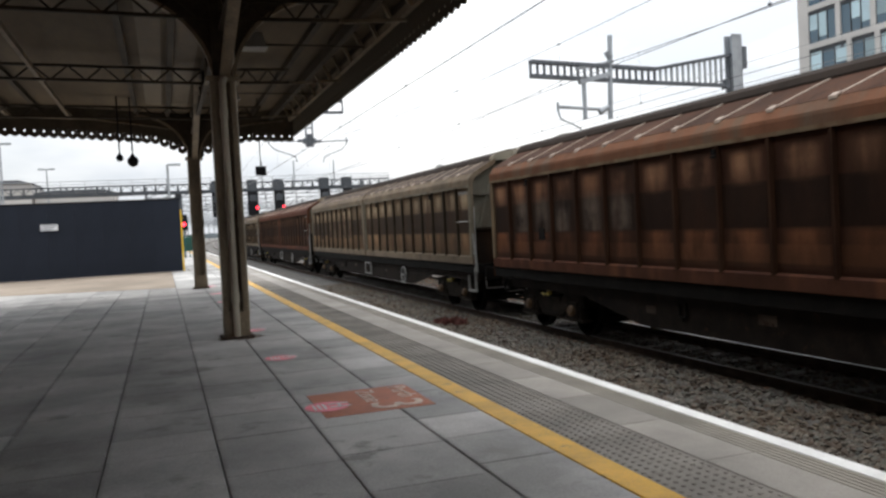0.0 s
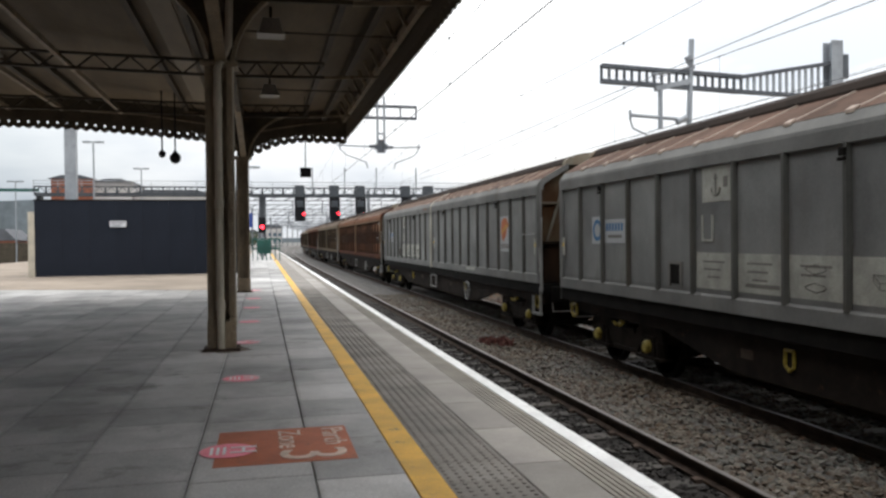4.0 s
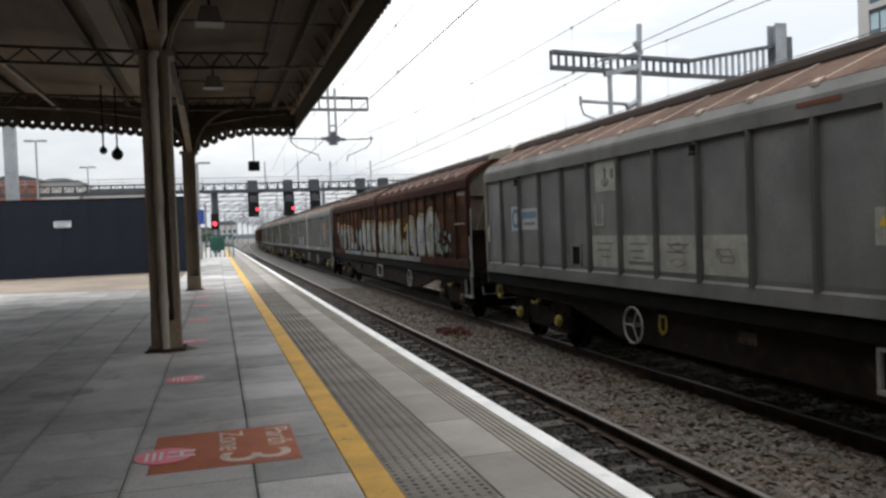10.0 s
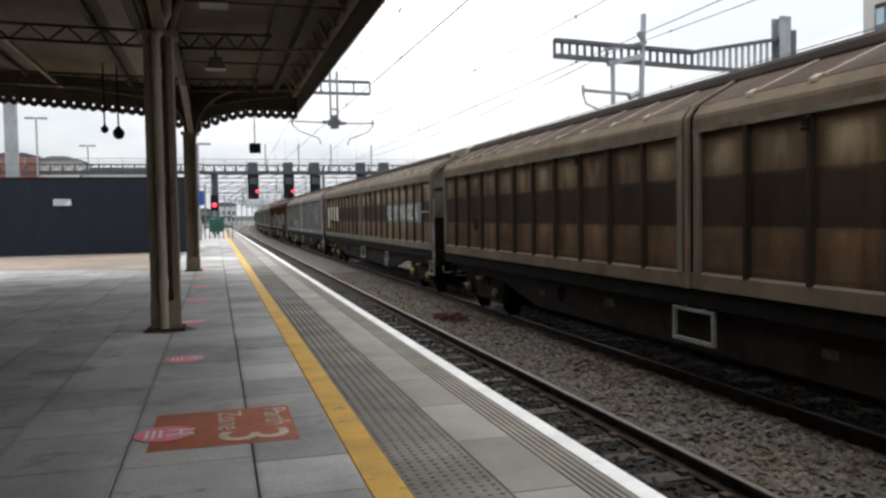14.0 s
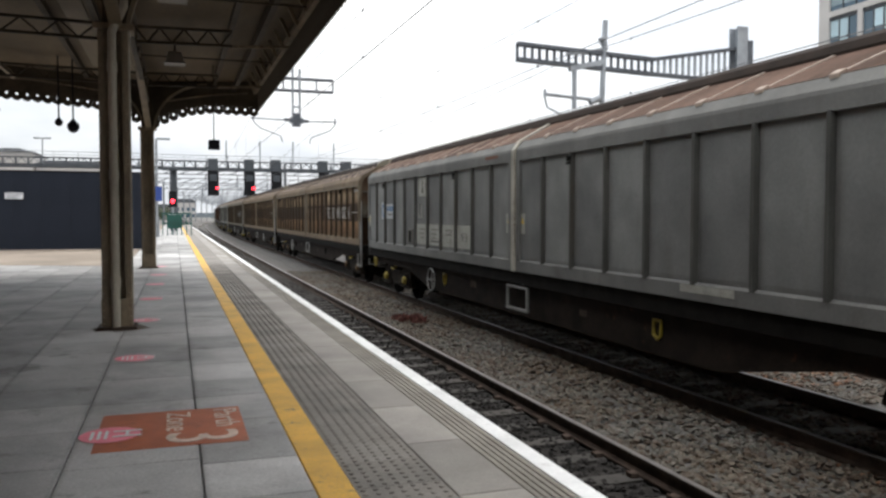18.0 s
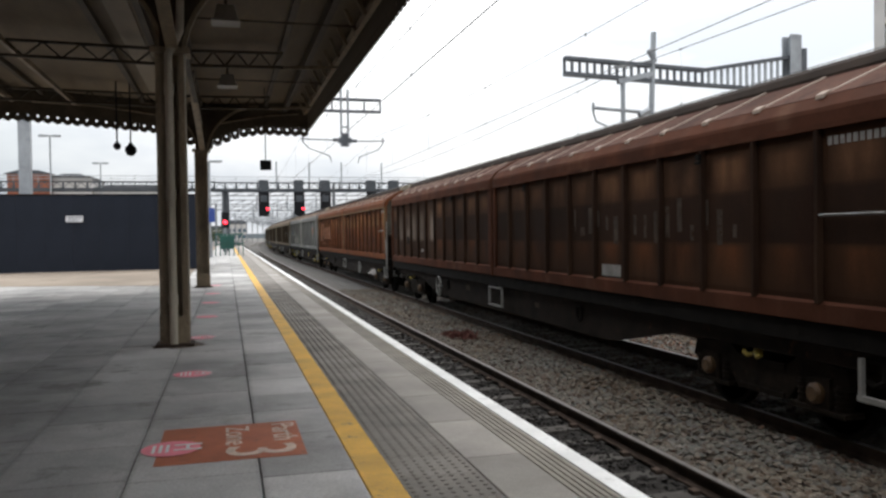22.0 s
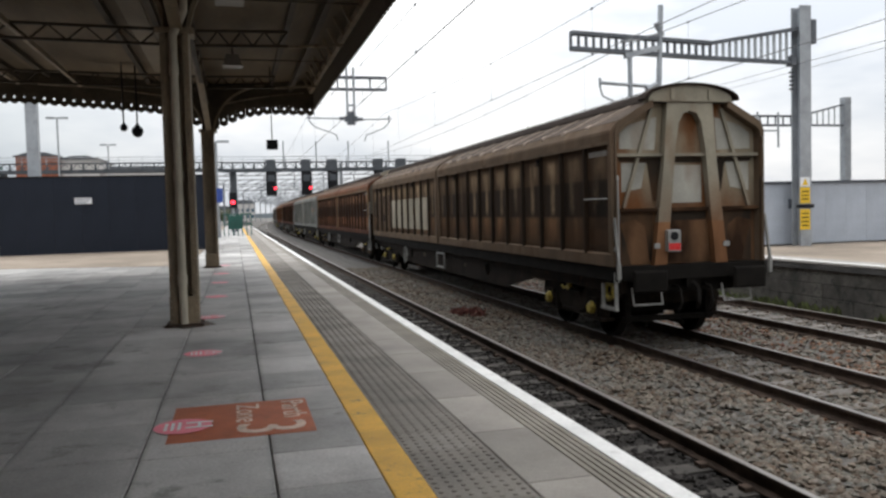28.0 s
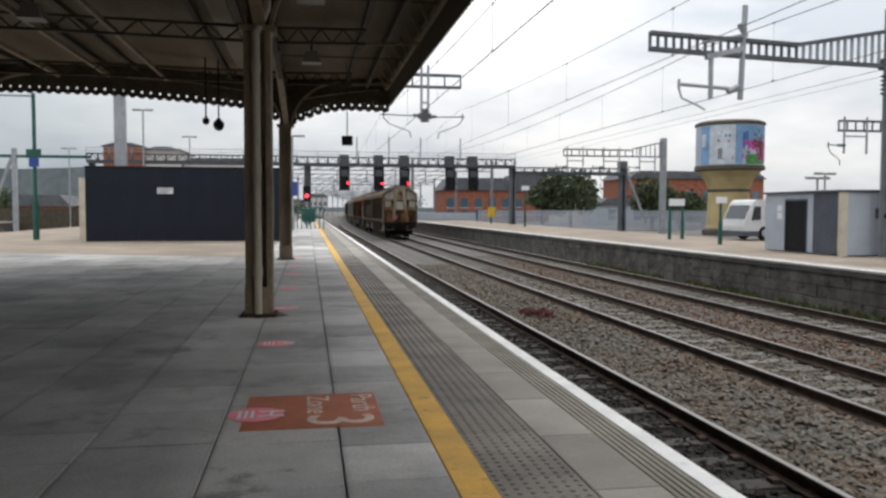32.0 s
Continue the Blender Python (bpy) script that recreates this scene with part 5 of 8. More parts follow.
MU = {k: mat("mural_" + k, c, 0.6, vary=0.25, scale=0.8) for k, c in dict(white=(0.62, 0.66, 0.70), sky=(0.22, 0.38, 0.60), blue=(0.05, 0.15, 0.42), pink=(0.55, 0.10, 0.35), red=(0.35, 0.03, 0.08), purple=(0.24, 0.10, 0.38), green=(0.06, 0.30, 0.06), dark=(0.05, 0.05, 0.07)).items()}
for a0, a1, z0, z1, kk in ((186, 206, 7.7, 11.9, "sky"), (206, 250, 7.7, 11.9, "white"), (250, 262, 7.7, 11.9, "sky"), (262, 330, 10.2, 11.9, "sky"), (275, 320, 10.6, 11.5, "blue"), (258, 288, 9.3, 10.5, "pink"), (288, 312, 8.2, 10.6, "red"), (312, 335, 8.0, 10.4, "pink"), (268, 292, 7.7, 8.7, "green"), (292, 312, 7.7, 8.3, "green"), (222, 228, 8.2, 9.4, "dark"), (230, 244, 10.6, 10.9, "blue"), (262, 272, 9.6, 11.2, "blue"), (296, 304, 8.0, 11.0, "dark"), (276, 296, 8.8, 9.4, "white"), (318, 330, 9.0, 9.8, "white"), (188, 198, 9.6, 11.0, "white"), (306, 322, 10.8, 11.4, "white"), (284, 290, 9.9, 10.9, "sky")):
    tank_patch(a0, a1, z0, z1, MU[kk], 0.012 + 0.004 * rnd.random())
mu_rnd = random.Random(44)
for k in range(46):     # small brush-like fields of the mural
    a0, z0 = mu_rnd.uniform(258, 332), mu_rnd.uniform(7.9, 11.4)
    kk = mu_rnd.choice(("blue", "sky", "white")) if z0 > 10.4 else mu_rnd.choice(("pink", "pink", "red", "purple", "green" if z0 < 8.8 else "white"))
    tank_patch(a0, a0 + mu_rnd.uniform(3, 8), z0, z0 + mu_rnd.uniform(0.15, 0.5), MU[kk], 0.018 + 0.0004 * k)
for k in range(9):
    a0, z0 = mu_rnd.uniform(208, 246), mu_rnd.uniform(8.0, 11.2)
    tank_patch(a0, a0 + mu_rnd.uniform(2, 5), z0, z0 + mu_rnd.uniform(0.1, 0.4), MU[mu_rnd.choice(("sky", "dark", "pink"))], 0.018 + 0.0004 * k)

# white minibus parked on the far platform
mb = thing("minibus", "white minibus parked on the far platform", "minibus", at=(12.45, 32.0, PZ))
side = [(0.03, 0.26), (0.0, 0.62), (0.06, 0.90), (0.34, 1.55), (0.44, 1.72), (0.60, 1.80), (5.2, 1.86), (5.35, 1.7), (5.4, 0.3)]
part("body", Shape().prism(side, 0.0, 1.9), M_UNIT_WHITE, mb)
for x0, x1 in ((0.45, 0.78), (0.98, 1.68), (1.8, 3.2), (3.35, 4.8)):
    part("window", Shape().prism([(x0 - (0.12 if x0 < 0.5 else 0.0), 0.88), (x0, 1.5), (x1, 1.5), (x1, 0.92)], -0.012, 0.0), M_UNIT_GLASS, mb)
part("windscreen", Shape().prism([(0.09, 0.95), (0.35, 1.55), (0.33, 1.56), (0.06, 0.95)], 0.1, 1.8), M_UNIT_GLASS, mb)
part("bumper", Shape().box(-0.06, 5.42, -0.02, 1.92, 0.2, 0.42), M_CABIN_DARK, mb)
for x in (1.0, 4.3):
    for y in (0.02, 1.7):
        wh = part("wheel", Shape().lathe([(0.31, -0.1), (0.33, 0), (0.31, 0.1)], 18, Matrix.Translation((x, y + 0.05, 0.33)) @ Euler((radians(90), 0, 0)).to_matrix().to_4x4()), M_BLACK, mb)
        part("rim", Shape().lathe([(0.18, 0.1), (0.16, 0.115)], 14, Matrix.Translation((x, y + 0.05, 0.33)) @ Euler((radians(90), 0, 0)).to_matrix().to_4x4()), M_GALV, wh)

# brick buildings
def house(name, x0, x1, y, d, h, label, wins, roof_h=3.0, material=M_BRICK):
    o = thing(name, label, "building", at=(x0, y, -0.3))
    w = x1 - x0
    part("wall", Shape().box(0, w, 0, d, 0, h), material, o)
    part("roof", Shape().prism([(-0.4, h), (w + 0.4, h), (w - 1.5, h + roof_h), (1.5, h + roof_h)], -0.4, d + 0.4, "y"), M_ROOF, o)
    for i in range(wins):
        for z in ([h * 0.25, h * 0.62] if h > 6 else [h * 0.5]):
            x = w * (i + 0.5) / wins
            wi = part("window", Shape().box(x - 0.7, x + 0.7, -0.06, 0.0, z - 0.9, z + 0.9), M_OFFICE_GLASS, o)
            part("sill", Shape().box(x - 0.85, x + 0.85, -0.18, 0.0, z - 1.05, z - 0.92), M_OFFICE, wi)
    return o


house("brick_building", 19.3, 33, 150, 10, 6.3, "red brick railway building with a dark slate roof", 5, 2.4)
house("gabled_house", 36, 45, 165, 9, 6.5, "brown gabled house behind the trees", 2, 3.6)
house("brick_building", 53, 80, 140, 14, 8.5, "long red brick building behind the water tower", 8, 1.4)
house("low_shed", 43, 62, 130, 8, 3.4, "low dark-roofed shed by the line", 4, 1.2, M_CABIN)
house("brick_building", -35, -29.6, 120, 12, 11.5, "brick building behind the navy hoarding", 3, 0.5)
house("pale_building", -29.5, -24.5, 121, 12, 11.1, "pale flat building behind the hoarding", 2, 0.5, M_OFFICE)
house("pale_building", -24.3, -14, 122, 12, 9.6, "lower pale building behind the hoarding", 3, 0.5, M_OFFICE)
house("pale_building", -6, 4, 430, 20, 9, "distant grey building where the line curves away", 4, 2.0, M_OFFICE)
house("brick_building", -34, -20, 300, 12, 6, "distant low brick building beside the line", 5, 2.0)
house("pale_building", -16, -8, 420, 20, 6, "distant pale building at the end of the line", 4, 2.0, M_OFFICE)
house("terraced_houses", -78, -48, 150, 9, 3.0, "distant low row of houses under the hill", 7, 2.0, M_BRICK)
house("terraced_houses", -46, -38, 150, 9, 3.2, "small pale house under the hill", 2, 1.6, M_OFFICE)
house("terraced_houses", -130, -80, 170, 9, 3.4, "distant low row of houses under the hill", 9, 2.0, M_BRICK)

# office block
OX, OY1, OY0 = 54.4, 63.3, -20.0
of = thing("office_block", "tall pale stone office block with a grid of windows", "office building", at=(OX, 0, -0.3))
part("core", Shape().box(0.35, 30, OY0, OY1 - 0.3, 0, 58), M_OFFICE_FRAME, of)
part("end_wall", Shape().box(0.0, 30, OY1 - 0.3, OY1, 0, 58), M_OFFICE, of)
FH = 3.75
wrnd = random.Random(21)
for fl in range(0, 15):
    z0 = 3.3 + FH * fl
    part("spandrel", Shape().box(0.0, 0.36, OY0, OY1 - 0.31, z0 - 0.27, z0 + 0.27), M_OFFICE, of)
    if fl < 2:
        continue
    y = OY1 - 1.3
    k = 0
    while y > 18:
        w = (2.6, 4.6, 2.6, 4.6)[(k + fl) % 4] if fl % 2 else (3.4, 3.4, 4.6, 2.6)[(k + fl) % 4]
        g_ = part("window", Shape().box(0.2, 0.30, y - w, y, z0 + 0.27, z0 + FH - 0.27), M_OFFICE_GLASS, of)
        nm = 2 if w < 3 else 3
        for m_ in range(1, nm):
            part("mullion", Shape().box(0.12, 0.2, y - w * m_ / nm - 0.05, y - w * m_ / nm + 0.05, z0 + 0.27, z0 + FH - 0.27), M_OFFICE_FRAME, g_)
        part("head_panel", Shape().box(0.1, 0.2, y - w, y, z0 + FH - 0.62, z0 + FH - 0.27), M_OFFICE_FRAME, g_)
        for m_ in range(nm):
            if wrnd.random() < 0.6:
                part("blind", Shape().box(0.17, 0.195, y - w * (m_ + 1) / nm + 0.08, y - w * m_ / nm - 0.08, z0 + 0.7 + wrnd.random(), z0 + FH - 0.64), M_BLIND, g_)
        part("pier", Shape().box(0.0, 0.36, y - w - 0.55, y - w, z0 + 0.27, z0 + FH - 0.27), M_OFFICE, of)
        y -= w + 0.55
        k += 1
    part("pier", Shape().box(0.0, 0.36, OY1 - 1.3, OY1 - 0.31, z0 + 0.27, z0 + FH - 0.27), M_OFFICE, of)

# trees
def tree(x, y, h, r_, seed, label, dense=2600):
    rr = random.Random(seed)
    t = thing("tree", label, "tree", "trees beyond the line", at=(x, y, -0.3))
    tr_ = Shape().tube((0, 0, 0), (0, 0, h * 0.45), 0.28, 8, 0.18)
    for k in range(7):
        a = k * 0.9
        tr_.tube((0, 0, h * (0.25 + 0.03 * k)), (math.cos(a) * r_ * 0.6, math.sin(a) * r_ * 0.6, h * (0.55 + 0.05 * k)), 0.1, 6, 0.04)
    part("trunk", tr_, M_BARK, t)
    s = Shape()
    lobes = [(rr.uniform(-0.6, 0.6) * r_, rr.uniform(-0.5, 0.5) * r_, h * rr.uniform(0.35, 0.82), r_ * rr.uniform(0.3, 0.55)) for _ in range(13)]
    for _ in range(dense):
        cx, cy, cz, cr = rr.choice(lobes)
        d = Vector((rr.gauss(0, 1), rr.gauss(0, 1), rr.gauss(0, 1))).normalized() * cr * rr.uniform(0.5, 1.08)
        q = rr.uniform(0.16, 0.34)
        m = Matrix.Translation((cx + d.x, cy + d.y, max(0.8, cz + d.z * 0.85))) @ Euler((rr.uniform(0, 6), rr.uniform(0, 6), 0)).to_matrix().to_4x4()
        s.add([(-q, -q * 0.5, 0), (0, -q * 0.7, 0.05), (q, 0, 0), (0, q * 0.7, 0.06), (-q * 0.8, q * 0.4, 0)], [(0, 1, 2, 3, 4)], m)
    part("crown", s, M_LEAF, t)
    return t


tree(30.5, 108, 8.6, 4.8, 1, "broad dark green tree beyond the far platform")
tree(27.0, 110, 7.4, 3.4, 2, "rounded green tree beside the railway fence", 1800)
tree(39.0, 100, 6.8, 4.0, 3, "green tree in front of the brick building", 2000)
tree(45.0, 104, 5.2, 3.4, 4, "low bushy tree behind the platform", 1500)
tree(56.0, 118, 4.2, 4.2, 5, "low spreading tree far behind the platform", 1500)
tree(-60.0, 150, 6.0, 5.0, 6, "distant dark tree under the hill", 1500)
tree(-17.0, 240, 6.5, 6.0, 7, "distant hazy tree beside the curving line", 1300)
tree(-27.0, 265, 8.0, 7.0, 8, "distant hazy tree beside the curving line", 1300)
tree(-10.5, 330, 6.0, 6.0, 9, "distant hazy tree at the end of the line", 1200)
tree(34.0, 330, 8.0, 8.0, 10, "distant hazy tree beyond the curving line", 1200)

# left: next platform and its edge
lp2 = tagged(part("side_platform", Shape().box(-52, -36.5, -20, 150, -0.4, PZ - 0.02), M_WALLSTONE), "distant side platform with a pale edge", "platform", kind="structure")
part("coping", Shape().slab(-52, -36.3, -20, 150, PZ - 0.15, PZ, 0.01), M_COPING, lp2)
gp = thing("green_lamp_post", "dark green lamp post with a blue sign and crossbar", "lamp post", at=(-17.7, 36.4, PZ))
part("pole", Shape().tube((0, 0, 0), (0, 0, 1.6), 0.13, 10).tube((0, 0, 1.6), (0, 0, 6.2), 0.08, 10), M_GREEN, gp)
part("panel", Shape().box(-0.3, 0.3, -0.12, -0.08, 3.5, 3.85), M_GREEN, gp)
part("panel", Shape().box(-0.2, 0.2, -0.12, -0.08, 3.1, 3.49), M_SIGN_BLUE, gp)
part("arm", Shape().tube((-2.6, 0, 6.1), (0, 0, 6.1), 0.05), M_GALV, gp)
df = thing("trackside_fence", "dark boarded fence beyond the side platform", "fence", kind="structure")
part("boards", Shape().box(-75, -30, 90.0, 90.1, -0.36, 2.3), M_VALANCE, df)
fb = thing("footbridge_rail", "long green handrail beam beyond the side platform", "railing", at=(-60, 73, 0))
part("beam", Shape().box(0, 35.3, -0.1, 0.1, 6.6, 6.85), M_GREEN, fb)
part("leg", Shape().box(6, 6.6, -0.2, 0.2, -0.3, 8.4), M_GALV, fb)
part("leg", Shape().box(28.95, 29.3, -0.2, 0.2, -0.3, 7.4), M_GALV, fb)
part("raking_strut", Shape().bar((28.9, 0, 6.6), (26.4, 0, -0.3), 0.3, 0.2), M_GALV, fb)
# hills, their haze put into the surface colour
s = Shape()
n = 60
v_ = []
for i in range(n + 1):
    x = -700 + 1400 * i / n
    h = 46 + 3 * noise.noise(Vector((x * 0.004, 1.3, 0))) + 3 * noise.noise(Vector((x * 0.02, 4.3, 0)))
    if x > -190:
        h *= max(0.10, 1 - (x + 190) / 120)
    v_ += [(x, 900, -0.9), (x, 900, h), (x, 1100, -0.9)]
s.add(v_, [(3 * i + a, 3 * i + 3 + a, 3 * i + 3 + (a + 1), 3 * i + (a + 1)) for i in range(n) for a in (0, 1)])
tagged(part("hill", s, M_HILL), "distant wooded hill with grey haze painted into its colour", "hill", kind="structure")

# ---- the goods train: bogie vans with sliding sides ----
PITCH, BODY, HALF = 23.2, 22.0, 1.32
FLOOR, SILL, PT, EAVE, CAPZ, CAPX = 1.29, 1.50, 3.20, 3.24, 3.88, 0.66
SHX, SHZ = -1.27, PT + 0.335   # shoulder, where the side turns into the roof
NBAY = 11
BAY = 0.984
MID = 0.12


def van_paint(name, base, band=None, top=None, rust=0.3, rust_col=(0.055, 0.030, 0.018), streak=0.5, lower=None, bleach_vignette=None, vary=0.0, chalk=None, chalk_z=(2.50, 2.60, 2.70, 3.12), chalk_w=0.17):
    """Weathered side paint. band: colour of the middle strip; top: colour of the strip below the eaves; lower: of the
    foot; bleach_vignette: of the panel middles, faded paint with shading towards the ribs painted in; chalk: of the
    narrow chalky streak above half height.
    """
    m = bpy.data.materials.new(name)
    m.use_nodes = True
    n, l = m.node_tree.nodes, m.node_tree.links
    b = n["Principled BSDF"]
    geo = n.new("ShaderNodeTexCoord")
    oi = n.new("ShaderNodeObjectInfo")
    sep = n.new("ShaderNodeSeparateXYZ")
    l.new(geo.outputs["Object"], sep.inputs["Vector"])
    shift = n.new("ShaderNodeVectorMath")
    shift.operation = "ADD"
    mul = n.new("ShaderNodeMath")
    mul.operation = "MULTIPLY"
    mul.inputs[1].default_value = 60.0
    l.new(oi.outputs["Random"], mul.inputs[0])
    l.new(geo.outputs["Object"], shift.inputs[0])
    l.new(mul.outputs["Value"], shift.inputs[1])
    big, fine, drip = (n.new("ShaderNodeTexNoise") for _ in range(3))
    big.inputs["Scale"].default_value, big.inputs["Detail"].default_value, big.inputs["Roughness"].default_value = 1.1, 4.0, 0.5
    fine.inputs["Scale"].default_value, fine.inputs["Detail"].default_value = 28.0, 4.0
    dmap = n.new("ShaderNodeMapping")
    dmap.inputs["Scale"].default_value = (1, 1.5, 0.42)
    drip.inputs["Scale"].default_value, drip.inputs["Detail"].default_value, drip.inputs["Roughness"].default_value = 1.5, 3.0, 0.45
    l.new(shift.outputs["Vector"], big.inputs["Vector"])
    l.new(shift.outputs["Vector"], fine.inputs["Vector"])
    l.new(shift.outputs["Vector"], dmap.inputs["Vector"])
    l.new(dmap.outputs["Vector"], drip.inputs["Vector"])

    def mixed(fac, a, c, kind="MIX"):
        x = n.new("ShaderNodeMix")
        x.data_type, x.blend_type = "RGBA", kind
        if hasattr(fac, "links"):
            l.new(fac, x.inputs["Factor"])
        else:
            x.inputs["Factor"].default_value = fac
        for sock, val in (("A", a), ("B", c)):
            if isinstance(val, tuple):
                x.inputs[sock].default_value = (*val, 1)
            else:
                l.new(val, x.inputs[sock])
        return x.outputs["Result"]

    def ranged(sock, a, c, lo=0.0, hi=1.0):
        r_ = n.new("ShaderNodeMapRange")
        r_.inputs["From Min"].default_value, r_.inputs["From Max"].default_value = a, c
        r_.inputs["To Min"].default_value, r_.inputs["To Max"].default_value = lo, hi
        l.new(sock, r_.inputs["Value"])
        return r_.outputs["Result"]

    col = mixed(ranged(big.outputs["Fac"], 0.3, 0.7), tuple(c * 0.72 for c in base), tuple(min(1, c * 1.22) for c in base))
    z = sep.outputs["Z"]

    def strip(z0, z1):
        a = n.new("ShaderNodeMath")
        a.operation = "MULTIPLY"
        l.new(ranged(z, z0 - 0.015, z0 + 0.015), a.inputs[0])
        l.new(ranged(z, z1 + 0.015, z1 - 0.015), a.inputs[1])
        return a.outputs["Value"]

    if band:
        col = mixed(strip(2.06, 2.66), col, mixed(ranged(big.outputs["Fac"], 0.3, 0.7), tuple(c * 0.7 for c in band), tuple(c * 1.25 for c in band)))
    if lower:
        col = mixed(strip(1.62, 1.86), col, lower)
    if top:
        col = mixed(strip(3.06, 4.2), col, mixed(ranged(big.outputs["Fac"], 0.3, 0.7), tuple(c * 0.75 for c in top), tuple(min(1, c * 1.2) for c in top)))
    # paler panel middles: faded paint, with shading towards the ribs painted in
    if bleach_vignette:
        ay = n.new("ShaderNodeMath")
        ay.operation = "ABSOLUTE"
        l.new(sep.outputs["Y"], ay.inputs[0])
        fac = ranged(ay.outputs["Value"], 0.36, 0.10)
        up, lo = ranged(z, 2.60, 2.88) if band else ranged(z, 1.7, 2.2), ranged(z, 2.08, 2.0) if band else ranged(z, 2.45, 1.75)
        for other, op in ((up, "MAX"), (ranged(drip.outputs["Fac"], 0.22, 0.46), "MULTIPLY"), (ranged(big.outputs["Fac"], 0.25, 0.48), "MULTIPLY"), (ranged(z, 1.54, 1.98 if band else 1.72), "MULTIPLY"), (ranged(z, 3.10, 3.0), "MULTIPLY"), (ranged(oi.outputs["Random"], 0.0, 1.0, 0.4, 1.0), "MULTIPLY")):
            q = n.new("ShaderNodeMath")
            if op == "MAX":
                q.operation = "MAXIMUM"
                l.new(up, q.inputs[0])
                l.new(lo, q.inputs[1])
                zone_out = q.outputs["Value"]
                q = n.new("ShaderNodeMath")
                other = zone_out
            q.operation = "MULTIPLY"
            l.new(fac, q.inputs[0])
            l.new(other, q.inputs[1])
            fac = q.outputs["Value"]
        col = mixed(fac, col, mixed(ranged(z, 2.0, 2.7), tuple(b_ * k_ for b_, k_ in zip(bleach_vignette, (0.72, 0.55, 0.45))), bleach_vignette))
    if chalk:
        off = n.new("ShaderNodeMath")
        off.operation = "ADD"
        l.new(sep.outputs["Y"], off.inputs[0])
        l.new(ranged(oi.outputs["Random"], 0.0, 1.0, -0.16, 0.16), off.inputs[1])
        wob = n.new("ShaderNodeMath")
        wob.operation = "ADD"
        l.new(off.outputs["Value"], wob.inputs[0])
        l.new(ranged(fine.outputs["Fac"], 0.3, 0.7, -0.025, 0.025), wob.inputs[1])
        ab = n.new("ShaderNodeMath")
        ab.operation = "ABSOLUTE"
        l.new(wob.outputs["Value"], ab.inputs[0])
        cf = ranged(ab.outputs["Value"], chalk_w, 0.2 * chalk_w, 0, 0.85)
        for other in (ranged(z, *chalk_z[:2]), ranged(z, *chalk_z[:1:-1]), ranged(big.outputs["Fac"], 0.30, 0.55)):
            q = n.new("ShaderNodeMath")
            q.operation = "MULTIPLY"
            l.new(cf, q.inputs[0])
            l.new(other, q.inputs[1])
            cf = q.outputs["Value"]
        col = mixed(cf, col, chalk)
    if vary:
        col = mixed(1.0, col, ranged(oi.outputs["Random"], 0.0, 1.0, 1 - vary, 1 + vary), "MULTIPLY")
    rf = ranged(drip.outputs["Fac"], 0.62 - 0.25 * rust, 0.78 - 0.2 * rust, 0, min(1.0, 0.35 + rust))
    col = mixed(rf, col, rust_col)
    col = mixed(1.0, col, ranged(drip.outputs["Fac"], 0.2, 0.8, 1 - 0.45 * streak, 1 + 0.3 * streak), "MULTIPLY")
    col = mixed(1.0, col, ranged(fine.outputs["Fac"], 0.3, 0.7, 0.93, 1.06), "MULTIPLY")
    l.new(col, b.inputs["Base Color"])
    l.new(ranged(big.outputs["Fac"], 0.2, 0.8, 0.65, 0.9), b.inputs["Roughness"])
    b.inputs["Specular IOR Level"].default_value = 0.2 if base[0] < base[2] * 1.2 else 0.07
    bp = n.new("ShaderNodeBump")
    bp.inputs["Strength"].default_value, bp.inputs["Distance"].default_value = 0.15, 0.01
    l.new(fine.outputs["Fac"], bp.inputs["Height"])
    l.new(bp.outputs["Normal"], b.inputs["Normal"])
    return m


GREY = (0.20, 0.20, 0.19)
WORN_RUST = van_paint("van_rust_worn_band", (0.056, 0.025, 0.015), band=(0.030, 0.017, 0.011), rust=0.4, rust_col=(0.030, 0.014, 0.008), streak=0.7, lower=(0.095, 0.042, 0.022), bleach_vignette=(0.30, 0.15, 0.08), vary=0.25, chalk=(0.235, 0.185, 0.145), chalk_z=(2.04, 2.10, 2.45, 2.80), chalk_w=0.36)
WORN_MAROON = van_paint("van_maroon_worn_band", (0.050, 0.026, 0.015), rust=0.35, rust_col=(0.022, 0.010, 0.006), streak=0.7, vary=0.25, chalk=(0.25, 0.20, 0.16), chalk_z=(1.98, 2.06, 2.5, 2.95), chalk_w=0.38)
WORN_BANDS = {4: WORN_RUST, 15: WORN_MAROON}
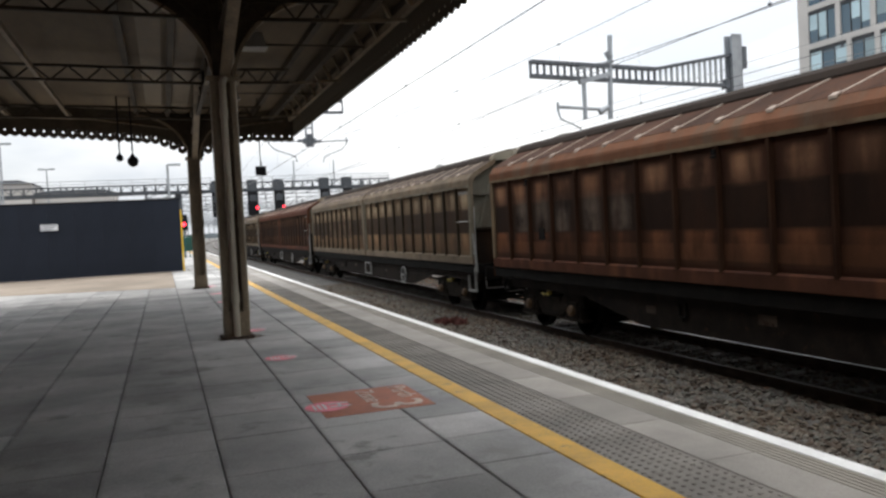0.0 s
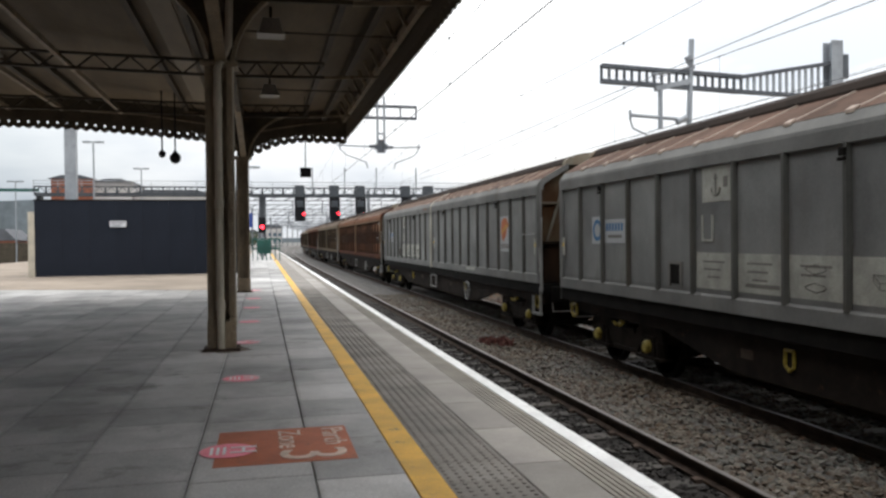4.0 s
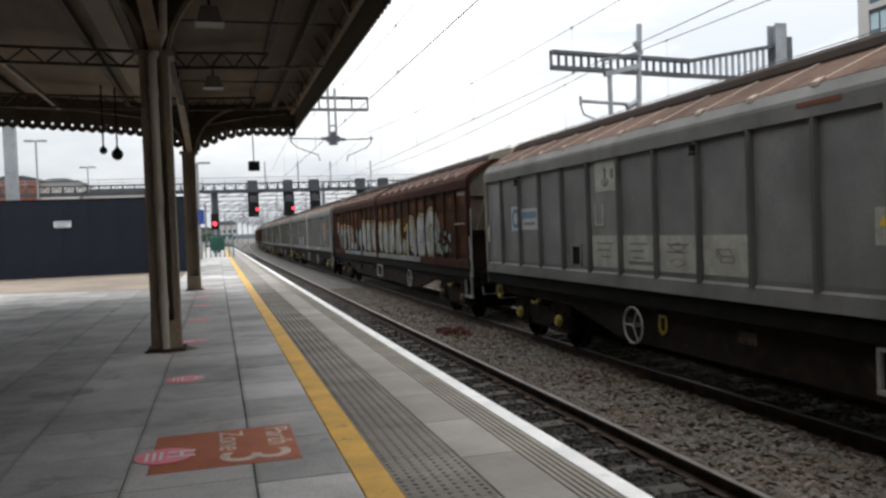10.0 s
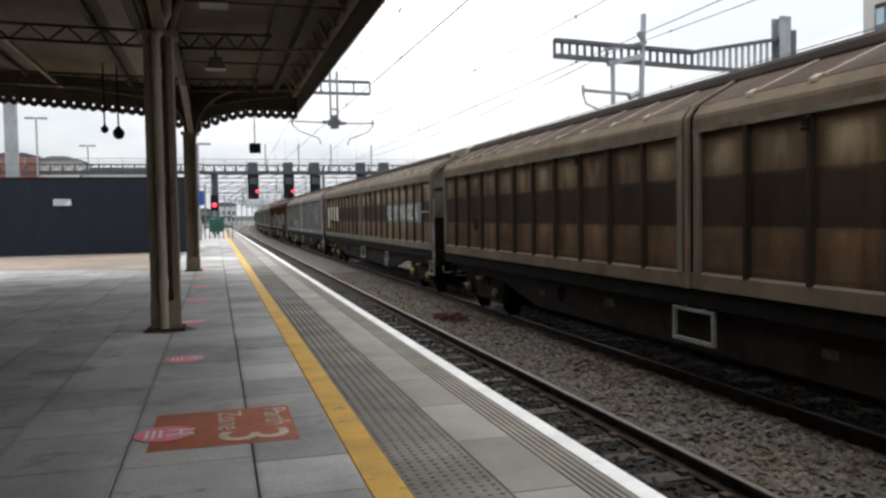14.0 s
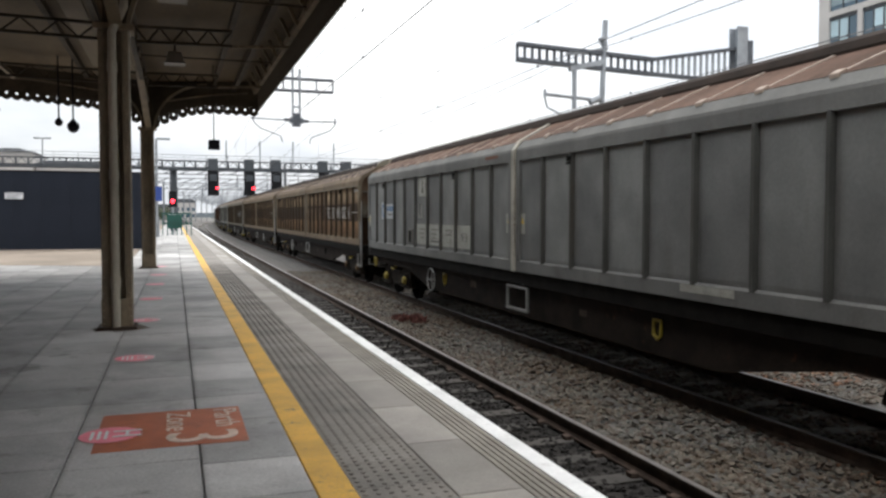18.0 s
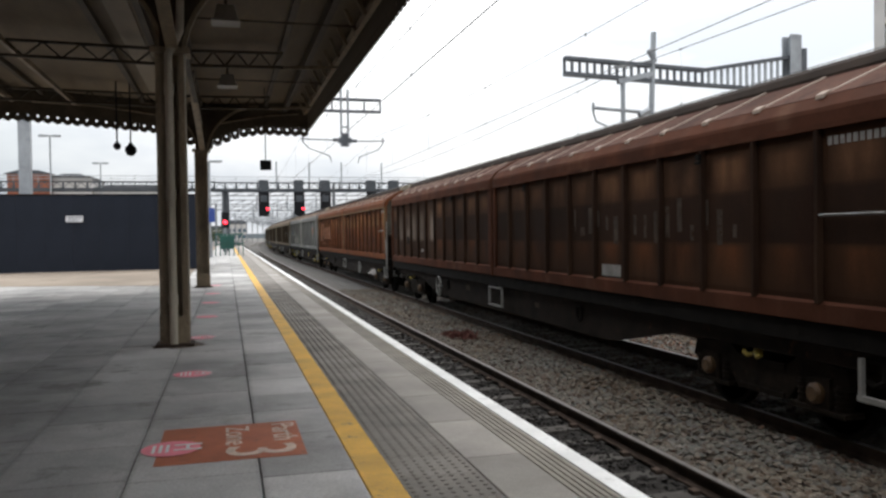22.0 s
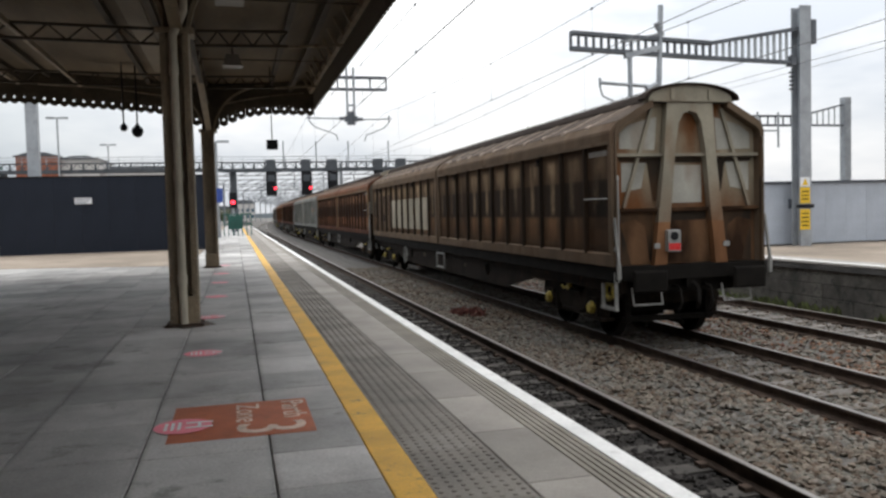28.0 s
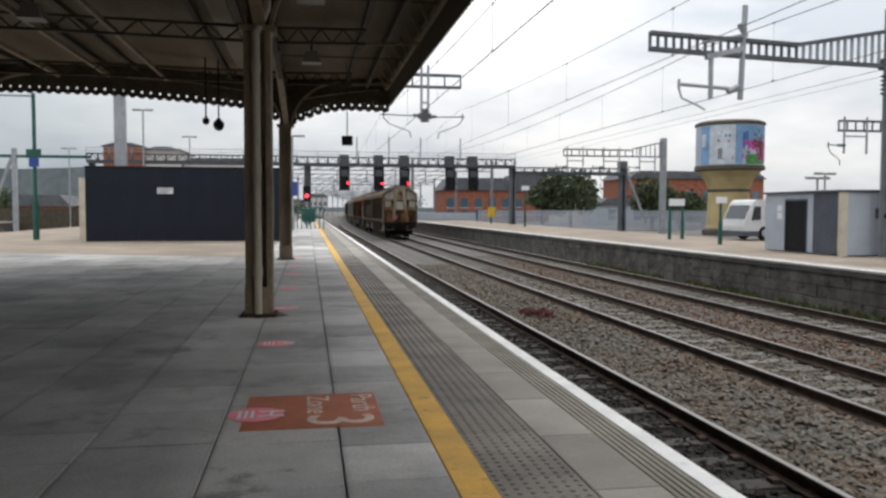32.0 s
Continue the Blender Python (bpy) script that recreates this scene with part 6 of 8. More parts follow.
PAINTS = {
    "grey": dict(side=van_paint("van_grey_paint", GREY, rust=0.05, rust_col=(0.10, 0.085, 0.07), streak=0.3, vary=0.1),
                 frame=van_paint("van_grey_frame", (0.178, 0.176, 0.164), rust=0.1, rust_col=(0.09, 0.075, 0.06), streak=0.3),
                 rib=van_paint("van_grey_rib", (0.10, 0.098, 0.088), rust=0.2, rust_col=(0.07, 0.055, 0.04), streak=0.3), roof=(0.125, 0.078, 0.058)),
    "pale_grey": dict(side=van_paint("van_pale_grey_paint", (0.215, 0.218, 0.205), rust=0.03, rust_col=(0.12, 0.10, 0.085), streak=0.25, vary=0.1),
                      frame=van_paint("van_pale_grey_frame", (0.20, 0.20, 0.185), rust=0.1, rust_col=(0.12, 0.10, 0.08), streak=0.3),
                      rib=van_paint("van_pale_grey_rib", (0.14, 0.138, 0.122), rust=0.2, rust_col=(0.08, 0.065, 0.05), streak=0.3), roof=(0.13, 0.085, 0.065)),
    "pale_brown": dict(side=van_paint("van_pale_brown_paint", (0.135, 0.097, 0.063), band=(0.052, 0.038, 0.028), rust=0.5, rust_col=(0.034, 0.018, 0.010), streak=0.9, lower=(0.13, 0.092, 0.06), bleach_vignette=(0.36, 0.295, 0.21), vary=0.25),
                       frame=van_paint("van_pale_brown_frame", (0.165, 0.145, 0.113), rust=0.4, rust_col=(0.10, 0.07, 0.045), streak=0.6),
                       rib=van_paint("van_pale_brown_rib", (0.055, 0.043, 0.031), rust=0.25), roof=(0.115, 0.09, 0.07)),
    "rust": dict(side=van_paint("van_rust_paint", (0.056, 0.025, 0.015), band=(0.026, 0.014, 0.009), rust=0.4, rust_col=(0.030, 0.014, 0.008), streak=0.7, lower=(0.095, 0.042, 0.022), bleach_vignette=(0.34, 0.18, 0.10), vary=0.25),
                 frame=van_paint("van_rust_frame", (0.085, 0.036, 0.022), rust=0.4, rust_col=(0.13, 0.055, 0.026), streak=0.7),
                 cant=van_paint("van_rust_cant", (0.175, 0.080, 0.045), rust=0.45, rust_col=(0.115, 0.085, 0.06), streak=0.6), post=van_paint("van_rust_post", (0.20, 0.145, 0.09), rust=0.5, rust_col=(0.10, 0.05, 0.028), streak=0.7),
                 rib=van_paint("van_rust_rib", (0.042, 0.020, 0.011), rust=0.3), roof=(0.066, 0.032, 0.020)),
    "orange": dict(side=van_paint("van_orange_paint", (0.080, 0.027, 0.0115), rust=0.55, rust_col=(0.040, 0.014, 0.007), streak=0.9, bleach_vignette=(0.37, 0.135, 0.053), vary=0.3, chalk=(0.38, 0.23, 0.10)),
                   frame=van_paint("van_orange_frame", (0.165, 0.058, 0.026), rust=0.35, rust_col=(0.17, 0.10, 0.055), streak=0.6),
                   cant=van_paint("van_orange_cant", (0.155, 0.058, 0.028), rust=0.4, rust_col=(0.12, 0.06, 0.035), streak=0.6), post=van_paint("van_orange_post", (0.19, 0.125, 0.07), rust=0.5, rust_col=(0.10, 0.042, 0.02), streak=0.7),
                   rib=van_paint("van_orange_rib", (0.08, 0.034, 0.016), rust=0.3), roof=(0.092, 0.036, 0.020)),
    "maroon": dict(side=van_paint("van_maroon_paint", (0.050, 0.025, 0.014), band=(0.030, 0.016, 0.010), rust=0.35, rust_col=(0.022, 0.010, 0.006), streak=0.7, bleach_vignette=(0.155, 0.078, 0.040), vary=0.25),
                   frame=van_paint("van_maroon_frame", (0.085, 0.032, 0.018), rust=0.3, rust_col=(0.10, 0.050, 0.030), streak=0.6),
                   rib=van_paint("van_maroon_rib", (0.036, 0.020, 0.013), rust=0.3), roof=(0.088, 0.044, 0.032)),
    "graffiti": dict(side=van_paint("van_graffiti_paint", (0.024, 0.0105, 0.006), band=(0.042, 0.016, 0.007), rust=0.35, rust_col=(0.022, 0.010, 0.006), streak=0.8, lower=(0.04, 0.017, 0.009), bleach_vignette=(0.115, 0.050, 0.020), vary=0.3),
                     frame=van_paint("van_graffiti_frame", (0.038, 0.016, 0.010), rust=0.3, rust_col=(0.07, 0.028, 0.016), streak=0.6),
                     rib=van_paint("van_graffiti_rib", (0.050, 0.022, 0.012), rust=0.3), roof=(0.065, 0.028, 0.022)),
    "last_brown": dict(side=van_paint("van_last_brown_paint", (0.088, 0.053, 0.030), band=(0.038, 0.026, 0.018), rust=0.5, rust_col=(0.034, 0.019, 0.011), streak=0.9, lower=(0.085, 0.047, 0.025), bleach_vignette=(0.36, 0.255, 0.155), vary=0.3, chalk=(0.30, 0.215, 0.13), chalk_z=(2.06, 2.2, 2.5, 3.0), chalk_w=0.14),
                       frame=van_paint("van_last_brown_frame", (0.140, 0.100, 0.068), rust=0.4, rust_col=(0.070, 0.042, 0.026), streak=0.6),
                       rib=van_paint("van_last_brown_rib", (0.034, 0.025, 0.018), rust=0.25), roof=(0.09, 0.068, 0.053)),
    "brown": dict(side=van_paint("van_brown_paint", (0.125, 0.083, 0.049), band=(0.047, 0.032, 0.022), rust=0.45, rust_col=(0.042, 0.022, 0.012), streak=0.8, lower=(0.11, 0.068, 0.04), bleach_vignette=(0.38, 0.285, 0.185), vary=0.2),
                  frame=van_paint("van_brown_frame", (0.18, 0.14, 0.10), rust=0.35, rust_col=(0.095, 0.058, 0.034), streak=0.6),
                  post=van_paint("van_brown_post", (0.20, 0.175, 0.13), rust=0.5, rust_col=(0.10, 0.07, 0.045), streak=0.7),
                  rib=van_paint("van_brown_rib", (0.045, 0.034, 0.023), rust=0.25), roof=(0.082, 0.060, 0.046)),
}
for k, d in PAINTS.items():
    d["roof"] = mat("van_roof_" + k, d["roof"], 0.7, vary=0.35, scale=0.9, fine=12, bump=0.15, wear=(tuple(c * 0.6 for c in d["roof"]), 0.35))
    d["roof"].node_tree.nodes["Principled BSDF"].inputs["Specular IOR Level"].default_value = 0.03
M_END_RUSTY = van_paint("van_end_rusty_paint", (0.135, 0.10, 0.062), rust=0.7, rust_col=(0.055, 0.028, 0.014), streak=0.9)
# ends between coupled vans: the gap's shade is put into darker paint
M_END = van_paint("van_end_paint", (0.17, 0.157, 0.125), rust=0.5, rust_col=(0.085, 0.042, 0.020), streak=0.8)
M_END_LAST = van_paint("last_end_paint", (0.31, 0.255, 0.18), rust=0.8, rust_col=(0.13, 0.055, 0.022), streak=0.9, chalk=(0.085, 0.038, 0.017), chalk_z=(0.5, 0.6, 2.25, 2.7), chalk_w=9.0)
M_END_PALE = van_paint("last_end_pale_paint", (0.36, 0.345, 0.30), rust=0.35, rust_col=(0.16, 0.085, 0.045), streak=0.5)
M_DARK_STRIP = van_paint("soot_stain", (0.035, 0.026, 0.019), rust=0.5, rust_col=(0.085, 0.045, 0.022), streak=0.8)
M_CREAMWORN = van_paint("worn_cream_panel", (0.36, 0.32, 0.25), rust=0.3, rust_col=(0.14, 0.10, 0.065), streak=0.7)
M_END_LOW = van_paint("van_end_rust", (0.17, 0.092, 0.048), rust=0.9, rust_col=(0.026, 0.014, 0.008), streak=0.9)
# lower plates and pillars facing a gap, its shade painted in
M_END_DARK = van_paint("van_end_gap_shade", (0.020, 0.014, 0.010), rust=0.4, rust_col=(0.034, 0.018, 0.010), streak=0.8)
M_PILLAR_SHADED = van_paint("van_end_pillar_dirty", (0.17, 0.155, 0.125), rust=0.5, rust_col=(0.08, 0.048, 0.028), streak=0.6)
M_PILLAR = van_paint("van_end_pillar", (0.29, 0.26, 0.20), rust=0.4, rust_col=(0.15, 0.080, 0.042), streak=0.6, chalk=(0.15, 0.066, 0.028), chalk_z=(0.5, 0.6, 1.95, 2.75), chalk_w=9.0)
M_FOOT = van_paint("rusty_pillar_foot", (0.25, 0.125, 0.062), rust=0.5, rust_col=(0.07, 0.03, 0.014), streak=0.6)
M_CENTRE = mat("cream_centre_post", (0.40, 0.37, 0.30), 0.6, vary=0.3, scale=3, wear=((0.14, 0.08, 0.05), 0.2))
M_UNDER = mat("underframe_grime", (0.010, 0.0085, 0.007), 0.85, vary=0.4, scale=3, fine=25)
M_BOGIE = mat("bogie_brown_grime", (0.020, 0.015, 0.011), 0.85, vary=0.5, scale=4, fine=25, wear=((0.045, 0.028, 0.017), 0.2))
M_AXLE = mat("rusty_axlebox_cover", (0.095, 0.052, 0.020), 0.6, vary=0.4, scale=6, wear=((0.05, 0.03, 0.015), 0.3))
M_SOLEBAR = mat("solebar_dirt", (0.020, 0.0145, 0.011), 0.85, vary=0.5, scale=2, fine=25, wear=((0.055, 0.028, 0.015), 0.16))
M_GUTTER = mat("roof_cap_grime", (0.030, 0.021, 0.016), 0.85, vary=0.35, scale=1.5, fine=20)
for m in (M_UNDER, M_BOGIE, M_SOLEBAR, M_GUTTER):
    m.node_tree.nodes["Principled BSDF"].inputs["Specular IOR Level"].default_value = 0.12
M_YPART = mat("yellow_axlebox_paint", (0.30, 0.225, 0.03), 0.55, vary=0.35, scale=6, wear=((0.10, 0.07, 0.02), 0.3))
M_WPART = mat("white_handrail_paint", (0.25, 0.245, 0.228), 0.5, vary=0.25, scale=5, wear=((0.25, 0.2, 0.16), 0.2))
M_STRAP = mat("pale_roof_strap", (0.36, 0.28, 0.22), 0.7, vary=0.25, scale=4)
M_DECAL = mat("cream_data_panel", (0.37, 0.365, 0.315), 0.7, vary=0.22, scale=4, wear=((0.25, 0.22, 0.18), 0.15))
M_DECAL_INK = mat("faded_panel_ink", (0.16, 0.15, 0.13), 0.7, vary=0.2)
M_LOGO_WHITE = mat("white_logo_panel", (0.38, 0.385, 0.385), 0.6, vary=0.1, scale=3)
M_LOGO_BLUE = mat("blue_logo_ink", (0.03, 0.13, 0.27), 0.6, vary=0.1)
M_LOGO_ORANGE = mat("orange_logo_ink", (0.50, 0.13, 0.03), 0.6, vary=0.2, scale=4)
M_LOGO_GOLD = mat("gold_logo_ink", (0.52, 0.26, 0.03), 0.6, vary=0.2, scale=4)
M_FADED = mat("faded_white_lettering", (0.27, 0.255, 0.235), 0.75, vary=0.3, scale=3, wear=((0.15, 0.12, 0.1), 0.25))
M_REMNANT = mat("worn_letter_remnant", (0.075, 0.058, 0.045), 0.75, vary=0.4, scale=3, wear=((0.04, 0.02, 0.012), 0.4))
M_FADED_BRIGHT = mat("faded_white_letter_paint", (0.40, 0.385, 0.355), 0.75, vary=0.3, scale=3, wear=((0.2, 0.17, 0.15), 0.28))
M_FADED2 = mat("worn_pale_patch", (0.115, 0.080, 0.053), 0.75, vary=0.5, scale=2.2, stretch=(1, 1.6, 0.6), wear=((0.06, 0.03, 0.018), 0.55))
M_SLATE = mat("faded_slate_panel", (0.125, 0.14, 0.145), 0.7, vary=0.3, scale=2.5, wear=((0.09, 0.07, 0.05), 0.25))
M_PALEPATCH = mat("pale_paint_patch", (0.50, 0.46, 0.385), 0.75, vary=0.3, scale=2, wear=((0.2, 0.13, 0.09), 0.25))
M_SALMON_LIGHT = mat("light_salmon_patch", (0.30, 0.115, 0.052), 0.7, vary=0.3, scale=2, wear=((0.16, 0.055, 0.022), 0.25))
M_SALMON = mat("salmon_faded_patch", (0.155, 0.052, 0.022), 0.7, vary=0.25, scale=2, wear=((0.22, 0.085, 0.045), 0.2))
M_BARE = mat("rubbed_rust_paint", (0.064, 0.026, 0.011), 0.75, vary=0.4, scale=2, wear=((0.035, 0.014, 0.007), 0.4))
for m in (M_BARE, M_REMNANT, M_FADED2):
    m.node_tree.nodes["Principled BSDF"].inputs["Specular IOR Level"].default_value = 0.05
M_SILVER = mat("silver_spray_paint", (0.235, 0.235, 0.225), 0.6, vary=0.4, scale=2, fine=18)
M_PEACH = mat("faded_peach_coat", (0.30, 0.165, 0.095), 0.7, vary=0.35, scale=2.5, wear=((0.13, 0.05, 0.022), 0.35))
M_SILVER_DIRTY = mat("dirty_silver_spray", (0.15, 0.15, 0.145), 0.65, vary=0.45, scale=3, fine=20, stretch=(1, 0.5, 2), wear=((0.04, 0.03, 0.025), 0.35))
M_SPRAYBLACK = mat("black_spray_paint", (0.02, 0.02, 0.02), 0.5, vary=0.3)
M_TEAL = mat("teal_spray_paint", (0.13, 0.20, 0.175), 0.6, vary=0.3, scale=3)
M_SPRAYYELLOW = mat("yellow_spray_paint", (0.34, 0.25, 0.04), 0.6, vary=0.25, scale=3)
M_SPRAYBLUE = mat("blue_spray_paint", (0.12, 0.17, 0.22), 0.6, vary=0.3, scale=3)
M_TAIL_RED = mat("red_tail_lamp_glass", (0.55, 0.01, 0.01), 0.3, vary=0.1)

VM = {}


def vmesh(key, build):
    if key not in VM:
        VM[key] = build().mesh(key.split(":")[0])
    return VM[key]


def roof_arch(n=8, w=CAPX + 0.06, z0=CAPZ, z1=4.12):
    return [(w * math.cos(math.pi * i / n), z0 + (z1 - z0) * math.sin(math.pi * i / n)) for i in range(n + 1)]


def wheelset():
    s = Shape()
    for sx in (-0.7525, 0.7525):
        s.lathe([(0.46, -0.065), (0.46, 0.065), (0.40, 0.065), (0.38, 0.03), (0.16, 0.03), (0.13, 0.08), (0.13, -0.08), (0.16, -0.03), (0.38, -0.03), (0.40, -0.065)], 28, Matrix.Translation((sx, 0, 0)) @ Euler((0, radians(90), 0)).to_matrix().to_4x4())
    s.tube((-1.0, 0, 0), (1.0, 0, 0), 0.075, 10)
    return s


def bogie_frame():
    s = Shape()
    for sx in (-1, 1):
        x = sx * 1.02
        pr = [(-1.36, 0.60), (-1.30, 0.80), (-0.60, 0.84), (-0.42, 0.72), (0.42, 0.72), (0.60, 0.84), (1.30, 0.80), (1.36, 0.60), (1.22, 0.54), (0.62, 0.55), (0.44, 0.34), (-0.44, 0.34), (-0.62, 0.55), (-1.22, 0.54)]
        s.prism(pr, x - 0.06, x + 0.06, "x")
        s.box(x - 0.09, x + 0.09, -0.42, 0.42, 0.66, 0.735).box(x - 0.085, x + 0.085, -0.40, 0.40, 0.335, 0.40)
        for k in (-0.15, 0.0, 0.15):
            s.tube((x, k, 0.40), (x, k, 0.66), 0.06, 10)
        for k in (-0.94, 0.94):
            for o in (-0.27, 0.27):
                s.tube((x, k + o, 0.36), (x, k + o, 0.62), 0.085, 12)
                for q in range(4):
                    s.tube((x, k + o, 0.385 + 0.06 * q), (x, k + o, 0.41 + 0.06 * q), 0.1, 12)
            s.box(x - 0.12, x + 0.12, k - 0.40, k + 0.40, 0.31, 0.36)
            s.box(x - 0.10, x + 0.10, k - 0.17, k + 0.17, 0.34, 0.68)
    s.box(-1.0, 1.0, -0.18, 0.18, 0.42, 0.78)
    s.box(-0.95, 0.95, -1.35, -1.24, 0.56, 0.74).box(-0.95, 0.95, 1.24, 1.35, 0.56, 0.74)
    return s


def brake_rigging():
    """Blocks, hangers and beams inside the wheels."""
    s = Shape()
    for k in (-1, 1):
        for y0 in (0.36, 1.46):
            s.bar((-0.85, k * y0, 0.34), (0.85, k * y0, 0.34), 0.09, 0.09)
            for sx in (-0.7525, 0.7525):
                s.box(sx - 0.05, sx + 0.05, k * y0 - 0.06, k * y0 + 0.06, 0.28, 0.66)
                s.bar((sx, k * y0, 0.6), (sx, k * y0 * 0.98, 0.95), 0.05, 0.04)
    s.bar((-0.35, -1.4, 0.22), (-0.35, 1.4, 0.22), 0.05, 0.06).bar((0.35, -1.4, 0.22), (0.35, 1.4, 0.22), 0.05, 0.06)
    return s.box(-0.55, 0.55, -0.42, 0.42, 0.24, 0.62)


def side_rib():
    return Shape().prism([(-HALF - 0.07, -0.022), (-HALF - 0.07, 0.022), (-HALF - 0.01, 0.034), (-HALF + 0.03, 0.034), (-HALF + 0.03, -0.034), (-HALF - 0.01, -0.034)], SILL - 0.03, PT + 0.01, "z")


def side_panel(ln):
    s = Shape()
    x = -HALF
    s.add([(x, -ln / 2, SILL - 0.05), (x, ln / 2, SILL - 0.05), (x, ln / 2, PT), (x, -ln / 2, PT), (x - 0.014, -ln / 2 + 0.1, SILL + 0.06), (x - 0.014, ln / 2 - 0.1, SILL + 0.06), (x - 0.014, ln / 2 - 0.1, PT - 0.09), (x - 0.014, -ln / 2 + 0.1, PT - 0.09),
           (x + 0.04, -ln / 2, SILL - 0.05), (x + 0.04, ln / 2, SILL - 0.05), (x + 0.04, ln / 2, PT), (x + 0.04, -ln / 2, PT)],
          [(4, 5, 6, 7), (0, 1, 5, 4), (1, 2, 6, 5), (2, 3, 7, 6), (3, 0, 4, 7), (8, 11, 10, 9), (0, 8, 9, 1), (3, 2, 10, 11), (0, 3, 11, 8), (1, 9, 10, 2)])
    return s


def cant_profile():
    x = HALF
    return [(-x - 0.06, PT), (-x - 0.06, PT + 0.16), (-x - 0.05, PT + 0.205), (SHX, SHZ), (SHX + 0.03, SHZ - 0.05), (-x + 0.02, PT + 0.17), (-x + 0.0, PT + 0.13), (-x + 0.0, PT)]


def strap_mesh():
    """A flat pale strap slanting across the roof slope, with its foot bracket."""
    x0, z0, x1, z1 = SHX + 0.035, SHZ + 0.03, -CAPX - 0.005, CAPZ + 0.014
    s = Shape().add([(x0, 0.0, z0), (x0, 0.05, z0), (x1, -0.37, z1), (x1, -0.42, z1), (x0, 0.0, z0 - 0.03), (x0, 0.05, z0 - 0.03), (x1, -0.37, z1 - 0.03), (x1, -0.42, z1 - 0.03)],
                    [(0, 3, 2, 1), (0, 1, 5, 4), (1, 2, 6, 5), (2, 3, 7, 6), (3, 0, 4, 7), (4, 5, 6, 7)])
    return s.prism([(SHX - 0.035, SHZ - 0.03), (SHX - 0.03, SHZ + 0.012), (SHX + 0.05, SHZ + 0.058), (SHX + 0.07, SHZ + 0.02)], -0.02, 0.09)


def van(idx, paint, label):
    """One van, front towards +y. idx counts from the head of the stretch that is seen."""
    P = PAINTS[paint]
    v = thing("goods_van", label, "railway wagon", "vans of the goods train")
    hb_ = BODY / 2
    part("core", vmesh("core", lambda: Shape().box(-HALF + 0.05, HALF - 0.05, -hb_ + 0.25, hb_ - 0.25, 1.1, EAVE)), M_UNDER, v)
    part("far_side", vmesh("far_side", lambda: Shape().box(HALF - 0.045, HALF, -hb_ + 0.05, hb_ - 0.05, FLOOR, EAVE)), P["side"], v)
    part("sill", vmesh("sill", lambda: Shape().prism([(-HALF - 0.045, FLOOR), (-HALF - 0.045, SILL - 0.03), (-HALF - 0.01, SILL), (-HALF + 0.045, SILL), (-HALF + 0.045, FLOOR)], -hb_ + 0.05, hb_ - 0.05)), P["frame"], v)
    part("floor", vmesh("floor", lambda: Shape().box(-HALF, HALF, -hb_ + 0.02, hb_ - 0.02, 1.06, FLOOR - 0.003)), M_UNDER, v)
    pm = vmesh("side_panel", lambda: side_panel(BAY - 0.02))
    rm = vmesh("rib", side_rib)
    for h in (-1, 1):
        door = part("sliding_side", vmesh("sliding_side", lambda: Shape().prism(cant_profile(), -(NBAY * BAY) / 2, (NBAY * BAY) / 2)), P.get("cant", P["frame"]), v, at=(0, h * (MID + NBAY * BAY / 2), 0))
        if "grey" not in paint:
            part("eaves_strip", vmesh("eaves_strip", lambda: Shape().box(-HALF - 0.072, -HALF - 0.0605, -(NBAY * BAY) / 2 + 0.01, (NBAY * BAY) / 2 - 0.01, PT - 0.01, PT + 0.045)), P.get("post", P["frame"]), door)
        for i in range(NBAY):
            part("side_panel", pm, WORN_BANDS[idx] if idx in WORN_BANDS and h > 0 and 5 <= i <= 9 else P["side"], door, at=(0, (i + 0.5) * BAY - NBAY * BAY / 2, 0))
        for i in range(NBAY + 1):
            if i in (0, NBAY):
                continue
            part("rib", rm, P["rib"], door, at=(0, i * BAY - NBAY * BAY / 2, 0))
        for i in (NBAY - 2, 3):
            part("side_latch", vmesh("side_latch", lambda: Shape().box(-HALF - 0.115, -HALF - 0.071, -0.035, 0.035, PT - 0.13, PT - 0.05).tube((-HALF - 0.10, -0.05, PT - 0.16), (-HALF - 0.10, 0.05, PT - 0.16), 0.02, 8)), M_UNDER, door, at=(0, i * BAY - NBAY * BAY / 2, 0))
        part("door_frame", vmesh("door_frame", lambda: Shape().box(-HALF - 0.06, -HALF + 0.03, -0.06, 0.06, SILL - 0.02, PT)), P.get("post", P["frame"]), door, at=(0, NBAY * BAY / 2 - 0.06, 0))
        part("door_frame", VM["door_frame"], P.get("post", P["frame"]), door, at=(0, -NBAY * BAY / 2 + 0.06, 0))
        part("roof_slope", vmesh("roof_slope", lambda: Shape().prism([(SHX - 0.002, SHZ + 0.004), (-CAPX, CAPZ), (-CAPX, CAPZ - 0.05), (SHX + 0.03, SHZ - 0.045)], -(NBAY * BAY) / 2, (NBAY * BAY) / 2)), P["roof"], door)
        straps = vmesh("roof_strap", strap_mesh)
        for i in range(1, NBAY, 1):
            part("roof_strap", straps, M_STRAP, door, at=(0, i * BAY - NBAY * BAY / 2, 0))
    # middle posts
    part("middle_post", vmesh("middle_post", lambda: Shape().box(-HALF - 0.02, -HALF + 0.04, -0.115, 0.115, SILL - 0.2, EAVE + 0.1)), M_UNDER, v)
    bw = 0.13 if "grey" in paint else 0.08
